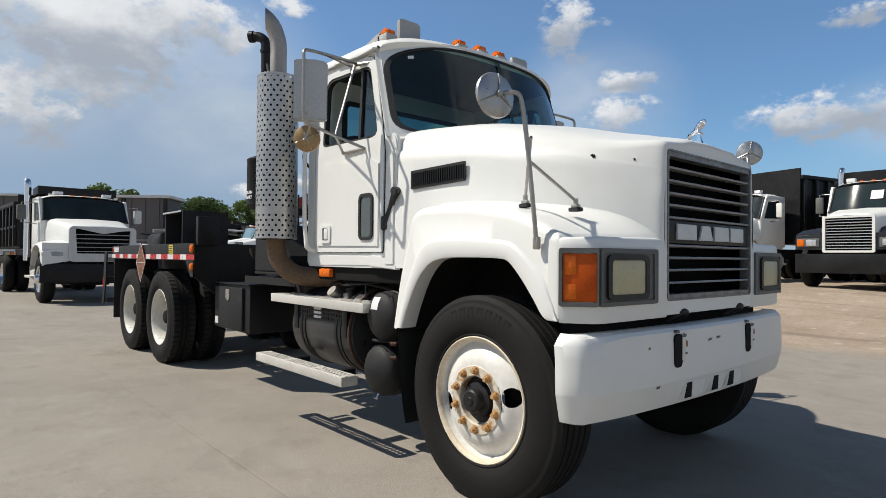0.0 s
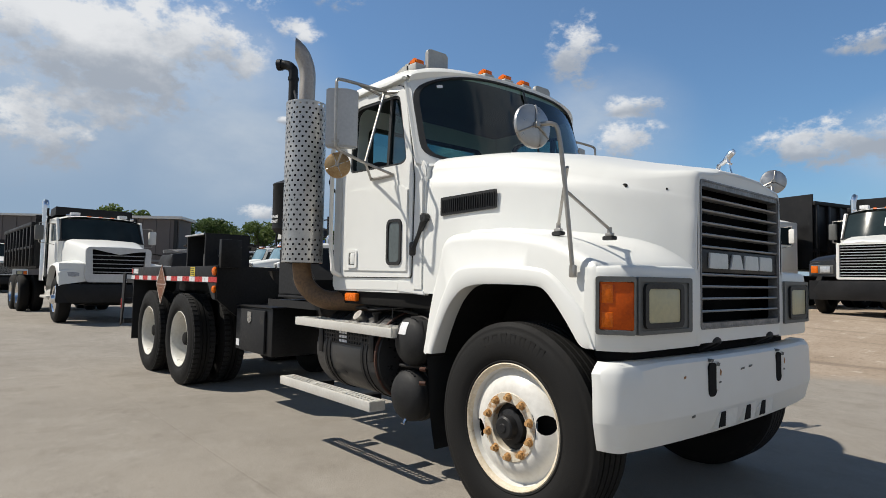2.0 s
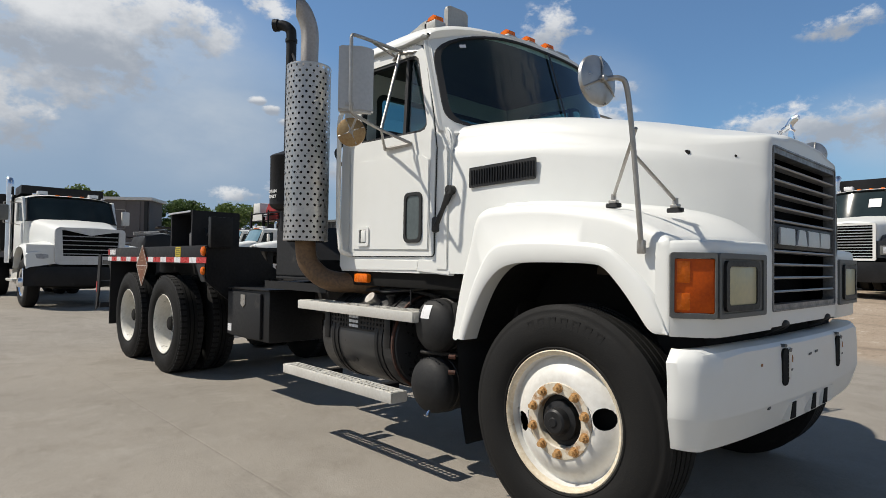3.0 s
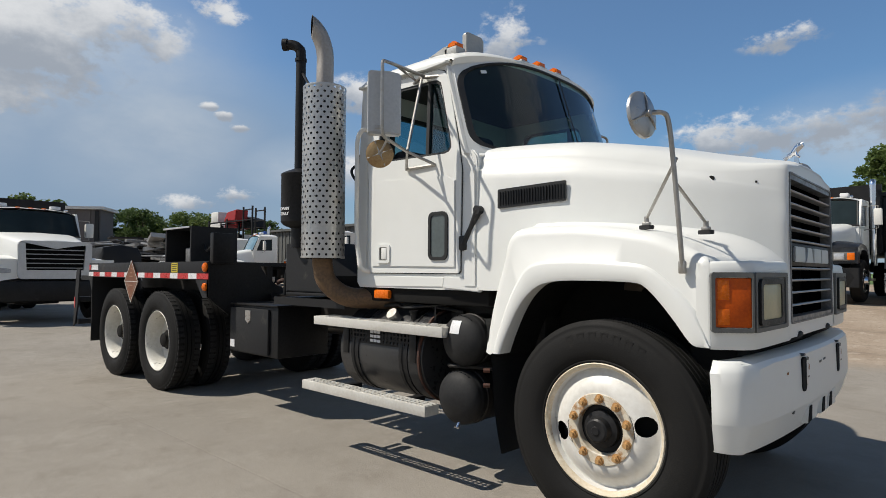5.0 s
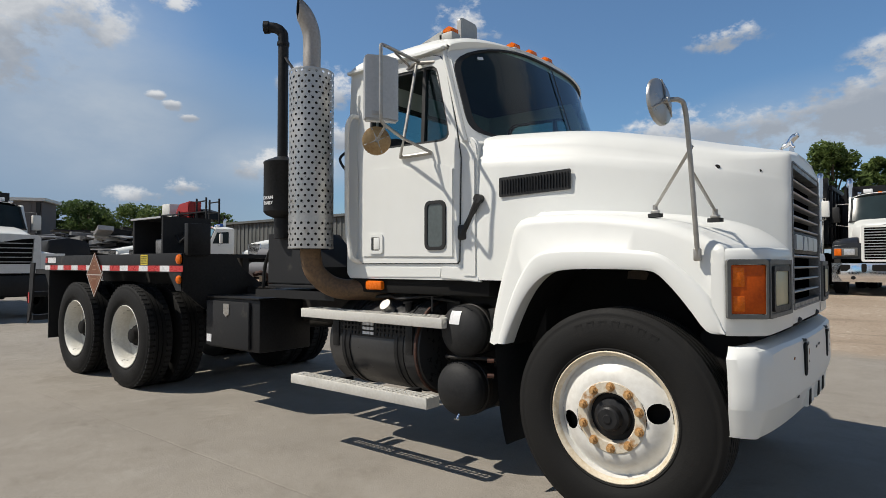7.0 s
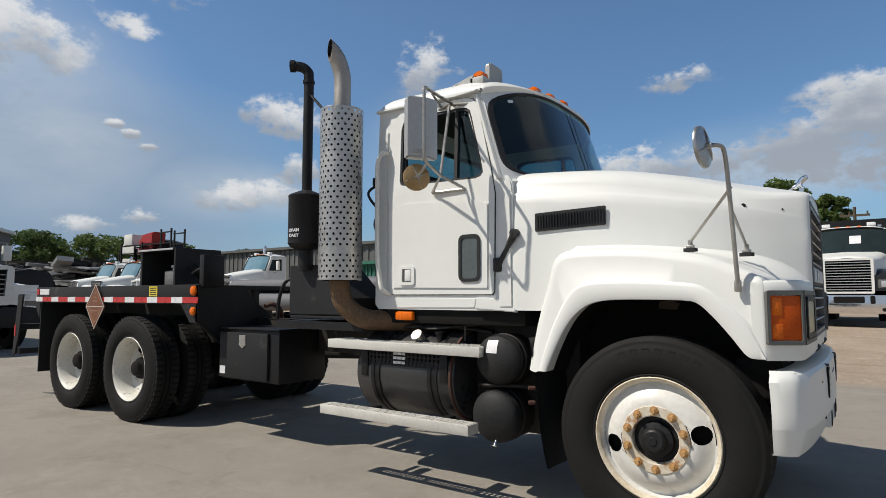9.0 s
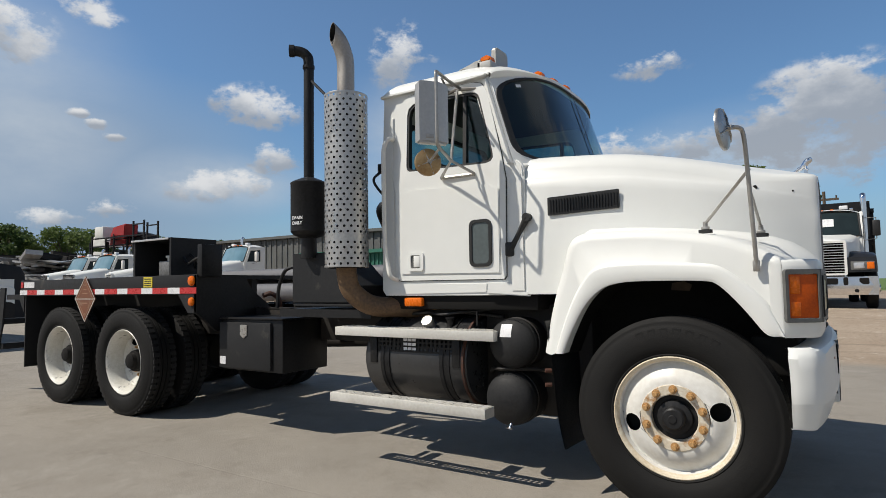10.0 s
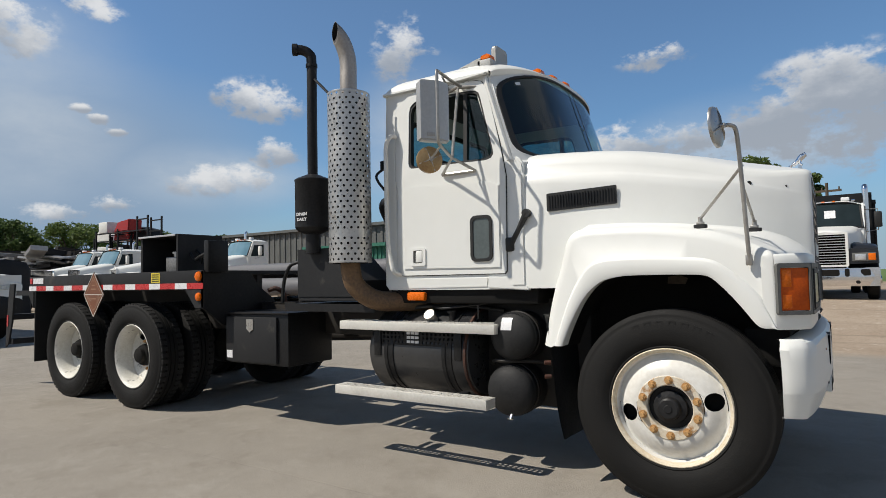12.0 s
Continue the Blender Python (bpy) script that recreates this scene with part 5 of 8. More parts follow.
# roof lamps, the wedge under the outer ones and the two upright plates
def roof_at(x, y):
    v = (y - CY) / 0.876
    brow = -1.098 + 0.215 * (1 - abs(v) ** 3.4)
    return roof_point(min(1.0, (x + 1.985) / (brow + 1.985)), v)[2]


for x, y in ((-1.184, -0.806), (-1.04, -0.285), (-1.005, -0.116), (-0.97, 0.046), (-1.184, 2 * CY + 0.806)):
    bm = bmesh.new()
    z = roof_at(x, y)
    outer = abs(y - CY) > 0.6
    lift = 0.018 if outer else 0.0
    box(bm, x - 0.056, x + 0.05, y - 0.046, y + 0.046, z - 0.03, z + 0.006 + lift, 0.006)
    part("lamp_base", bm, LAMPGREY, truck)
    bm = bmesh.new()
    prism(bm, [(x - 0.05, z + 0.004 + lift), (x + 0.044, z + 0.004 + lift), (x + 0.040, z + 0.034 + lift), (x + 0.012, z + 0.048 + lift), (x - 0.03, z + 0.038 + lift)], y - 0.038, y + 0.038, "y", 0.008)
    part("roof_lamp", bm, AMBER, truck, "amber roof marker lamp")
    if outer:
        bm = bmesh.new()
        zb = roof_at(-1.37, y)
        prism(bm, [(-1.385, zb - 0.01), (x - 0.03, z - 0.02), (x - 0.03, z + 0.040), (x - 0.06, z + 0.036)], y - 0.046, y + 0.046, "y", 0.004)
        part("lamp_wedge", bm, LAMPGREY, truck, "pale grey wedge behind the marker lamp")
for y0 in (-0.72, 2 * CY + 0.54):
    bm = bmesh.new()
    z = roof_at(-1.18, y0 + 0.09)
    prism(bm, rounded(y0, y0 + 0.18, z - 0.03, 2.835, 0.02), -1.196, -1.162, "x", 0.006)
    part("roof_speaker", bm, HORNGREY, truck, "grey square roof horn cover")

# interior
for y in (-0.52, 0.36):
    seat = new("seat")
    seat.parent = truck
    bm = bmesh.new()
    box(bm, -1.75, -1.25, y - 0.25, y + 0.25, 1.40, 1.56, 0.05, 3)
    part("seat_cushion", bm, SEAT, seat)
    bm = bmesh.new()
    box(bm, -1.86, -1.70, y - 0.24, y + 0.24, 1.5, 2.12, 0.06, 3)
    part("seat_back", bm, SEAT, seat)
    bm = bmesh.new()
    cyl(bm, (-1.5, y, 1.16), (-1.5, y, 1.42), 0.14)
    part("seat_base", bm, INTERIOR, seat)
bm = bmesh.new()
box(bm, -1.12, -0.80, CY - 0.84, CY + 0.84, 1.5, 1.93, 0.05, 3)
part("dashboard", bm, INTERIOR, truck, "dark dashboard")
bm = bmesh.new()
m = pose(-1.17, 0.36, 1.98, 0, -55, 0)
revolve(bm, [(0.22 + 0.016 * math.cos(a), 0.016 * math.sin(a)) for a in [k * math.tau / 8 for k in range(8)]], (0, 0, 0), "z", 32, close=True)
for a in (0, 120, 240):
    cyl(bm, (0, 0, 0), (0.22 * math.cos(radians(a)), 0.22 * math.sin(radians(a)), 0), 0.011, n=8)
cyl(bm, (0, 0, 0.01), (0, 0, -0.4), 0.03, n=12)
bm.transform(m)
part("steering_wheel", bm, INTERIOR, truck, "dark steering wheel")

# hood side vent
bm = bmesh.new()


def vent_y(x):
    return CY - hood_half(x) - 0.012


prism(bm, rounded(-0.705, -0.288, 1.612, 1.722, 0.008), 0.0, 0.006)
for v in bm.verts:
    t = (v.co.x + 0.705) / 0.417
    v.co.z += -0.012 + 0.02 * t
    v.co.y = vent_y(v.co.x) - v.co.y + 0.004
part("hood_vent", bm, TRIM, hood, "black louvred hood vent")
for k in range(24):
    bm = bmesh.new()
    x = -0.69 + 0.0168 * k
    t = (x + 0.705) / 0.417
    box(bm, x, x + 0.006, -0.0125, -0.004, 1.628 - 0.012 + 0.02 * t, 1.706 - 0.012 + 0.02 * t)
    for v in bm.verts:
        v.co.y += vent_y(v.co.x) + 0.006
    part("vent_fin", bm, BLACK, hood)

# hood mirrors on bent posts
def hood_mirror(sgn):
    hm = new("hood_mirror")
    hm.parent = truck
    tagged(hm, "round convex mirror on a bent chrome post")

    def Y(y):
        return CY + sgn * (abs(y - CY))
    bm = bmesh.new()
    tube(bm, smooth_path([(0.415, Y(-1.148), 1.245), (0.408, Y(-1.17), 1.45), (0.40, Y(-1.20), 1.70), (0.392, Y(-1.228), 1.87), (0.375, Y(-1.25), 1.905), (0.335, Y(-1.28), 1.905)], 5), 0.0105, 10)
    box(bm, 0.398, 0.428, *sorted((Y(-1.135), Y(-1.16))), 1.235, 1.29, 0.006)
    part("post", bm, POLE, hm)
    for foot in ((0.165, -0.938, 1.475), (0.417, -0.875, 1.445)):
        bm = bmesh.new()
        tube(bm, [(0.405, Y(-1.18), 1.72 if foot[0] < 0.3 else 1.61), (foot[0], Y(foot[1]), foot[2] + 0.02)], 0.0075, 8)
        cyl(bm, (foot[0], Y(foot[1]), foot[2] + 0.002), (foot[0], Y(foot[1]), foot[2] + 0.03), 0.012, n=10)
        box(bm, foot[0] - 0.02, foot[0] + 0.02, *sorted((Y(foot[1] - 0.012), Y(foot[1] + 0.012))), foot[2] - 0.012, foot[2] + 0.004, 0.004)
        part("brace", bm, POLE, hm)
        bm = bmesh.new()
        prism(bm, rounded(foot[0] - 0.034, foot[0] + 0.034, Y(foot[1]) - 0.02, Y(foot[1]) + 0.02, 0.015), foot[2] - 0.03, foot[2] - 0.012, "z", 0.003)
        part("rubber_foot", bm, TRIM, hm, "black rubber brace foot")
    n = Vector((-0.72, 0.10, -0.05)).normalized() if sgn < 0 else Vector((-0.45, 0.85, -0.05)).normalized()
    c = Vector((0.315, Y(-1.31), 1.895)) if sgn < 0 else Vector((0.35, Y(-1.36), 1.955))
    bm = bmesh.new()
    R = 0.1 if sgn < 0 else 0.086
    loft(bm, [ring(c - n * 0.022, n, R * 0.12, 32), ring(c - n * 0.019, n, R * 0.45, 32), ring(c - n * 0.011, n, R * 0.85, 32), ring(c - n * 0.006, n, R * 0.97, 32), ring(c, n, R, 32), ring(c + n * 0.008, n, R, 32), ring(c + n * 0.008, n, R * 0.92, 32)], closed=True, caps=True)
    part("mirror_shell", bm, SHELL, hm, "polished round mirror back")
    bm = bmesh.new()
    loft(bm, [ring(c + n * 0.0085, n, R * 0.93, 28), ring(c + n * 0.012, n, R * 0.5, 28), ring(c + n * 0.013, n, 0.003, 28)], closed=True, caps=True)
    part("mirror_glass", bm, MIRROR, hm)
    # three-armed clamp across the back
    bm = bmesh.new()
    side = n.cross(Vector((0, 0, 1))).normalized()
    up = side.cross(n)
    for ang in (80, 205, 330):
        d = side * math.cos(radians(ang)) + up * math.sin(radians(ang))
        tube(bm, [c - n * 0.026, c - n * 0.022 + d * R * 0.5, c - n * 0.006 + d * R * 0.98], 0.0045, 6)
    cyl(bm, c - n * 0.018, c - n * 0.04, 0.016, 0.012, n=12)
    part("mirror_clamp", bm, POLE, hm, "thin metal clamp on the mirror back")


hood_mirror(-1)
hood_mirror(1)


# door mirrors
def door_mirror(sgn):
    dm = new("door_mirror")
    dm.parent = truck
    tagged(dm, "tall grey west-coast mirror on a steel tube frame with a round spot mirror")

    def P(x, y, z):
        return Vector((x, CY + sgn * abs(y - CY), z))
    a, b = P(-1.345, -1.405, 0), P(-1.227, -1.243, 0)
    ex = (b - a).normalized()
    ey = Vector((ex.y, -ex.x, 0)) * (1 if ex.y > 0 else -1)
    mm = Matrix(((ex.x, ey.x, 0, a.x), (ex.y, ey.y, 0, a.y), (0, 0, 1, 0), (0, 0, 0, 1)))
    bm = bmesh.new()
    prism(bm, [(0.0, -0.05), (0.20, -0.05), (0.20, -0.005), (0.13, 0.035), (0.0, 0.03)], 2.055, 2.435, "z", 0.010)
    bm.transform(mm)
    part("mirror_case", bm, CASE, dm, "dull grey metal mirror case")
    bm = bmesh.new()
    box(bm, 0.012, 0.188, -0.054, -0.049, 2.067, 2.423)
    bm.transform(mm)
    part("mirror_glass", bm, MIRROR, dm)
    bm = bmesh.new()
    box(bm, 0.04, 0.09, 0.030, 0.037, 2.08, 2.105, 0.002)
    bm.transform(mm)
    part("maker_plate", bm, POLE, dm)
    mid = (a + b) / 2 + ey * 0.035
    bm = bmesh.new()
    tube(bm, smooth_path([P(-1.31, -0.93, 2.50), P(-1.28, -1.15, 2.495), P(-1.22, -1.37, 2.472), P(-1.202, -1.415, 2.452), P(-1.198, -1.42, 2.40), P(-1.198, -1.42, 2.2), P(-1.20, -1.415, 2.06), P(-1.21, -1.39, 2.02), P(-1.24, -1.28, 2.0), P(-1.273, -1.148, 1.979)], 5), 0.0105, 9)
    part("tube_frame", bm, POLE, dm)
    bm = bmesh.new()
    tube(bm, [P(-1.322, -0.978, 2.483), P(-1.273, -1.148, 1.979)], 0.010, 8)
    tube(bm, [P(-1.463, -0.974, 1.914), P(-1.273, -1.148, 1.979), P(-1.208, -0.968, 1.915)], 0.010, 8)
    tube(bm, [P(-1.463, -0.974, 1.912), P(-1.208, -0.968, 1.913)], 0.012, 8)
    tube(bm, [P(-1.45, -0.925, 2.49), P(-1.33, -0.975, 2.497), P(-1.19, -0.925, 2.49)], 0.012, 8)
    tube(bm, [P(-1.42, -0.94, 2.51), P(-1.30, -1.20, 2.50)], 0.008, 8)
    part("stay", bm, POLE, dm)
    c = P(-1.328, -1.323, 1.946)
    n = ey * -1
    bm = bmesh.new()
    loft(bm, [ring(c + n * 0.02, n, 0.076, 26), ring(c + n * 0.022, n, 0.083, 26), ring(c - n * 0.004, n, 0.084, 26), ring(c - n * 0.016, n, 0.06, 26), ring(c - n * 0.02, n, 0.01, 26)], closed=True, caps=True)
    part("spot_mirror", bm, material("rusty_plated_back", (0.42, 0.29, 0.14), 0.4, metal=0.5, dark=(0.3, 0.18, 0.08), scale=12, fine=80), dm, "rust-browned round spot mirror back")
    bm = bmesh.new()
    for ang in (0.4, 0.4 + math.pi / 2, 0.4 + math.pi, 0.4 + 1.5 * math.pi):
        d = ex * math.cos(ang) + Vector((0, 0, 1)) * math.sin(ang)
        tube(bm, [c - n * 0.021, c - n * 0.008 + d * 0.078], 0.0045, 6)
    cyl(bm, c - n * 0.018, c - n * 0.035, 0.014, n=12)
    tube(bm, [c - n * 0.03, P(-1.22, -1.36, 2.012)], 0.007, 8)
    part("spot_mirror_bracket", bm, POLE, dm)


door_mirror(-1)
door_mirror(1)

# hood ornament: a plain chrome figure on a stalk
bm = bmesh.new()
prism(bm, [(0.585, 1.765), (0.655, 1.76), (0.628, 1.80), (0.616, 1.862), (0.600, 1.862)], CY - 0.010, CY + 0.010, "y", 0.003)
tube(bm, smooth_path([(0.548, CY, 1.858), (0.57, CY, 1.868), (0.596, CY, 1.884), (0.613, CY, 1.908), (0.630, CY, 1.922), (0.644, CY, 1.928)], 4), [0.006] * 4 + [0.013] * 4 + [0.017] * 4 + [0.018] * 4 + [0.015] * 4 + [0.009], 12)
for dy in (-0.011, 0.011):
    tube(bm, [(0.562, CY + dy, 1.866), (0.553, CY + dy, 1.845), (0.560, CY + dy, 1.838)], 0.006, 8)
    tube(bm, [(0.607, CY + dy, 1.895), (0.612, CY + dy, 1.868), (0.622, CY + dy, 1.862)], 0.006, 8)
part("hood_ornament", bm, CHROME, hood, "small plain chrome hood ornament")

# step boards
def step_board(x0, x1, y0, y1, z, plate=False):
    st = new("step_board")
    st.parent = truck
    tagged(st, "perforated aluminium step board")
    bm = bmesh.new()
    box(bm, x0, x1, y0, y0 + 0.012, z - 0.06, z, 0.003)
    box(bm, x0, x1, y1 - 0.012, y1, z - 0.06, z, 0.003)
    for x in (x0, x1 - 0.01):
        box(bm, x, x + 0.01, y0 + 0.012, y1 - 0.012, z - 0.06, z - 0.001)
    part("step_frame", bm, ALU, st)
    bm = bmesh.new()
    n = int((x1 - x0) / 0.036)
    for k in range(n):
        xa = x0 + 0.01 + (x1 - x0 - 0.02) * k / n
        xb = x0 + 0.01 + (x1 - x0 - 0.02) * (k + 1) / n
        w = (xb - xa)
        if k in (0, n // 3, 2 * n // 3, n - 1):
            box(bm, xa, xb, y0 + 0.012, y1 - 0.012, z - 0.014, z + 0.001)
            continue
        box(bm, xa, xa + w * 0.30, y0 + 0.012, y1 - 0.012, z - 0.008, z + 0.001)
    m = 3
    for k in range(m + 1):
        y = y0 + 0.010 + (y1 - y0 - 0.028) * k / m
        box(bm, x0 + 0.01, x1 - 0.01, y, y + 0.009, z - 0.006, z + 0.002)
    part("tread", bm, ALU, st, "open perforated tread")
    if plate:
        bm = bmesh.new()
        box(bm, x0 + 0.011, x1 - 0.011, y0 + 0.013, y1 - 0.013, z - 0.030, z - 0.018)
        part("backing_plate", bm, BLACK, st)
    for x in (x0 + 0.3, x1 - 0.3):
        bm = bmesh.new()
        box(bm, x - 0.03, x + 0.03, y1 - 0.002, y1 + 0.16, z - 0.07, z - 0.015, 0.004)
        part("bracket", bm, BLACK, st)


step_board(-2.33, -1.03, -1.085, -0.90, 0.905, plate=True)
step_board(-2.23, -1.01, -1.245, -1.128, 0.470)

# fuel tank
bm = bmesh.new()
revolve(bm, [(0.0, -2.13), (0.2, -2.125), (0.282, -2.11), (0.30, -2.085), (0.30, -1.30), (0.282, -1.275), (0.2, -1.26), (0.0, -1.255)], (0, -0.72, 0.685), "x", 48)
tank = part("fuel_tank", bm, GLOSSBLACK, truck, "black cylindrical fuel tank")
for x in (-1.92, -1.43):
    bm = bmesh.new()
    revolve(bm, [(0.298, x - 0.04), (0.307, x - 0.038), (0.307, x - 0.012), (0.301, x - 0.008), (0.301, x + 0.008), (0.307, x + 0.012), (0.307, x + 0.038), (0.298, x + 0.04)], (0, -0.72, 0.685), "x", 48)
    part("tank_strap", bm, BLACK, tank, "black ribbed steel tank strap")
# end flange, rusted
bm = bmesh.new()
revolve(bm, [(0.30, -1.305), (0.306, -1.30), (0.306, -1.285), (0.296, -1.28)], (0, -0.72, 0.685), "x", 48)
part("tank_seam", bm, RUST_DARK, tank, "rusty weld seam at the tank's end")
bm = bmesh.new()
cyl(bm, (-1.60, -0.905, 0.905), (-1.60, -0.955, 0.945), 0.034, n=20)
cyl(bm, (-1.60, -0.953, 0.943), (-1.60, -0.972, 0.959), 0.042, 0.040, n=24)
part("filler_cap", bm, POLE, tank, "polished round filler cap")
for x, y in ((-1.45, -0.90), (-1.75, -0.78)):
    bm = bmesh.new()
    cyl(bm, (x, y, 0.92), (x, y - 0.01, 0.968), 0.024, n=14)
    cyl(bm, (x, y - 0.01, 0.968), (x, y - 0.011, 0.978), 0.032, n=14)
    part("tank_sender", bm, BLACK, tank)
# pierced guard plate that hangs from the upper step in front of the tank
bm = bmesh.new()
for k in range(4):
    z = 0.842 - 0.030 * k
    box(bm, -1.98, -1.33, -1.017, -1.012, z - 0.009, z + 0.003)
for k in range(20):
    x = -1.98 + 0.65 * k / 19
    box(bm, x - 0.0075, x + 0.0075, -1.0165, -1.0125, 0.742, 0.85)
part("guard_plate", bm, BLACK, tank, "black pierced guard plate above the tank")
for x in (-2.02, -1.34):
    bm = bmesh.new()
    box(bm, x - 0.03, x + 0.03, -1.026, -1.014, 0.66, 0.85, 0.003)
    part("step_hanger", bm, BLACK, tank, "black step hanger")
    bm = bmesh.new()
    box(bm, x - 0.02, x + 0.02, -1.128, -0.95, 0.415, 0.43, 0.003)
    part("step_bracket", bm, BLACK, tank)
bm = bmesh.new()
for k in range(3):
    for j in range(3):
        box(bm, -1.760 + 0.036 * j, -1.730 + 0.036 * j, -1.0205, -1.0175, 0.818 - 0.030 * k, 0.836 - 0.030 * k)
part("tank_label", bm, REFWHITE, tank, "white label showing through the guard plate")
bm = bmesh.new()
tube(bm, smooth_path([(-1.95, -0.80, 0.98), (-1.75, -0.86, 1.0), (-1.55, -0.84, 1.012), (-1.3, -0.80, 1.0), (-1.1, -0.80, 0.98)], 5), 0.013, 8)
tube(bm, smooth_path([(-1.70, -0.83, 1.02), (-1.55, -0.90, 0.995), (-1.38, -0.88, 1.01), (-1.2, -0.78, 1.03)], 5), 0.010, 8)
tube(bm, [(-1.23, -0.93, 0.93), (-1.23, -0.93, 1.02)], 0.006, 6)
part("fuel_line", bm, TRIM, tank, "black fuel lines over the tank")

# air reservoirs lying across the frame in front of the tank, domed ends outwards
for cx, cz, r in ((-0.962, 0.828, 0.152), (-0.985, 0.486, 0.160)):
    bm = bmesh.new()
    head = [(r * math.cos(a), -0.965 - 0.08 * math.sin(a)) for a in [math.pi / 2 * (1 - k / 9) for k in range(10)]]
    revolve(bm, head + [(r, -0.955), (r + 0.003, -0.95), (r + 0.003, -0.935), (r, -0.93), (r, -0.46), (0.0, -0.44)], (cx, 0, cz), "y", 36)
    res = part("air_reservoir", bm, DULLBLACK, truck, "black domed air reservoir lying across the frame")
    bm = bmesh.new()
    revolve(bm, [(r, -0.905), (r + 0.006, -0.90), (r + 0.006, -0.865), (r, -0.86)], (cx, 0, cz), "y", 36)
    part("reservoir_band", bm, FRAME, res)
    # row of worn stamped marks along the upper rim
    bm = bmesh.new()
    for k in range(6):
        a = radians(62 + 11 * k)
        m = pose(cx + (r - 0.006) * math.cos(a), -0.984, cz + (r - 0.006) * math.sin(a), 0, 90 - math.degrees(a), 0)
        made = bmesh.ops.create_cube(bm, size=1.0)["verts"]
        for v in made:
            v.co = m @ Vector((v.co.x * 0.020, v.co.y * 0.012, v.co.z * 0.008))
    part("stamped_mark", bm, GREYBLACK, res)
bm = bmesh.new()
box(bm, -1.26, -0.52, -0.76, -0.42, 0.36, 1.06, 0.02)
tube(bm, smooth_path([(-1.2, -0.80, 0.62), (-1.12, -0.92, 0.66), (-1.02, -0.98, 0.67), (-0.80, -0.86, 0.66), (-0.7, -0.78, 0.60)], 5), 0.012, 8)
part("tank_bracket", bm, FRAME, truck, "grimy black bracket and air line behind the reservoirs")
bm = bmesh.new()
rows = []
for i in range(7):
    row = []
    for j in range(7):
        x, z = -1.010 + 0.076 * j / 6, 0.872 + 0.076 * i / 6
        q = min(0.98, math.hypot(x + 0.962, z - 0.828) / 0.152)
        row.append((x, -0.968 - 0.08 * math.sqrt(1 - q * q), z))
    rows.append(row)
loft(bm, rows)
part("reservoir_label", bm, REFWHITE, truck, "blank white sticker")
bm = bmesh.new()
cyl(bm, (-0.965, -1.0, 0.345), (-0.965, -1.02, 0.318), 0.010, n=10)
cyl(bm, (-0.985, -1.02, 0.322), (-0.945, -1.02, 0.322), 0.005, n=8)
part("drain_valve", bm, CHROME, truck)

# rubber splash flap behind the front wheel, curling backwards
bm = bmesh.new()
rows = []
for k in range(9):
    f = k / 8
    z = 0.98 - 0.72 * f
    x = -0.66 + 0.08 * f + 0.012 * math.sin(6 * f)
    rows.append([(x - 0.02 * (1 - f), -1.11 + 0.03 * f, z), (x, -1.0, z), (x + 0.01, -0.86, z), (x + 0.012, -0.74, z)])
loft(bm, rows)
loft(bm, [[(x - 0.008, y, z) for x, y, z in row] for row in rows])
part("front_flap", bm, TRIM, truck, "black rubber splash flap")
for z in (0.70, 0.62):
    bm = bmesh.new()
    cyl(bm, (-0.65, -1.105, z), (-0.68, -1.125, z), 0.012, n=10)
    part("flap_bolt", bm, RUST_DARK, truck, "rusty flap bolt")

# drilled hole and chips in the hood's side: dark discs paint the shade inside
for hx, hz, hr in ((0.383, 1.695, 0.013), (0.555, 1.672, 0.006)):
    bm = bmesh.new()
    near = [(p[2], p[1]) for p in hood_section(hx)[:11]]
    hy = interp(near, hz)
    cyl(bm, (hx, hy + 0.02, hz), (hx, hy - 0.0012, hz), hr, n=14)
    part("hood_hole_shade", bm, DARK, hood, "small hole in the hood side, its shade painted as a dark disc")

# exhaust: guarded muffler, stack and elbow
SX, SY = -2.185, -1.115
bm = bmesh.new()
revolve(bm, [(0.128, 1.325), (0.128, 2.535), (0.118, 2.555), (0.07, 2.56)], (SX, SY, 0), "z", 40)
part("muffler", bm, SOOT, truck, "dull steel exhaust muffler")
bm = bmesh.new()
n, rows_n = 20, 33
for i in range(rows_n):
    z0, z1 = 1.335 + 1.23 * i / rows_n, 1.335 + 1.23 * (i + 1) / rows_n
    for k in range(n):
        a0, a1 = math.tau * (k + 0.5 * (i % 2)) / n, math.tau * (k + 1 + 0.5 * (i % 2)) / n
        am, zm = (a0 + a1) / 2, (z0 + z1) / 2
        outer, inner = [], []
        hr_a, hr_z = 0.0095 / 0.155, 0.0095
        if i == 5:
            hr_a, hr_z = 0.0002, 0.0002
        for j in range(8):
            t = math.tau * j / 8
            c, s = math.cos(t), math.sin(t)
            f = 1 / max(abs(c), abs(s))
            oa, oz = am + (a1 - a0) / 2 * max(-1, min(1, c * f)), zm + (z1 - z0) / 2 * max(-1, min(1, s * f))
            outer.append((SX + 0.155 * math.cos(oa), SY + 0.155 * math.sin(oa), oz))
            ia, iz = am + hr_a * c, zm + hr_z * s
            inner.append((SX + 0.155 * math.cos(ia), SY + 0.155 * math.sin(ia), iz))
        vo, vi = [bm.verts.new(p) for p in outer], [bm.verts.new(p) for p in inner]
        for j in range(8):
            bm.faces.new((vo[j], vo[(j + 1) % 8], vi[(j + 1) % 8], vi[j]))
me = bpy.data.meshes.new("heat_shield")
bm.to_mesh(me)
bm.free()
me.materials.append(STEEL)
me.shade_smooth()
hs = new("heat_shield", me)
hs.parent = truck
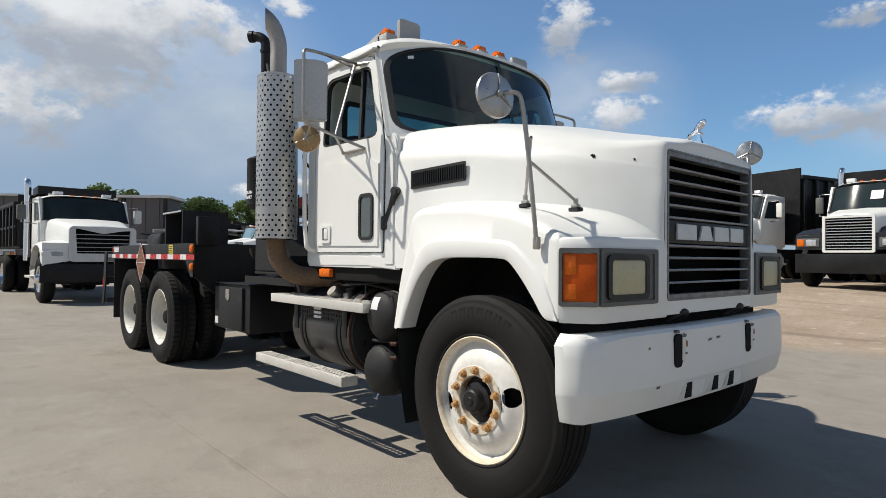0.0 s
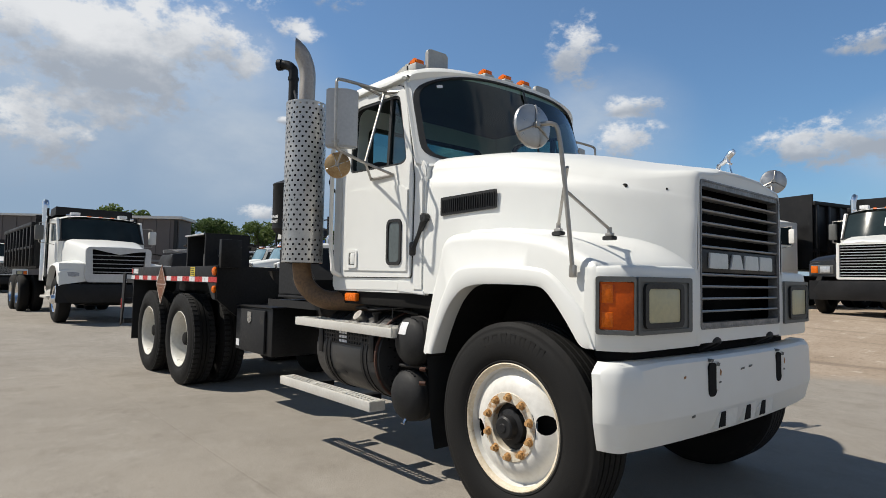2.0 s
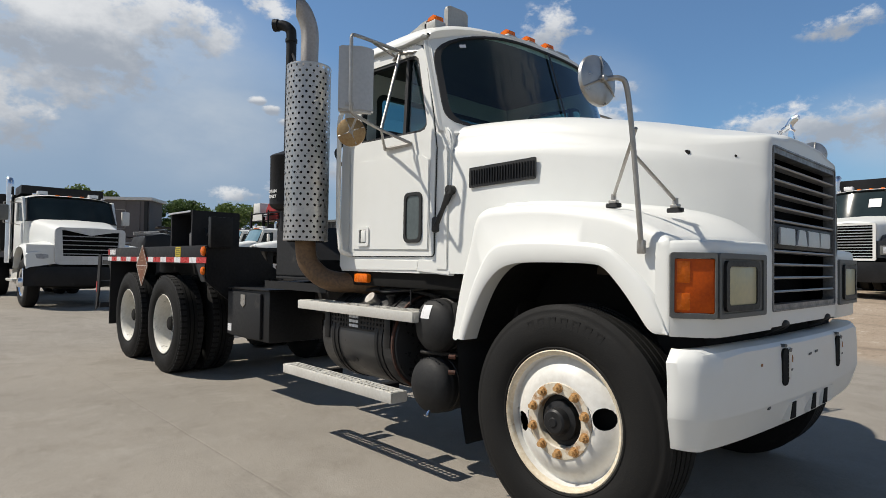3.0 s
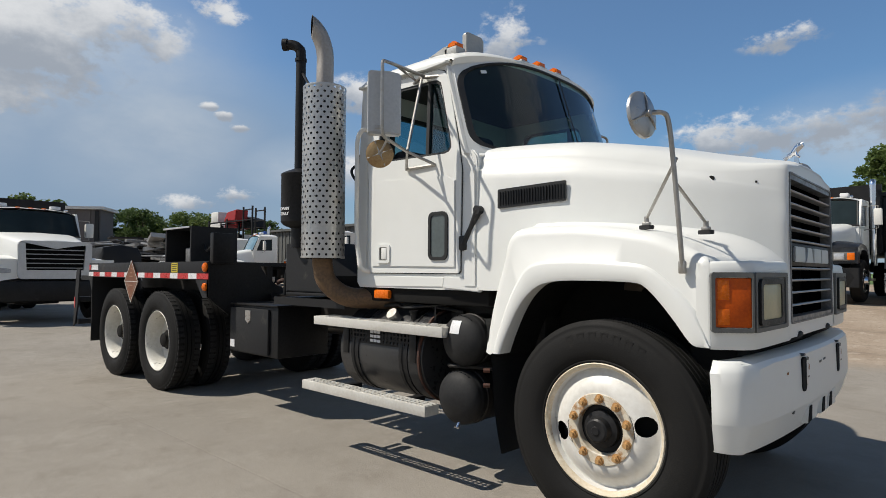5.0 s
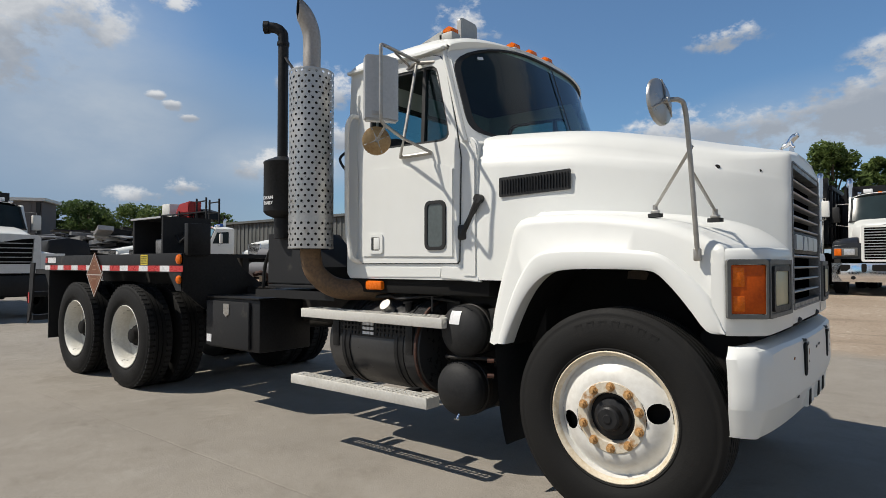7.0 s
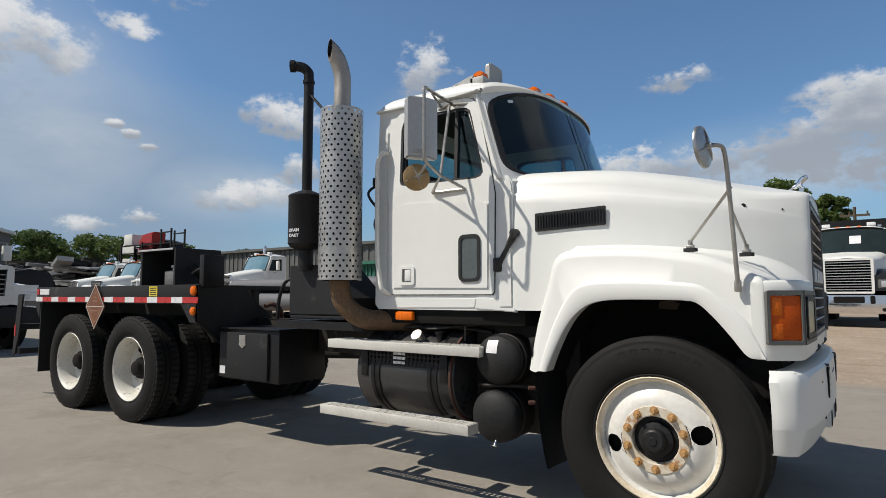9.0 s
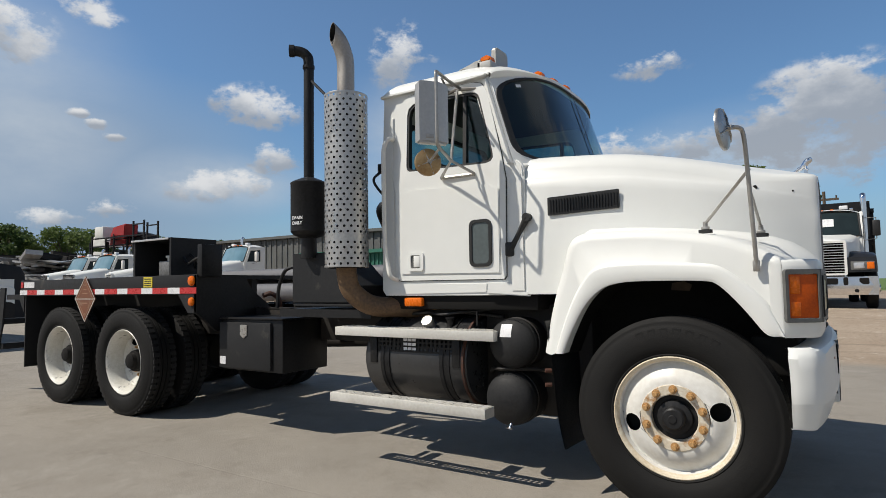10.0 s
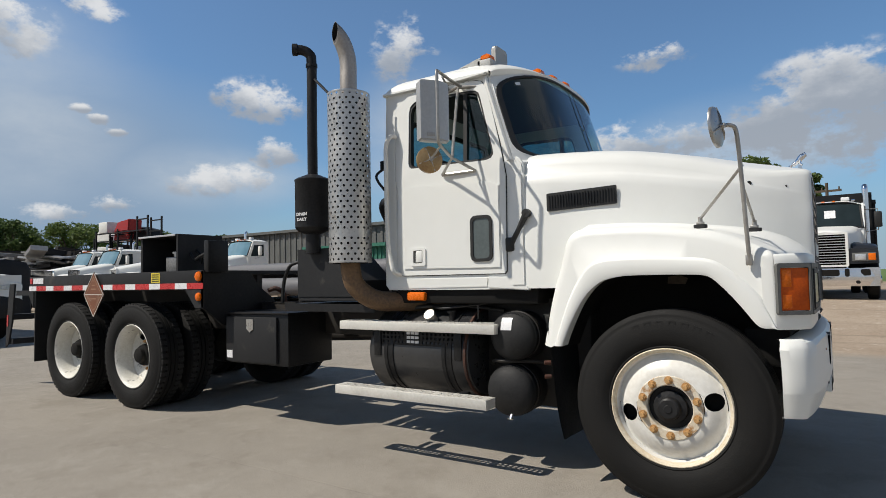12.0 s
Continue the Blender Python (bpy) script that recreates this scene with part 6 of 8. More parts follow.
tagged(hs, "perforated steel heat shield round the stack")
for z in (1.337, 2.563):
    bm = bmesh.new()
    revolve(bm, [(0.156, z - 0.008), (0.1575, z), (0.156, z + 0.008), (0.153, z)], (SX, SY, 0), "z", 40, close=True)
    part("heat_shield_rim", bm, STEEL, truck)
bm = bmesh.new()
cut = Vector((-0.46, -0.89, 0)).normalized()
base = Vector((SX, SY, 0))
path = smooth_path([base + cut * a + Vector((0, 0, z)) for a, z in ((0, 2.53), (0, 2.68), (0, 2.80), (0.011, 2.875), (0.044, 2.96), (0.095, 3.02), (0.165, 3.065))], 5)


def cut_upright(bm):
    """The end of the pipe is cut off upright."""
    for v in bm.verts:
        over = (v.co - base).dot(cut) - 0.10
        if over > 0:
            v.co -= cut * over
            v.co.z -= over * 0.5
    return bm


tube(bm, path, 0.062, 22, caps=False)
cut_upright(bm)
part("stack_pipe", bm, DULLSTEEL, truck, "curved dull steel exhaust stack")
bm = bmesh.new()
tube(bm, path, 0.058, 22, caps=False)
part("stack_bore", cut_upright(bm), SOOT, truck, "sooty bore of the stack")
bm = bmesh.new()
tube(bm, smooth_path([(SX, SY, 1.36), (SX, SY, 1.28), (SX + 0.03, SY + 0.02, 1.16), (SX + 0.14, SY + 0.1, 1.06), (SX + 0.3, SY + 0.25, 1.04), (SX + 0.7, SY + 0.6, 1.03)], 6), 0.072, 20)
part("exhaust_elbow", bm, PIPE, truck, "heat-browned rusty exhaust elbow")

# intake can with its snorkel
AX, AY = -2.69, -0.99
bm = bmesh.new()
revolve(bm, [(0.0, 1.575), (0.06, 1.575), (0.12, 1.60), (0.14, 1.625), (0.14, 1.99), (0.143, 1.995), (0.143, 2.005), (0.13, 2.015), (0.06, 2.045), (0.045, 2.05)], (AX, AY, 0), "z", 36)
can = part("intake_can", bm, BLACK, truck, "black air pre-cleaner can")
bm = bmesh.new()
tube(bm, smooth_path([(AX, AY, 2.04), (AX, AY, 2.5), (AX, AY, 2.955), (AX - 0.01, AY - 0.01, 3.025), (AX - 0.05, AY - 0.04, 3.06), (AX - 0.11, AY - 0.09, 3.065)], 5), 0.04, 16)
for z in (2.935,):
    revolve(bm, [(0.038, z - 0.015), (0.047, z - 0.012), (0.047, z + 0.012), (0.038, z + 0.015)], (AX, AY, 0), "z", 20)
tube(bm, [(AX - 0.085, AY - 0.07, 3.065), (AX - 0.115, AY - 0.094, 3.065)], 0.048, 16)
part("snorkel_pipe", bm, BLACK, truck, "black vertical snorkel pipe with elbow")
bm = bmesh.new()
tube(bm, [(AX + 0.02, AY, 2.83), (SX - 0.13, SY, 2.555)], 0.011, 8)
part("pipe_stay", bm, BLACK, truck)
bm = bmesh.new()
cyl(bm, (AX, AY, 1.61), (AX, AY, 1.42), 0.06, n=18)
part("can_foot", bm, BLACK, truck)
d = Vector((0.13, -0.99, 0)).normalized()
for z, word in ((1.712, "DRAIN"), (1.672, "DAILY")):
    p = Vector((AX, AY, z)) + d * 0.1415
    rot = math.degrees(math.atan2(d.x, -d.y))
    text_mesh(word, 0.033, REFWHITE, "lettering", can, pose(p.x, p.y, p.z, 90, 0, rot), "white stencilled " + word)

# grey cabinet behind the cab, on which can and muffler stand
bm = bmesh.new()
prism(bm, [(-2.90, 1.07), (-2.26, 1.07), (-2.24, 1.20), (-2.52, 1.46), (-2.90, 1.46)], -0.97, -0.55, "y", 0.008)
part("behind_cab_cabinet", bm, GREYBLACK, truck, "dark grey steel cabinet behind the cab")
bm = bmesh.new()
box(bm, -2.86, -2.05, -0.99, -0.5, 1.045, 1.065, 0.003)
part("cabinet_shelf", bm, GREYBLACK, truck)
bm = bmesh.new()
tube(bm, smooth_path([(-2.0, -0.62, 1.83), (-2.2, -0.60, 1.83), (-2.32, -0.54, 1.8), (-2.36, -0.4, 1.65), (-2.36, -0.3, 1.3)], 5), 0.05, 14)
part("intake_pipe", bm, TRIM, truck, "black rubber intake pipe behind the cab")
bm = bmesh.new()
tube(bm, smooth_path([(-2.03, -0.9, 2.04), (-2.06, -0.96, 1.97), (-2.02, -0.93, 1.88), (-1.99, -0.85, 1.82)], 5), 0.010, 8)
box(bm, -2.05, -2.0, -0.93, -0.86, 2.02, 2.09, 0.008)
part("cab_bracket", bm, TRIM, truck, "black bracket with a bent hose")
bm = bmesh.new()
tube(bm, smooth_path([(-2.88, -0.52, 1.33), (-3.12, -0.58, 1.385), (-3.33, -0.62, 1.36), (-3.41, -0.62, 1.28), (-3.45, -0.62, 1.18), (-3.47, -0.62, 1.01)], 5), 0.016, 8)
part("air_hose", bm, TRIM, truck, "black coiled air hose")
bm = bmesh.new()
cyl(bm, (-2.12, -0.55, 1.05), (-2.12, -0.55, 1.9), 0.11, n=20)
part("rear_canister", bm, DARK, truck)
for k in range(7):
    bm = bmesh.new()
    box(bm, -2.98 + 0.14 * k, -2.88 + 0.14 * k, -1.02, -0.45, 0.995, 1.02, 0.004)
    part("catwalk_slat", bm, BLACK, truck)
bm = bmesh.new()
box(bm, -2.98, -2.04, -1.026, -1.021, 0.965, 1.026)
part("catwalk_edge", bm, BLACK, truck, "black catwalk edge strip")

# toolbox
tb = new("toolbox")
tb.parent = truck
tagged(tb, "black steel side toolbox with a latch")
bm = bmesh.new()
box(bm, -3.78, -3.02, -0.96, -0.45, 0.50, 0.93, 0.008)
part("box_body", bm, BLACK, tb)
bm = bmesh.new()
box(bm, -3.79, -3.14, -0.985, -0.962, 0.515, 0.905, 0.006)
part("box_door", bm, GREYBLACK, tb)
bm = bmesh.new()
box(bm, -3.80, -3.0, -0.98, -0.44, 0.93, 0.945, 0.003)
part("box_lid", bm, BLACK, tb)
bm = bmesh.new()
prism(bm, [(-3.51, 0.80), (-3.465, 0.77), (-3.42, 0.80), (-3.42, 0.885), (-3.51, 0.885)], -0.992, -0.984, "y", 0.003)
part("latch", bm, STEEL, tb, "bright steel latch plate")
bm = bmesh.new()
box(bm, -3.775, -3.70, -0.988, -0.9835, 0.545, 0.61)
part("box_label", bm, REFWHITE, tb, "small pale label")

# rear deck
dk = new("deck")
dk.parent = truck
tagged(dk, "dark steel rear deck with reflective tape")
DY0, DY1 = -1.165, 2 * CY + 1.165
bm = bmesh.new()
box(bm, -7.2, -3.86, DY0, DY0 + 0.02, 1.145, 1.32, 0.004)
box(bm, -7.2, -6.3, DY1 - 0.02, DY1, 1.145, 1.32, 0.004)
box(bm, -7.2, -7.18, DY0 + 0.02, DY1 - 0.02, 1.145, 1.28)
part("deck_rim", bm, GREYBLACK, dk)
for xa, xb in ((-7.18, -6.66), (-6.58, -6.0), (-5.93, -4.95), (-4.85, -4.52), (-4.42, -4.05), (-3.97, -3.88)):
    bm = bmesh.new()
    box(bm, xa, xb, DY0 + 0.02, DY1 - 0.02, 1.28, 1.315)
    part("deck_plate", bm, GREYBLACK, dk)
for xx in (-6.6, -5.9, -5.2, -4.5):
    bm = bmesh.new()
    box(bm, xx, xx + 0.06, DY0 + 0.03, DY1 - 0.03, 1.25, 1.279)
    part("deck_beam", bm, GREYBLACK, dk)
for k in range(16):
    x0 = -7.2 + 0.4175 * (k // 2) + (0.18 if k % 2 else 0.0)
    x1 = x0 + (0.2375 if k % 2 else 0.18)
    bm = bmesh.new()
    box(bm, x0, x1, DY0 - 0.004, DY0 - 0.001, 1.155, 1.208)
    part("reflective_tape", bm, REFWHITE if k % 2 == 0 else RED, dk, "white reflective tape" if k % 2 == 0 else "red reflective tape")
for z, r in ((1.265, 0.044), (1.085, 0.038)):
    bm = bmesh.new()
    revolve(bm, [(0.0, DY0 - 0.026), (r * 0.6, DY0 - 0.024), (r * 0.92, DY0 - 0.016), (r, DY0 - 0.006), (r, DY0 + 0.001)], (-3.925, 0, z), "y", 24)
    part("side_marker", bm, AMBER, dk, "amber side marker lamp")
bm = bmesh.new()
box(bm, -4.66, -4.52, DY0 - 0.004, DY0 - 0.001, 1.215, 1.31)
part("yellow_label", bm, YELLOW, dk, "yellow warning label")
bm = bmesh.new()
for k in range(4):
    box(bm, -4.645, -4.535, DY0 - 0.006, DY0 - 0.003, 1.228 + 0.02 * k, 1.236 + 0.02 * k)
part("label_line", bm, TRIM, dk)
bm = bmesh.new()
box(bm, -7.1, -6.85, DY0 - 0.004, DY0 - 0.001, 1.235, 1.30)
part("white_label", bm, REFWHITE, dk, "worn white label")
bm = bmesh.new()
box(bm, -7.18, -7.12, DY0 - 0.006, DY0 - 0.001, 1.235, 1.30, 0.002)
part("red_marker", bm, RED, dk, "small red rear marker")
bm = bmesh.new()
prism(bm, [(-4.13, 1.15), (-3.865, 1.15), (-3.865, 0.985), (-3.98, 0.985)], DY0, DY0 + 0.015)
part("deck_bracket", bm, GREYBLACK, dk)
# front wall of the deck, stepping down towards the frame on either side
for sgn in (-1, 1):
    bm = bmesh.new()
    half = [(1.105, 0.99), (1.105, 1.316), (0.63, 1.316), (0.60, 1.305), (0.545, 1.215), (0.52, 1.185), (0.50, 1.158), (0.36, 1.065), (0.335, 1.047), (0.255, 0.958), (0.255, 0.82), (0.90, 0.82)]
    prism(bm, [(CY + sgn * y, z) for y, z in half], -3.895, -3.858, "x", 0.003)
    part("deck_front", bm, BLACK, dk, "black stepped front wall of the deck")
bm = bmesh.new()
tube(bm, smooth_path([(-3.80, -0.50, 1.12), (-3.74, -0.46, 1.14), (-3.70, -0.40, 1.09), (-3.72, -0.36, 1.0)], 4), 0.022, 8)
part("red_hose", bm, RUST_DARK, dk, "dull dark-red air hose by the deck")
# upright boxes on the deck
bm = bmesh.new()
box(bm, -3.875, -3.81, -1.15, -0.945, 1.30, 1.58, 0.004)
part("deck_post", bm, BLACK, dk, "black steel upright block")
bm = bmesh.new()
box(bm, -4.87, -4.84, -1.15, -0.70, 1.31, 1.646)
box(bm, -4.84, -4.27, -0.72, -0.70, 1.31, 1.646)
box(bm, -4.27, -4.245, -1.16, -0.69, 1.31, 1.662)
box(bm, -4.88, -4.271, -1.165, -0.69, 1.647, 1.661)
part("deck_box", bm, GREYBLACK, dk, "open dark steel valve box")
bm = bmesh.new()
box(bm, -4.878, -4.275, -1.172, -1.1655, 1.644, 1.662, 0.002)
part("lid_edge", bm, BADGE, dk, "bare pale edge of the valve box lid")
for x, y, h in ((-4.5, -1.0, 0.18), (-4.42, -0.95, 0.22), (-4.6, -0.92, 0.15)):
    bm = bmesh.new()
    cyl(bm, (x, y, 1.31), (x, y, 1.31 + h), 0.03, n=12)
    cyl(bm, (x, y, 1.31 + h), (x, y, 1.33 + h), 0.045, n=12)
    part("valve", bm, STEEL, dk, "grey hydraulic valve")
bm = bmesh.new()
box(bm, -7.1, -3.9, -0.55, -0.49, 1.0125, 1.279)
part("subframe_rail", bm, FRAME, dk)
for xx in (-5.02, -6.285):
    bm = bmesh.new()
    prism(bm, [(xx - 0.5, 0.62), (xx + 0.5, 0.62), (xx + 0.42, 0.80), (xx + 0.15, 0.98), (xx - 0.15, 0.98), (xx - 0.42, 0.80)], -0.66, -0.56, "y", 0.01)
    part("suspension_beam", bm, FRAME, truck, "grimy black suspension beam")
for k, (ya, yb, sag) in enumerate(((-1.02, -1.06, 0.10), (-0.95, -1.0, 0.05), (-0.90, -1.03, 0.14))):
    bm = bmesh.new()
    tube(bm, smooth_path([(-4.45 - 0.04 * k, ya, 1.50), (-4.33, ya, 1.55), (-4.18, (ya + yb) / 2, 1.53 - sag), (-4.06, yb, 1.45), (-3.985, yb, 1.47 - 0.04 * k)], 5), 0.012, 8)
    part("hydraulic_hose", bm, TRIM, dk, "black hydraulic hose")
bm = bmesh.new()
box(bm, -4.60, -4.42, -1.06, -0.90, 1.32, 1.46, 0.012)
part("valve_block", bm, GRILLE_GREY, dk, "grey hydraulic valve block")
# rear flap and placard
for yy in (-0.9, 2 * CY + 0.9):
    bm = bmesh.new()
    box(bm, -7.03, -7.015, yy - 0.28, yy + 0.28, 0.34, 1.15)
    part("mud_flap", bm, TRIM, dk, "black rubber mud flap")
bm = bmesh.new()
o = [(-5.69, 1.345), (-5.49, 1.11), (-5.69, 0.875), (-5.89, 1.11)]
prism(bm, o, DY0 - 0.02, DY0 - 0.012)
pl = part("placard", bm, PLACARD, dk, "faded brown diamond hazard placard")
bm = bmesh.new()
holed(bm, o, [(-5.69 + (x + 5.69) * 0.955, 1.11 + (z - 1.11) * 0.955) for x, z in o], DY0 - 0.022, DY0 - 0.02)
part("placard_border", bm, ALU, pl)
bm = bmesh.new()
box(bm, -5.87, -5.51, DY0 - 0.0225, DY0 - 0.0195, 1.105, 1.113)
part("placard_fold", bm, ALU, pl)
bm = bmesh.new()
holed(bm, [(-5.69 + (x + 5.69) * 0.80, 1.11 + (z - 1.11) * 0.80) for x, z in o], [(-5.69 + (x + 5.69) * 0.76, 1.11 + (z - 1.11) * 0.76) for x, z in o], DY0 - 0.0215, DY0 - 0.0195)
part("placard_line", bm, PLACARD_PALE, pl, "faded inner line of the placard")
for zz, w in ((0.95, 0.012), (1.06, 0.05), (1.16, 0.05), (1.20, 0.03), (1.245, 0.016)):
    bm = bmesh.new()
    box(bm, -5.69 - w, -5.69 + w, DY0 - 0.0215, DY0 - 0.0195, zz, zz + 0.012)
    part("placard_mark", bm, PLACARD_PALE, pl, "faded unreadable bar")
# underride guard behind the deck
rg = new("rear_guard")
rg.parent = truck
tagged(rg, "dark steel rear guard with slanted hangers")
for yy in (DY0 + 0.02, DY1 - 0.04):
    bm = bmesh.new()
    prism(bm, [(-7.80, 1.24), (-7.66, 1.24), (-7.72, 0.78), (-7.82, 0.50), (-7.90, 0.46), (-7.86, 0.8)], yy, yy + 0.02, "y", 0.003)
    part("hanger", bm, GREYBLACK, rg)
    bm = bmesh.new()
    prism(bm, [(-7.66, 1.16), (-7.2, 1.16), (-7.2, 0.95), (-7.32, 1.10), (-7.66, 1.10)], yy + 0.02, yy + 0.035)
    part("arm", bm, GREYBLACK, rg)
    bm = bmesh.new()
    box(bm, -7.85, -7.815, yy - 0.006, yy + 0.001, 0.72, 0.86)
    part("red_reflector", bm, RED, rg, "red reflector")
for zz in (0.50, 0.80):
    bm = bmesh.new()
    box(bm, -7.84, -7.74, DY0 + 0.041, DY1 - 0.041, zz, zz + 0.07, 0.006)
    part("cross_bar", bm, GREYBLACK, rg)
# side marker under the cab
bm = bmesh.new()
box(bm, -1.79, -1.64, -0.97, -0.93, 1.05, 1.11, 0.012)
part("cab_marker", bm, AMBER, truck, "amber marker under the cab sill")
bm = bmesh.new()
box(bm, -1.96, -0.80, -0.93, 2 * CY + 0.93, 1.03, 1.13, 0.01)
part("cab_underframe", bm, DARK, truck)


# a dusty tag left inside the wheel arch
bm = bmesh.new()
prism(bm, [(-0.07, 1.145), (0.03, 1.14), (0.045, 1.175), (0.0, 1.195), (-0.065, 1.185)], -0.70, -0.69, "y", 0.002)
part("liner_tag", bm, BARK, truck, "dusty brown tag inside the wheel arch")


# ---- parked trucks of the yard ----
def simple_wheel(parent, x, y, z, dual, disc):
    w = new("wheel")
    w.parent = parent
    side = -1 if y < 0 else 1
    w.matrix_basis = pose(x, y, z, 0, 0, 0 if side < 0 else 180)
    sub("tyre", FAR_TYRE, w)
    if dual:
        sub("tyre", FAR_TYRE, w, pose(0, 0.33, 0))
    sub("rim", FAR_RIM_DUAL[disc] if dual else FAR_RIM[disc], w)


FAR_TYRE = rim_mesh("tyre", [(0.29, -0.10), (0.36, -0.135), (0.45, -0.13), (0.50, -0.10), (0.515, -0.06), (0.515, 0.06), (0.50, 0.10), (0.45, 0.13), (0.36, 0.135), (0.29, 0.10)], RUBBER)
FAR_RIM = {k: rim_mesh("rim", [(0.30, -0.11), (0.285, -0.125), (0.265, -0.10), (0.19, -0.125), (0.11, -0.135), (0.09, -0.19), (0.0, -0.195)], m) for k, m in (("white", RIM), ("chrome", CHROME))}
FAR_RIM_DUAL = {k: rim_mesh("rim", [(0.30, -0.11), (0.285, -0.125), (0.265, -0.06), (0.25, 0.04), (0.12, 0.06), (0.1, -0.03), (0.0, -0.03)], m) for k, m in (("white", RIM), ("chrome", CHROME))}


def work_truck(name, label, at, nose=0.50, wide=False, shield=True, fender=None, bumper_mat=None, bed=2.9, stack_side=1, rims="white", surround=None, sleeper=False, group="", beacon=None, grille_z=(1.0, 1.60), low=1.0):
    """A parked heavy truck: bumper at x = 0, facing +x, its middle line at y = 0."""
    fender, bumper_mat, surround = fender or WHITE, bumper_mat or BLACK, surround or WHITE
    t = thing(name, label, "truck", group, at)
    b0, b1 = (0.36, 0.82) if fender is DARKFENDER else (0.46, 0.86)
    # bumper
    bm = bmesh.new()
    loft(bm, [[(-0.06 - 0.16 * abs(v) ** 3, v * 1.16, z + 0.0) if i == 0 else (0.0 - 0.16 * abs(v) ** 3 - (0.04 if i in (1, 3) else 0.0), v * 1.16, z) for v in [-1 + k / 10 for k in range(21)]] for i, z in enumerate((b1, b1 - 0.01, (b0 + b1) / 2, b0))])
    loft(bm, [[(-0.3, v, b0), (-0.12, v, b0), (-0.12, v, b1), (-0.3, v, b1)] for v in (-1.14, 1.14)], closed=True)
    part("bumper", bm, bumper_mat, t)
    if bumper_mat is CHROME:
        for y, w, z0, z1 in ((-0.86, 0.10, 0.62, 0.78), (-0.48, 0.05, 0.60, 0.80), (0.0, 0.32, 0.62, 0.78), (0.48, 0.05, 0.60, 0.80), (0.86, 0.10, 0.62, 0.78), (-0.7, 0.045, 0.42, 0.50), (0.7, 0.045, 0.42, 0.50)):
            # Openings are not cut: dark plates paint the shade within them.
            bm = bmesh.new()
            prism(bm, rounded(y - w, y + w, z0, z1, 0.035), -0.1, 0.002 - 0.16 * (abs(y) / 1.16) ** 3, "x")
            part("bumper_opening_shade", bm, DARK, t)
    # hood: rows from the nose to the windscreen
    def sec(x, w, zt, zb):
        half = [(w, zb), (w, zb + (zt - zb) * 0.6), (w - 0.03, zt - 0.10), (w - 0.09, zt - 0.02), (w - 0.2, zt + 0.02), (0, zt + 0.05)]
        return [(x, -y, z) for y, z in half] + [(x, y, z) for y, z in reversed(half[:-1])]
    bm = bmesh.new()
    loft(bm, [sec(-0.10, nose, grille_z[1] + 0.02, 0.95), sec(-0.13, nose + 0.03, grille_z[1] + 0.06, 0.95), sec(-0.3, nose + 0.06, grille_z[1] + 0.10, 0.95), sec(-0.8, max(nose + 0.09, 0.72), 1.80, 1.1), sec(-1.35, 0.82, 1.90, 1.1), sec(-1.66, 0.86, 1.95, 1.1)])
    hd = part("hood", bm, WHITE, t, "white sloping hood")
    bm = bmesh.new()
    g = nose - 0.06
    if wide:
        top = [(g * (1 - k / 8), 1.585 - 0.05 * math.cos((1 - k / 8) * math.pi * 1.0) * (1 if k > 4 else 0.6) - 0.02) for k in range(17)]
        opened(bm, rounded(-nose - 0.06, nose + 0.06, 0.90, 1.68, 0.10), [(-g + 0.03, 1.08), (g - 0.03, 1.08)] + top, -0.12, -0.05, "x")
    else:
        holed(bm, rounded(-nose, nose, grille_z[0] - 0.05, grille_z[1] + 0.05, 0.04), rounded(-g, g, *grille_z, 0.02), -0.12, -0.05, "x")
    part("grille_surround", bm, surround, t)
    bm = bmesh.new()
    box(bm, -0.14, -0.10, -g - 0.03, g + 0.03, grille_z[0] - 0.03, grille_z[1] + 0.02)
    part("grille_back", bm, MESH_BLACK, t)
    for k in range(5 if wide else 11):
        bm = bmesh.new()
        step = 0.092 if wide else (grille_z[1] - grille_z[0]) / 11.4
        z = (1.115 if wide else grille_z[0] + 0.04) + step * k
        box(bm, -0.10, -0.075, -g, g, z, z + 0.018)
        part("grille_bar", bm, GRILLE_BAR if wide else BADGE, t)
    for s in (-1, 1):
        # fender: an arch over the wheel
        bm = bmesh.new()
        arch = [(-0.20, 0.93), (-0.24, 1.06), (-0.34, 1.17), (-0.5, 1.24), (-0.8, 1.26), (-1.05, 1.22), (-1.22, 1.10), (-1.34, 0.92), (-1.38, 0.80)]
        out = [(-0.10, 0.93), (-0.11, 1.22), (-0.24, 1.33), (-0.5, 1.39), (-0.8, 1.41), (-1.1, 1.38), (-1.32, 1.26), (-1.46, 1.02), (-1.50, 0.80)]
        rows = []
        for (ax, az), (ox, oz) in zip(arch, out):
            oz -= 0.10 if wide else 0.0
            rows.append([(ax, s * 1.02, az), (ax, s * 1.15, az), (ox, s * 1.13, oz - 0.02), (ox + 0.01, s * 1.07, oz + 0.015), (ox, s * 0.85, oz + 0.05), (ox - 0.02, s * 0.6, oz + 0.09)])
        loft(bm, rows)
        front = [[(-0.09 - 0.05 * k / 4, s * (0.52 + 0.61 * k / 4), z) for z in (0.92, 1.05, 1.2, 1.30)] for k in range(5)]
        loft(bm, front)
        part("fender", bm, fender, t)
        bm = bmesh.new()
        loft(bm, [[(ax, s * y, az + 0.02) for ax, az in arch] for y in (1.04, 0.5)])
        part("arch_liner", bm, DARK, t)
        lp = new("headlamp")
        lp.parent = t
        if wide:
            bm = bmesh.new()
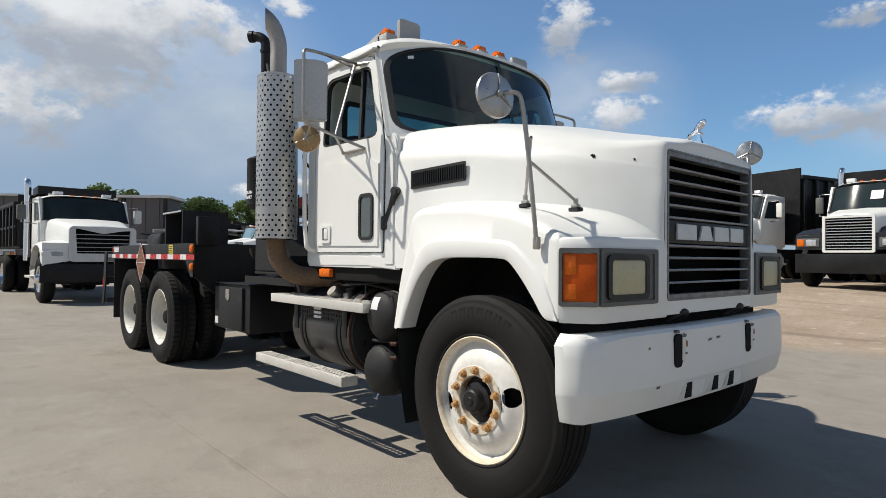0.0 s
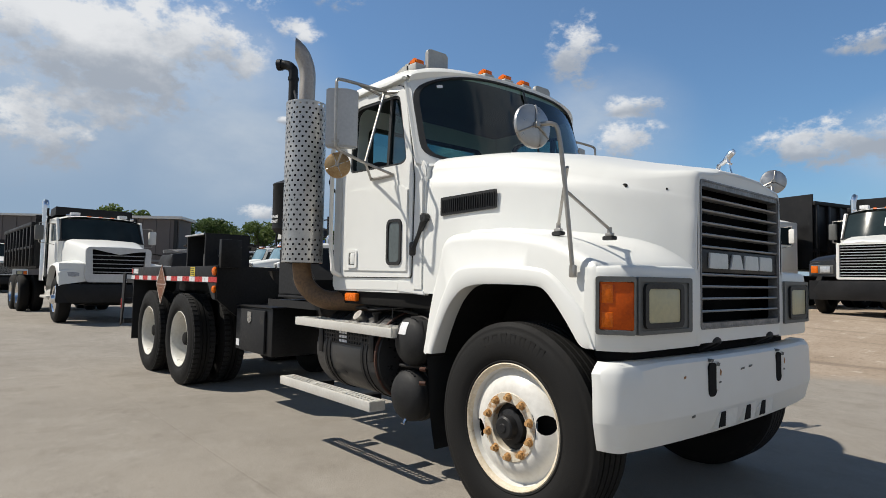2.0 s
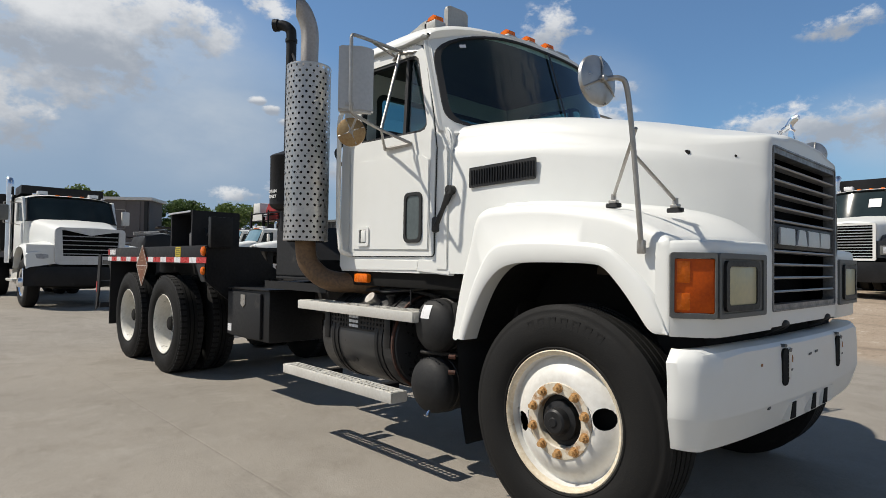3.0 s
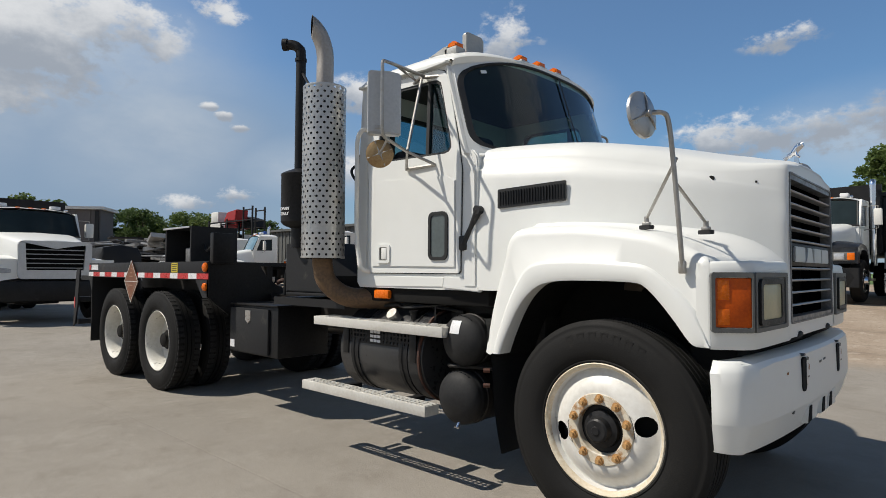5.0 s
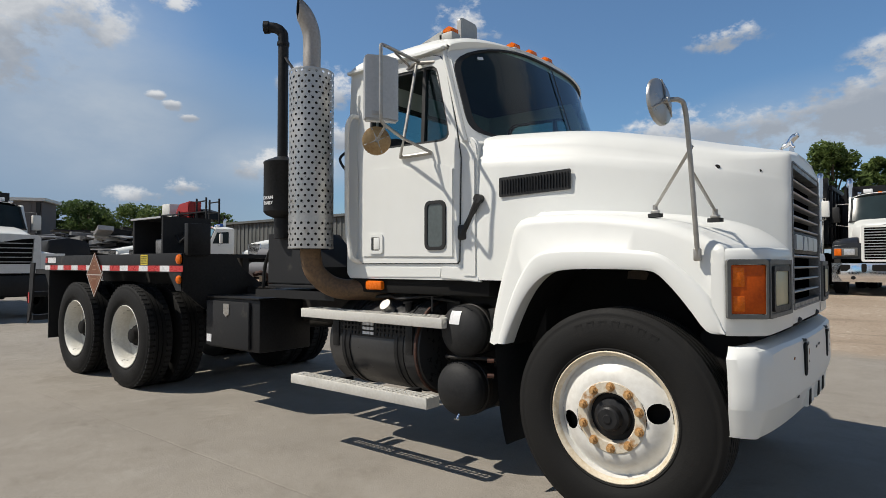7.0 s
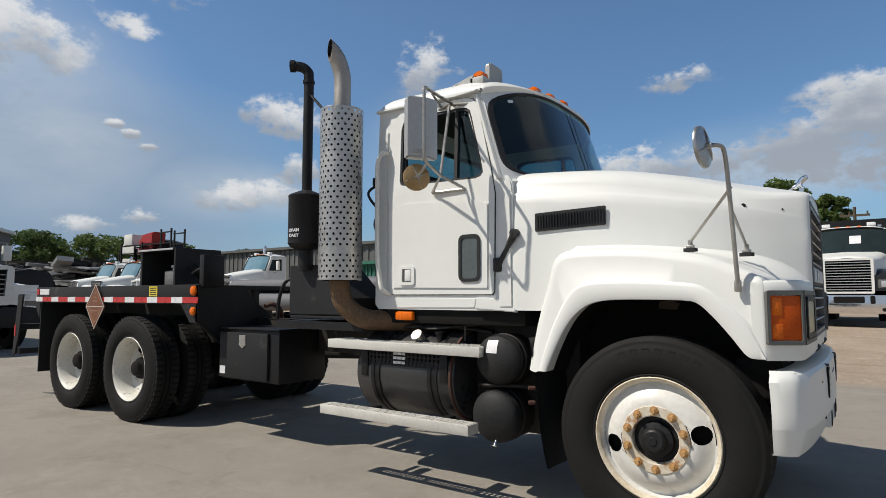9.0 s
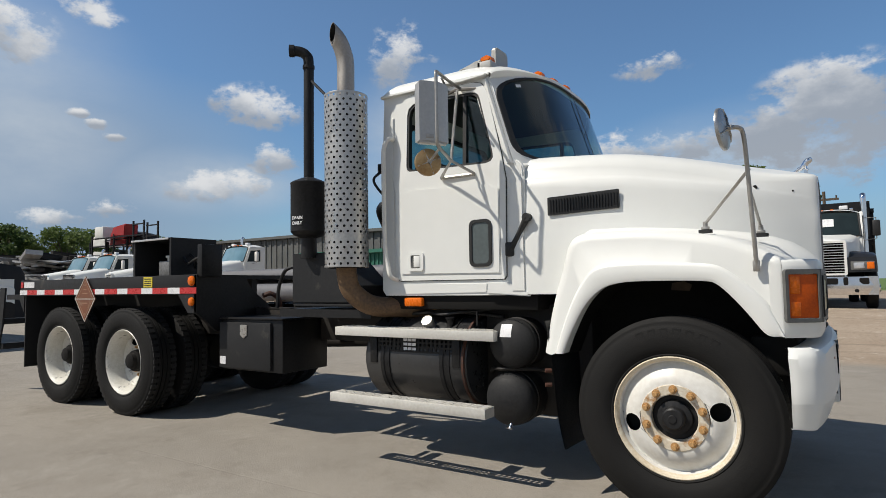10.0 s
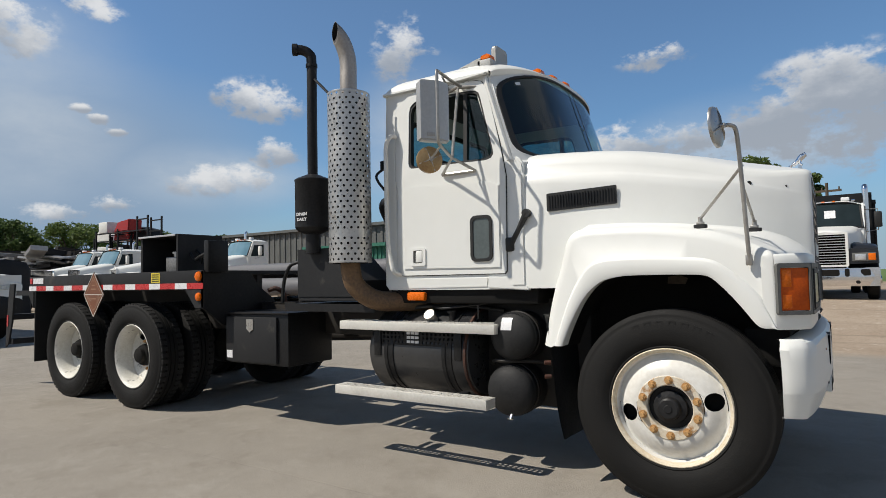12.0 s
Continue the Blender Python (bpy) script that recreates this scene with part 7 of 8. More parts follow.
            loft(bm, [[(-0.085 - 0.03 * f - (0.014 if i in (0, 3) else 0.0), s * (0.76 + 0.38 * f), zc + h * math.sin(math.pi * (0.22 + 0.6 * f))) for f in [k / 8 for k in range(9)]] for i, (zc, h) in enumerate(((1.06, -0.05), (1.06, -0.04), (1.06, 0.05), (1.06, 0.06)))])
            part("lens", bm, FAR_LENS, lp, "clear wrap-round lens")
            continue
        bm = bmesh.new()
        box(bm, -0.10, -0.075, *sorted((s * 0.60, s * 1.09)), 0.98, 1.19, 0.01)
        part("bezel", bm, BEZEL, lp)
        bm = bmesh.new()
        box(bm, -0.08, -0.06, *sorted((s * 0.66, s * 0.88)), 1.01, 1.16, 0.012)
        part("lens", bm, FAR_LENS if fender is DARKFENDER else LENS, lp)
        bm = bmesh.new()
        box(bm, -0.09, -0.062, *sorted((s * 0.93, s * 1.08)), 1.0, 1.17, 0.01)
        part("indicator", bm, AMBER, lp)
    # cab
    x0, x1 = -1.62, -2.75 - (0.7 if sleeper else 0.0)
    bm = bmesh.new()
    for s in (-1, 1):
        y0, y1 = s * 0.93, s * 0.88
        opened(bm, [(x1, 1.05), (x0, 1.05), (x0, 1.92), (x0 - 0.26, 2.55), (x0 - 0.3, 2.60), (x1, 2.60)], [(-2.50, 1.92), (x0 - 0.14, 1.90), (x0 - 0.33, 2.42), (-2.50, 2.46)], y0, y1)
    box(bm, x1, x1 + 0.05, -0.88, 0.88, 1.05, 2.6)
    box(bm, x1, x0, -0.88, 0.88, 1.0, 1.05)
    rows = []
    for u in range(7):
        x = x1 - 0.02 + (x0 - 0.28 - x1 + 0.03) * u / 6
        rows.append([(x + 0.08 * (1 - v * v) * (u / 6) ** 3, v * 0.95, 2.58 + 0.15 * (1 - abs(v) ** 4) - 0.07 * (u / 6) ** 4 - 0.05 * (1 - u / 6) ** 4) for v in [-1 + k / 8 for k in range(17)]])
    loft(bm, rows)
    box(bm, x0 - 0.01, x0 + 0.02, -0.9, 0.9, 1.05, 1.93)
    part("cab", bm, WHITE, t, "white cab shell")
    bm = bmesh.new()
    vs2 = [-1 + k / 8 for k in range(17)]
    loft(bm, [[(x0 + 0.02 + 0.10 * (1 - v * v), v * 0.87, 1.92 + 0.02 * (1 - v * v)) for v in vs2], [(x0 - 0.27 + 0.08 * (1 - v * v), v * 0.83, 2.55 + 0.05 * (1 - v * v)) for v in vs2]])
    part("windscreen", bm, FAR_GLASS if bed else BLUE_GLASS, t, "windscreen, dark tinted on dump trucks, sky reflection painted in on tractors")
    bm = bmesh.new()
    loft(bm, [[(x0 + 0.02 + 0.10 * (1 - v * v) + 0.01, v * 0.93, 1.885 + 0.02 * (1 - v * v)) for v in vs2], [(x0 + 0.02 + 0.10 * (1 - v * v) + 0.012, v * 0.90, 1.93 + 0.02 * (1 - v * v)) for v in vs2]])
    if fender is DARKFENDER:
        sign = bmesh.new()
        loft(sign, [[(x0 - 0.10 - 0.11 * i + 0.112, 0.02 + 0.26 * j, 2.20 + 0.22 * i) for j in range(2)] for i in range(2)])
        part("window_paper", sign, REFWHITE, t, "pale paper behind the windscreen")
    for s in (-1, 1):
        tube(bm, [(x0 + 0.03, s * 0.88, 1.92), (x0 - 0.26, s * 0.84, 2.55)], 0.022, 6)
    part("windscreen_seal", bm, TRIM, t)
    for s in (-1, 1):
        bm = bmesh.new()
        prism(bm, [(-2.50, 1.92), (x0 - 0.14, 1.90), (x0 - 0.33, 2.42), (-2.50, 2.46)], s * 0.90, s * 0.904)
        part("side_window", bm, FAR_GLASS, t)
        bm = bmesh.new()
        box(bm, x0 - 0.48, x0 - 0.36, s * 1.24 - 0.09, s * 1.24 + 0.09, 1.92, 2.35, 0.03)
        part("door_mirror", bm, TRIM if bumper_mat is CHROME else WHITE_WORN if s > 0 else BEZEL, t)
        bm = bmesh.new()
        tube(bm, [(x0 - 0.4, s * 0.9, 2.42), (x0 - 0.42, s * 1.24, 2.42), (x0 - 0.42, s * 1.24, 1.85), (x0 - 0.4, s * 0.92, 1.80)], 0.014, 6)
        part("mirror_arm", bm, POLE, t)
        bm = bmesh.new()
        box(bm, x0 - 1.0, x0 - 0.12, *sorted((s * 0.928, s * 0.94)), 1.15, 1.86, 0.008)
        part("door_panel", bm, WHITE, t)
        bm = bmesh.new()
        cyl(bm, (-2.65, s * 0.7, 0.62), (-1.75, s * 0.7, 0.62), 0.27, n=24)
        part("fuel_tank", bm, CHROME if bumper_mat is CHROME else ALU, t)
        bm = bmesh.new()
        box(bm, -2.6, -1.8, *sorted((s * 0.9, s * 1.08)), 0.5, 0.56, 0.01)
        part("step", bm, ALU, t)
    for y in (-0.7, -0.25, 0.0, 0.25, 0.7):
        bm = bmesh.new()
        box(bm, x0 - 0.37, x0 - 0.28, y - 0.04, y + 0.04, 2.66, 2.71, 0.012)
        part("roof_lamp", bm, AMBER if abs(y) < 0.6 else CHROME, t)
    for y in (-0.62, 0.42):
        bm = bmesh.new()
        box(bm, x0 - 0.55, x0 - 0.4, y, y + 0.2, 2.70, 2.80, 0.015)
        part("roof_box", bm, REFWHITE, t)
    if beacon:
        bm = bmesh.new()
        box(bm, x0 - 0.75, x0 - 0.6, -0.5, 0.5, 2.72, 2.86, 0.03)
        part("light_bar", bm, beacon, t, "blue roof light bar")
    back = -2.9 - (0.7 if sleeper else 0)
    for side in ((-1, 1) if stack_side == 0 else (-stack_side,)):
        bm = bmesh.new()
        tube(bm, smooth_path([(back, side * 1.0, 0.9), (back, side * 1.0, 2.6), (back, side * 1.0, 3.05), (back - 0.08, side * 1.0, 3.18)], 4), 0.075, 14)
        part("exhaust_pipe", bm, CHROME, t, "bright vertical exhaust pipe")
    # chassis and wheels
    bm = bmesh.new()
    for s in (-0.43, 0.43):
        box(bm, -8.0, -0.2, s - 0.04, s + 0.04, 0.72, 1.0)
    box(bm, -1.6, -0.3, -0.4, 0.4, 0.5, 1.2)
    # Low blocks added as dark underbelly, also standing in for shade beneath the truck.
    box(bm, -3.1, -1.2, -0.42, 0.42, 0.34, 0.75, 0.04)
    box(bm, -0.98, -0.74, -0.78, 0.78, 0.40, 0.66, 0.03)
    cyl(bm, (-0.86, -0.9, 0.5), (-0.86, 0.9, 0.5), 0.07)
    part("chassis", bm, FRAME, t)
    for s in (-1, 1):
        simple_wheel(t, -0.86, s * (0.95 if wide else 1.02), 0.513, False, rims)
        for x in (-5.9, -7.2):
            simple_wheel(t, x, s * 1.02, 0.513, True, rims)
    if bed:
        bd = new("dump_body")
        bd.parent = t
        tagged(bd, "black ribbed steel dump body")
        bm = bmesh.new()
        for s in (-1, 1):
            box(bm, -8.3, -3.15, *sorted((s * 1.10, s * 1.16)), 1.25, bed - 0.25)
        box(bm, -3.2, -3.14, -1.16, 1.16, 1.25, bed)
        box(bm, -8.3, -3.2, -1.1, 1.1, 1.2, 1.27)
        box(bm, -8.3, -8.24, -1.16, 1.16, 1.25, bed - 0.25)
        part("bed_shell", bm, BLACK, bd)
        bm = bmesh.new()
        prism(bm, [(-3.2, bed - 0.05), (-2.5, bed), (-2.5, bed + 0.24), (-3.2, bed + 0.2)], -0.85, 0.85)
        if shield:
            part("cab_shield", bm, BLACK, bd)
        else:
            bm.free()
        for s in (-1, 1):
            for k in range(9):
                bm = bmesh.new()
                x = -3.3 - 0.6 * k
                box(bm, x - 0.06, x + 0.06, *sorted((s * 1.158, s * 1.24)), 1.25, bed - 0.3, 0.01)
                part("side_rib", bm, BLACK, bd)
            bm = bmesh.new()
            box(bm, -8.3, -3.15, *sorted((s * 1.158, s * 1.25)), bed - 0.34, bed - 0.22, 0.01)
            part("top_rail", bm, BLACK, bd)
            bm = bmesh.new()
            box(bm, -8.3, -3.15, *sorted((s * 1.158, s * 1.22)), 1.72, 1.80, 0.01)
            part("side_rail", bm, BLACK, bd)
    if low != 1.0:
        for ob in t.children_recursive:
            if ob.type == "MESH" and ob.name.split(".")[0] not in ("tyre", "rim"):
                for v in ob.data.vertices:
                    if v.co.z > 1.62:
                        v.co.z = 1.62 + (v.co.z - 1.62) * low
    return t


FAR_LENS = material("clear_lamp_lens", (0.62, 0.64, 0.66), 0.12, metal=0.3, dark=(0.40, 0.41, 0.43), scale=9, fine=40)
FAR_GLASS = material("dark_tinted_glass", (0.024, 0.036, 0.040), 0.05, dark=(0.016, 0.023, 0.026), scale=0.6, fine=3, spec=0.12, rough_var=0.02)
# Pale blue base colour paints the sky's reflection into the tractors' windscreens.
BLUE_GLASS = material("sky_reflection_blue_glass", (0.16, 0.27, 0.33), 0.1, dark=(0.10, 0.19, 0.24), scale=0.5, fine=2, spec=0.7, rough_var=0.02)
DARKFENDER = material("dark_fender_paint", (0.014, 0.015, 0.018), 0.4, scale=2, fine=20, coat=0.3)


def stand(x, y, turn):
    return pose(x, y, ground_height(x, y), 0, 0, turn)


work_truck("dump_truck", "white dump truck with grey grille surround and black ribbed body", stand(-12.65, -0.17, 2), nose=0.60, wide=True, low=0.80, bumper_mat=BLACK, bed=2.75, surround=BADGE, stack_side=1, rims="chrome")
work_truck("dump_truck", "small white dump truck with black grille, parked at the far end", stand(-37.0, -0.6, 2), bed=2.7, group="dump trucks")
work_truck("dump_truck", "all-white dump truck with black body, parked on the gravel", stand(-6.3, 14.3, -104), shield=False, bed=3.5, surround=WHITE, group="dump trucks in the row")
work_truck("dump_truck", "white dump truck with dark fenders and black bumper", stand(-2.1, 12.9, -92), nose=0.53, grille_z=(0.90, 1.66), shield=False, stack_side=0, fender=DARKFENDER, bed=3.1, group="dump trucks in the row", rims="chrome")
work_truck("dump_truck", "white dump truck with dark fenders and chrome bumper", stand(0.58, 13.6, -91), nose=0.53, grille_z=(0.90, 1.67), fender=DARKFENDER, bumper_mat=CHROME, bed=3.0, shield=False, stack_side=0, rims="chrome", group="dump trucks in the row")
tractors = "white tractors in the row"
work_truck("tractor_unit", "white tractor unit without trailer, parked on the gravel", stand(-22.6, 11.9, -92), bed=0, group=tractors, surround=CHROME)
work_truck("tractor_unit", "white tractor unit with a blue roof light bar", stand(-25.6, 9.4, -104), bed=0, group=tractors, beacon=BLUE)
work_truck("tractor_unit", "white long-nosed tractor unit with bright grille", stand(-30.2, 9.9, -90), bed=0, group=tractors, surround=CHROME, sleeper=True)
work_truck("tractor_unit", "white sleeper-cab tractor unit parked in the row", stand(-33.7, 10.3, -90), bed=0, group=tractors, surround=CHROME, sleeper=True)


# ---- a pale estate car by the fence ----
def estate_car(at):
    c = thing("car", "white estate car with dark windows, parked behind the trucks", "car", at=at)
    bm = bmesh.new()
    prof = [(0, 0.35), (0.03, 0.65), (0.2, 0.82), (1.1, 0.95), (4.5, 1.0), (4.6, 0.7), (4.55, 0.35)]
    rows = [[(x, y * (1 if 0.1 < x < 4.5 else 0.95), z) for x, z in prof] for y in (-0.9, -0.86, 0.86, 0.9)]
    loft(bm, rows)
    for row in (rows[0], rows[-1]):
        bm.faces.new([bm.verts.new(p) for p in row])
    part("body", bm, WHITE, c)
    bm = bmesh.new()
    prism(bm, [(1.0, 0.95), (1.75, 1.42), (4.1, 1.46), (4.5, 1.0)], -0.78, 0.78, "y", 0.03)
    part("glasshouse", bm, FAR_GLASS, c)
    bm = bmesh.new()
    prism(bm, [(1.72, 1.42), (4.1, 1.46), (4.05, 1.5), (1.8, 1.47)], -0.76, 0.76, "y", 0.01)
    part("roof", bm, WHITE, c)
    for x in (0.85, 3.7):
        for s in (-1, 1):
            bm = bmesh.new()
            cyl(bm, (x, s * 0.72, 0.33), (x, s * 0.92, 0.33), 0.33, n=24)
            part("wheel", bm, RUBBER, c)


estate_car(stand(-28.5, 6.8, 40))


# ---- buildings ----
def warehouse(name, label, x0, x1, y0, y1, h, mat, pitch=0.6, ribs=0.0, face="x", eave=WHITE_WORN, z=0.0, slope=0.0):
    w = thing(name, label, "building", at=pose(0, 0, z))
    bm = bmesh.new()
    box(bm, x0, x1, y0, y1, -0.3, h)
    part("wall", bm, mat, w)
    bm = bmesh.new()
    if face == "x":
        prism(bm, [(y0 - 0.3, h), (y1 + 0.3, h - slope), (y1 + 0.3, h - slope + 0.25), ((y0 + y1) / 2, h + pitch), (y0 - 0.3, h + 0.25)], x0 - 0.3, x1 + 0.3, "x")
    else:
        prism(bm, [(x0 - 0.3, h), (x1 + 0.3, h), (x1 + 0.3, h + 0.2), (x0 - 0.3, h + 0.2)], y0 - 0.3, y1 + 0.3, "y")
    part("roof", bm, eave, w)
    if ribs:
        bm = bmesh.new()
        n = int((x1 - x0) / ribs) if face == "y" else int((y1 - y0) / ribs)
        for k in range(n):
            if face == "y":
                a = x0 + ribs * k
                box(bm, a, a + ribs * 0.35, y0 - 0.06, y0, 0, h - 0.05)
            else:
                a = y0 + ribs * k
                box(bm, x1, x1 + 0.06, a, a + ribs * 0.35, 0, h - 0.05)
        tagged(part("wall_ribs", bm, mat, w), kind="stuff")
    return w


wh = warehouse("warehouse", "long brown-grey metal warehouse with white roof edge", -3, 0, -60, 0, 6.3, BROWNGREY, 0.1, 1.2, "x")
wh.matrix_basis = pose(-54, 13.2, 0, 0, 0, -36.5)
for y in (-34, -22, -10):
    bm = bmesh.new()
    box(bm, 0.0, 0.1, y, y + 4.2, 0, 4.6)
    part("roller_door", bm, WALLGREY, wh, "grey closed roller door")
for y in (-40, -28, -16, -4, -0.4):
    bm = bmesh.new()
    box(bm, 0.0, 0.15, y, y + 0.3, 0, 6.2)
    part("downpipe", bm, TRIM, wh)
warehouse("shed", "grey corrugated metal shed with flat roof", -50, -12, 27.0, 37.0, 4.9, SHEDGREY, 0.2, 0.6, "y", eave=SHEDGREY)
warehouse("container", "green shipping container behind the trucks", -26.5, -20.5, 22.0, 24.5, 3.1, GREEN, 0.1, 0.3, "y", eave=GREEN)
hs2 = warehouse("house", "low brick house with pale roof across the grass", 7.5, 17, 60, 68, 3.4, BROWNGREY, 0.6, 0, "y", z=0.5)


# ---- racks with scrapped cab parts ----
def scrap_rack(x0, y0, n, label):
    r = thing("scrap_rack", label, "rack")
    z = ground_height(x0, y0)
    rnd = random.Random(7 + int(x0))
    for k in range(n + 1):
        for dy in (0, 1.2):
            bm = bmesh.new()
            box(bm, x0 + 2.6 * k - 0.05, x0 + 2.6 * k + 0.05, y0 + dy - 0.05, y0 + dy + 0.05, z, z + 4.3)
            part("upright", bm, GREYBLACK, r)
    for lev in (1.2, 2.6, 4.0):
        for dy in (0, 1.2):
            bm = bmesh.new()
            box(bm, x0, x0 + 2.6 * n, y0 + dy - 0.04, y0 + dy + 0.04, z + lev - 0.07, z + lev)
            part("beam", bm, GREYBLACK, r)
        for k in range(n):
            bm = bmesh.new()
            xa = x0 + 2.6 * k + 0.2
            h = rnd.uniform(0.7, 1.1)
            prism(bm, [(xa, z + lev), (xa + 2.1, z + lev), (xa + rnd.uniform(1.7, 2.1), z + lev + h * rnd.uniform(0.6, 1)), (xa + rnd.uniform(0.1, 0.5), z + lev + h)], y0 + 0.02, y0 + 1.15, "y", 0.05)
            part("scrap_part", bm, rnd.choice((GREYBLACK, FRAME, WHITE_WORN, REDPAINT, FRAME)), r)


scrap_rack(-47.5, 19.5, 3, "steel rack stacked with scrapped truck cab parts")
rk = thing("scrap_rack", "tall rack carrying a red fairing and a white air-conditioning cabinet", "rack")
for x in (-45.0, -42.0, -39.5, -38.2):
    for y in (18.4, 19.4):
        bm = bmesh.new()
        box(bm, x - 0.05, x + 0.05, y - 0.05, y + 0.05, 0.4, 5.95 if x > -40 else 5.2)
        part("upright", bm, GREYBLACK, rk)
for z in (3.2, 5.0, 5.75):
    x_start = -45.0 if z < 5.5 else -39.6
    for y in (18.4, 19.4):
        bm = bmesh.new()
        box(bm, x_start, -38.2, y - 0.04, y + 0.04, z - 0.08, z)
        part("beam", bm, GREYBLACK, rk)
bm = bmesh.new()
prism(bm, [(-42.6, 5.02), (-40.7, 5.02), (-40.6, 5.85), (-42.1, 5.7)], 18.4, 19.4, "y", 0.06)
part("red_fairing", bm, REDPAINT, rk, "faded red roof fairing")
bm = bmesh.new()
box(bm, -44.7, -43.5, 18.4, 19.3, 5.02, 5.85, 0.06)
part("white_cabinet", bm, WHITE_WORN, rk, "white louvred cabinet")


def junk_pile(x0, x1, y0, y1, low, h, n, seed, mat, label):
    """A heap of dark scrap: many bent bits nobody could count."""
    rnd = random.Random(seed)
    bm = bmesh.new()
    for _ in range(n):
        x, y = rnd.uniform(x0, x1), rnd.uniform(y0, y1)
        z = rnd.uniform(low, h)
        m = pose(x, y, z, rnd.uniform(-8, 8), rnd.uniform(-7, 7), rnd.choice((0, 90)) + rnd.gauss(0, 12))
        made = bmesh.ops.create_cube(bm, size=1.0)["verts"]
        sx, sy, sz = rnd.uniform(0.8, 4.2), rnd.uniform(0.12, 0.9), rnd.uniform(0.06, 0.30)
        for v in made:
            v.co = m @ Vector((v.co.x * sx, v.co.y * sy, v.co.z * sz))
    ob = part("scrap_heap", bm, mat)
    tagged(ob, label, "scrap", kind="stuff")


junk_pile(-62, -38, 12.5, 17.5, 0.1, 3.5, 420, 3, FRAME, "dark heap of scrapped frames and axles on the ground")
junk_pile(-62, -39, 12.2, 15.0, 0.8, 3.5, 110, 5, GRILLE_BAR, "pale bent metal sheets and rails lying among the scrap")

# equipment under a dark tarpaulin
bm = bmesh.new()
z = ground_height(-24.4, 4.7)
rnd = random.Random(11)
rows = []
for k, x in enumerate((-25.3, -25.22, -24.9, -24.4, -23.9, -23.6, -23.52)):
    f = 0.93 if k in (0, 6) else 1.0
    rows.append([(x, 4.7 + y * f + rnd.uniform(-0.02, 0.02), z + h * f + rnd.uniform(-0.03, 0.03)) for y, h in ((-0.82, 0.0), (-0.78, 0.9), (-0.74, 1.9), (-0.62, 2.2), (0.0, 2.32), (0.62, 2.2), (0.74, 1.9), (0.78, 0.9), (0.82, 0.0))])
loft(bm, rows, caps=True)
for v in bm.verts:
    v.co.z = z + (v.co.z - z) * 0.88
tagged(part("covered_equipment", bm, GREYBLACK), "equipment under a dark grey tarpaulin in the yard", "tarpaulin")

# silver pipes lying behind the tractor
for k, (y, z, r) in enumerate(((8.6, 0.95, 0.28), (9.3, 0.95, 0.28), (8.95, 1.42, 0.26))):
    bm = bmesh.new()
    cyl(bm, (-17.5, y, z + ground_height(-14, y) - 0.1), (-9.5, y, z + ground_height(-14, y) - 0.1), r, n=24)
    tagged(part("steel_pipe", bm, DULLPIPE), "long dull silver pipe stacked on timber bearers", "pipe", "stacked pipes")
for x in (-16.5, -13.5, -10.5):
    bm = bmesh.new()
    z = ground_height(x, 9)
    box(bm, x - 0.1, x + 0.1, 8.2, 9.7, z - 0.05, z + 0.58)
    tagged(part("bearer", bm, BARK), "dark timber bearer under the pipes", "timber", "pipe bearers")


# ---- trees ----
def leaf_mass(bm, c, r, n, rnd, size):
    for _ in range(n):
        d = Vector((rnd.gauss(0, 1), rnd.gauss(0, 1), rnd.gauss(0, 1))).normalized() * (rnd.random() ** 0.4)
        p = Vector(c) + Vector((d.x * r, d.y * r, d.z * r * 0.75))
        a = Vector((rnd.gauss(0, 1), rnd.gauss(0, 1), rnd.gauss(0, 0.6))).normalized()
        b = a.cross(Vector((rnd.gauss(0, 1), rnd.gauss(0, 1), rnd.gauss(0, 1)))).normalized()
        s = size * rnd.uniform(0.6, 1.4)
        q = [p - a * s, p + b * s * 0.5, p + a * s, p - b * s * 0.5]
        bm.faces.new([bm.verts.new(v) for v in q])


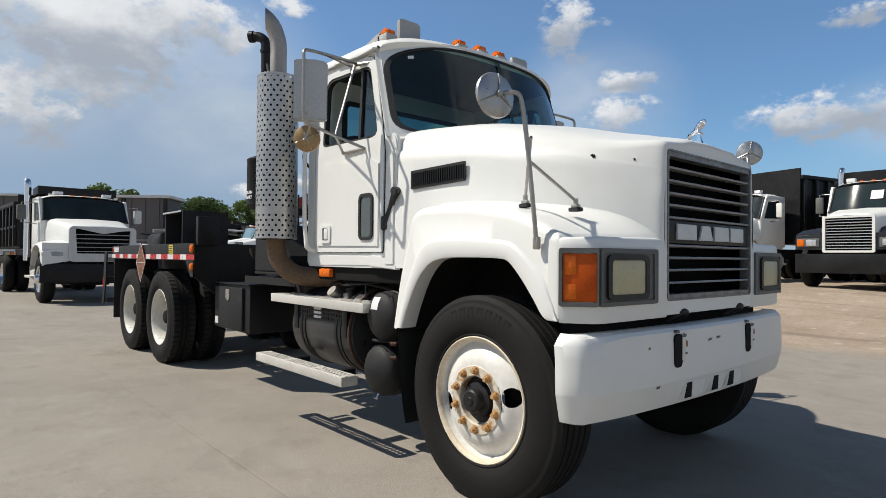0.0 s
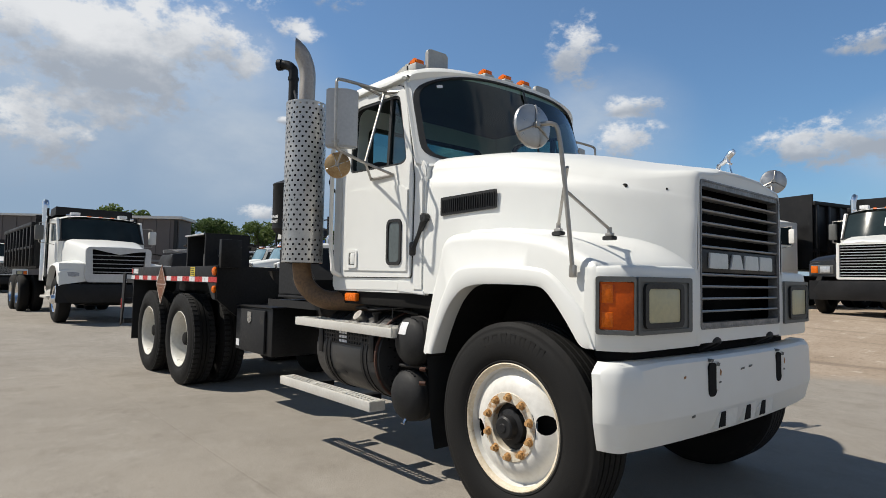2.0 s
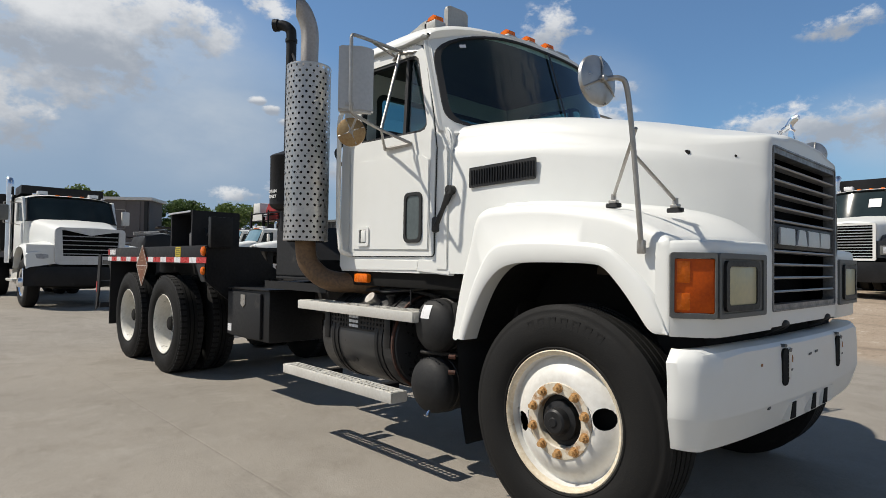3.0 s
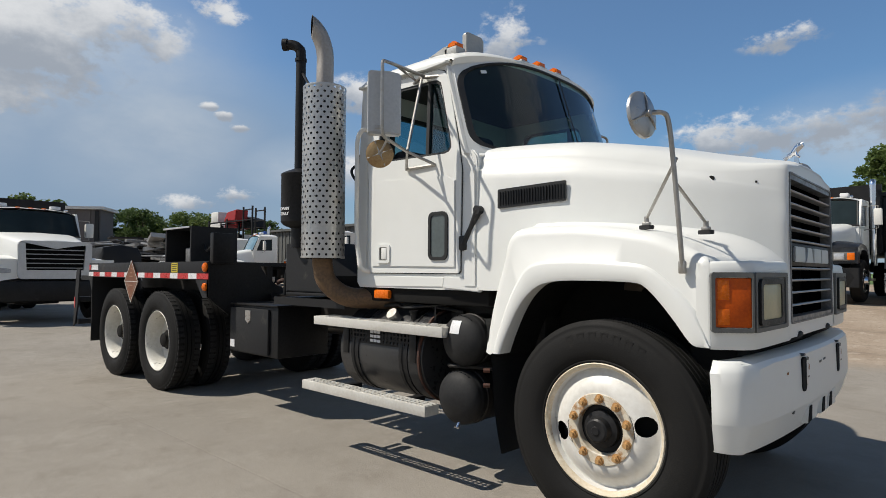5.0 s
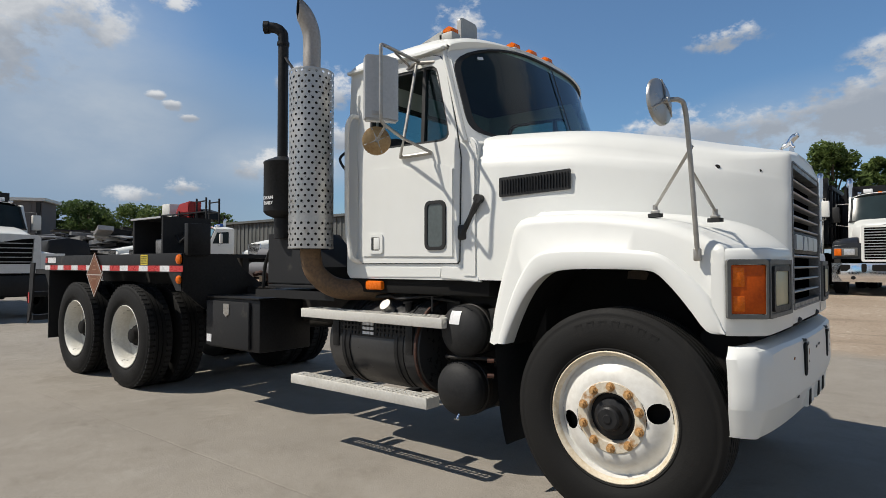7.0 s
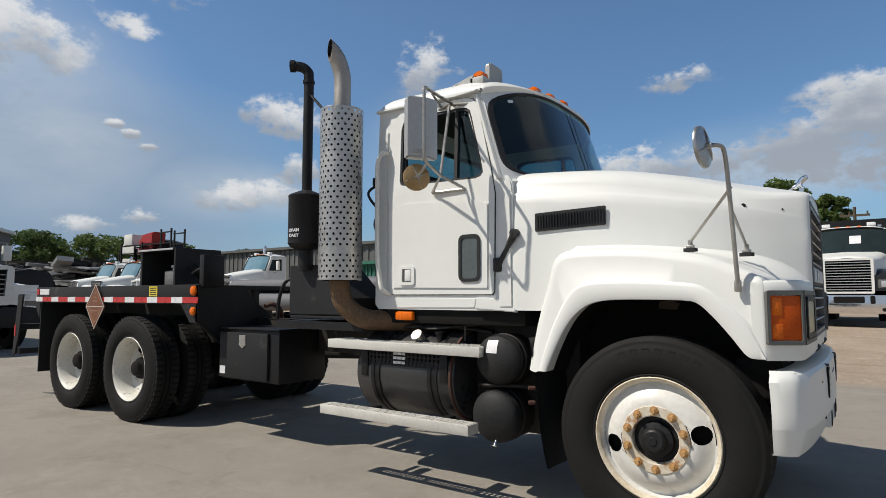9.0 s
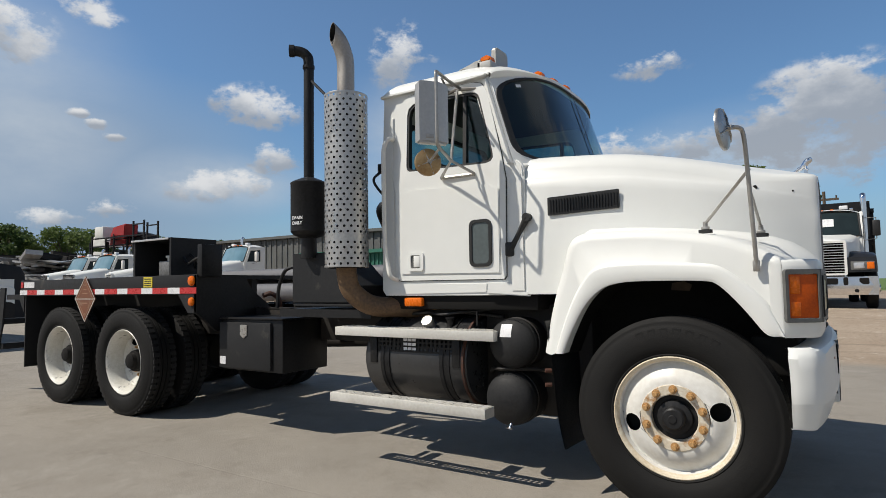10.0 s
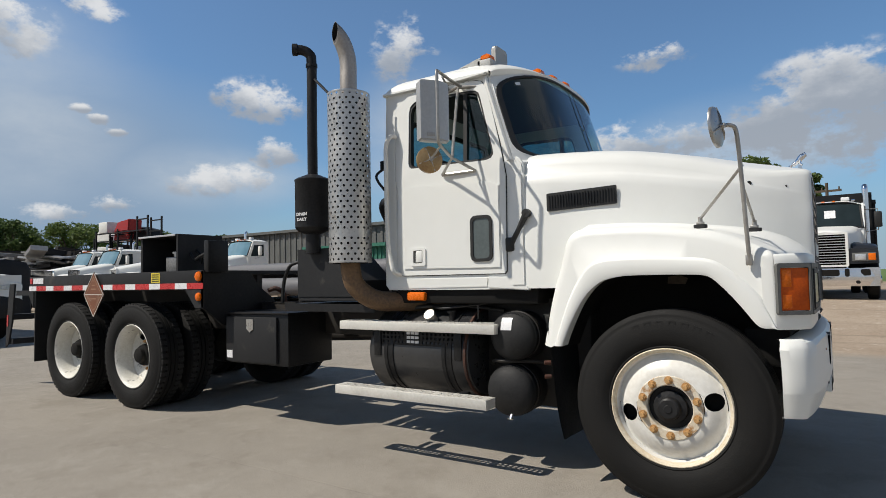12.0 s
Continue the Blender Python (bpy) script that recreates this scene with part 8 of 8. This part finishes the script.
def tree(x, y, h, spread, seed, mat, label, clumps=34, leaves=230, size=0.17, pine=False):
    rnd = random.Random(seed)
    z = ground_height(x, y)
    t = thing("tree", label, "tree", "trees behind the yard", pose(x, y, z))
    bm = bmesh.new()
    tube(bm, smooth_path([(0, 0, -0.2), (0.1, 0.05, h * 0.3), (rnd.uniform(-0.3, 0.3), rnd.uniform(-0.3, 0.3), h * 0.75)], 4), [0.03 * h, 0.028 * h, 0.025 * h, 0.022 * h, 0.02 * h, 0.016 * h, 0.012 * h, 0.008 * h, 0.005 * h], 9)
    tips = []
    for k in range(clumps):
        a = rnd.uniform(0, math.tau)
        f = rnd.uniform(0.28, 1.0)
        if pine:
            rad = spread * (1.05 - f) * rnd.uniform(0.5, 1.1) + 0.3
            tip = Vector((math.cos(a) * rad, math.sin(a) * rad, h * f))
        else:
            rad = spread * math.sqrt(max(0.05, 1 - ((f - 0.58) / 0.46) ** 2)) * rnd.uniform(0.35, 1.0)
            tip = Vector((math.cos(a) * rad, math.sin(a) * rad, h * f))
        tips.append(tip)
        if k % 2 == 0:
            base = Vector((0.05, 0.02, h * min(0.65, f * 0.6)))
            tube(bm, [base, base.lerp(tip, 0.5) + Vector((0, 0, 0.15)), tip], [0.010 * h, 0.006 * h, 0.002 * h], 6)
    part("trunk", bm, BARK, t)
    bm = bmesh.new()
    for tip in tips:
        leaf_mass(bm, tip, spread * rnd.uniform(0.2, 0.38), leaves, rnd, size)
    me = bpy.data.meshes.new("crown")
    bm.to_mesh(me)
    bm.free()
    me.materials.append(mat)
    cr = new("crown", me)
    cr.parent = t


TREES = [(-64, 10.8, 9.0, 3.2), (-70, 17.5, 8.2, 3.0), (-68, 21.5, 8.6, 3.4), (-66, 26, 8.4, 3.6), (-72, 31, 8.8, 3.4), (-64, 34, 8.0, 3.2), (-75, 25, 8.5, 3.2), (-60, 40, 7.5, 3.0), (-52, 44, 7.0, 2.8),
         (-73, 5.5, 7.5, 2.2), (-78, 12, 8.0, 3.0)]
for i, (x, y, h, sp) in enumerate(TREES):
    tree(x, y, h * 0.8, sp, 20 + i, LEAF2 if i % 3 else LEAF, "dark green broad-leaved tree behind the yard")
for i, (x, y, h, sp) in enumerate([(-5.7, 46, 7.0, 1.7), (-3.6, 46, 9.0, 2.3), (-0.9, 47, 7.9, 1.5)]):
    tree(x, y, h, sp, 60 + i, LEAF, "tall shaggy green tree behind the parked trucks", clumps=64, leaves=200, size=0.16)
bm = bmesh.new()
cyl(bm, (0.7, 30, 0.4), (0.7, 30, 5.45), 0.09, 0.07, n=10)
box(bm, 0.1, 1.3, 29.95, 30.05, 5.0, 5.1)
for x in (0.2, 0.5, 1.2):
    cyl(bm, (x, 30, 5.1), (x, 30, 5.24), 0.04, 0.03, n=8)
tagged(part("utility_pole", bm, BARK), "weathered wooden utility pole with a cross arm", "pole")
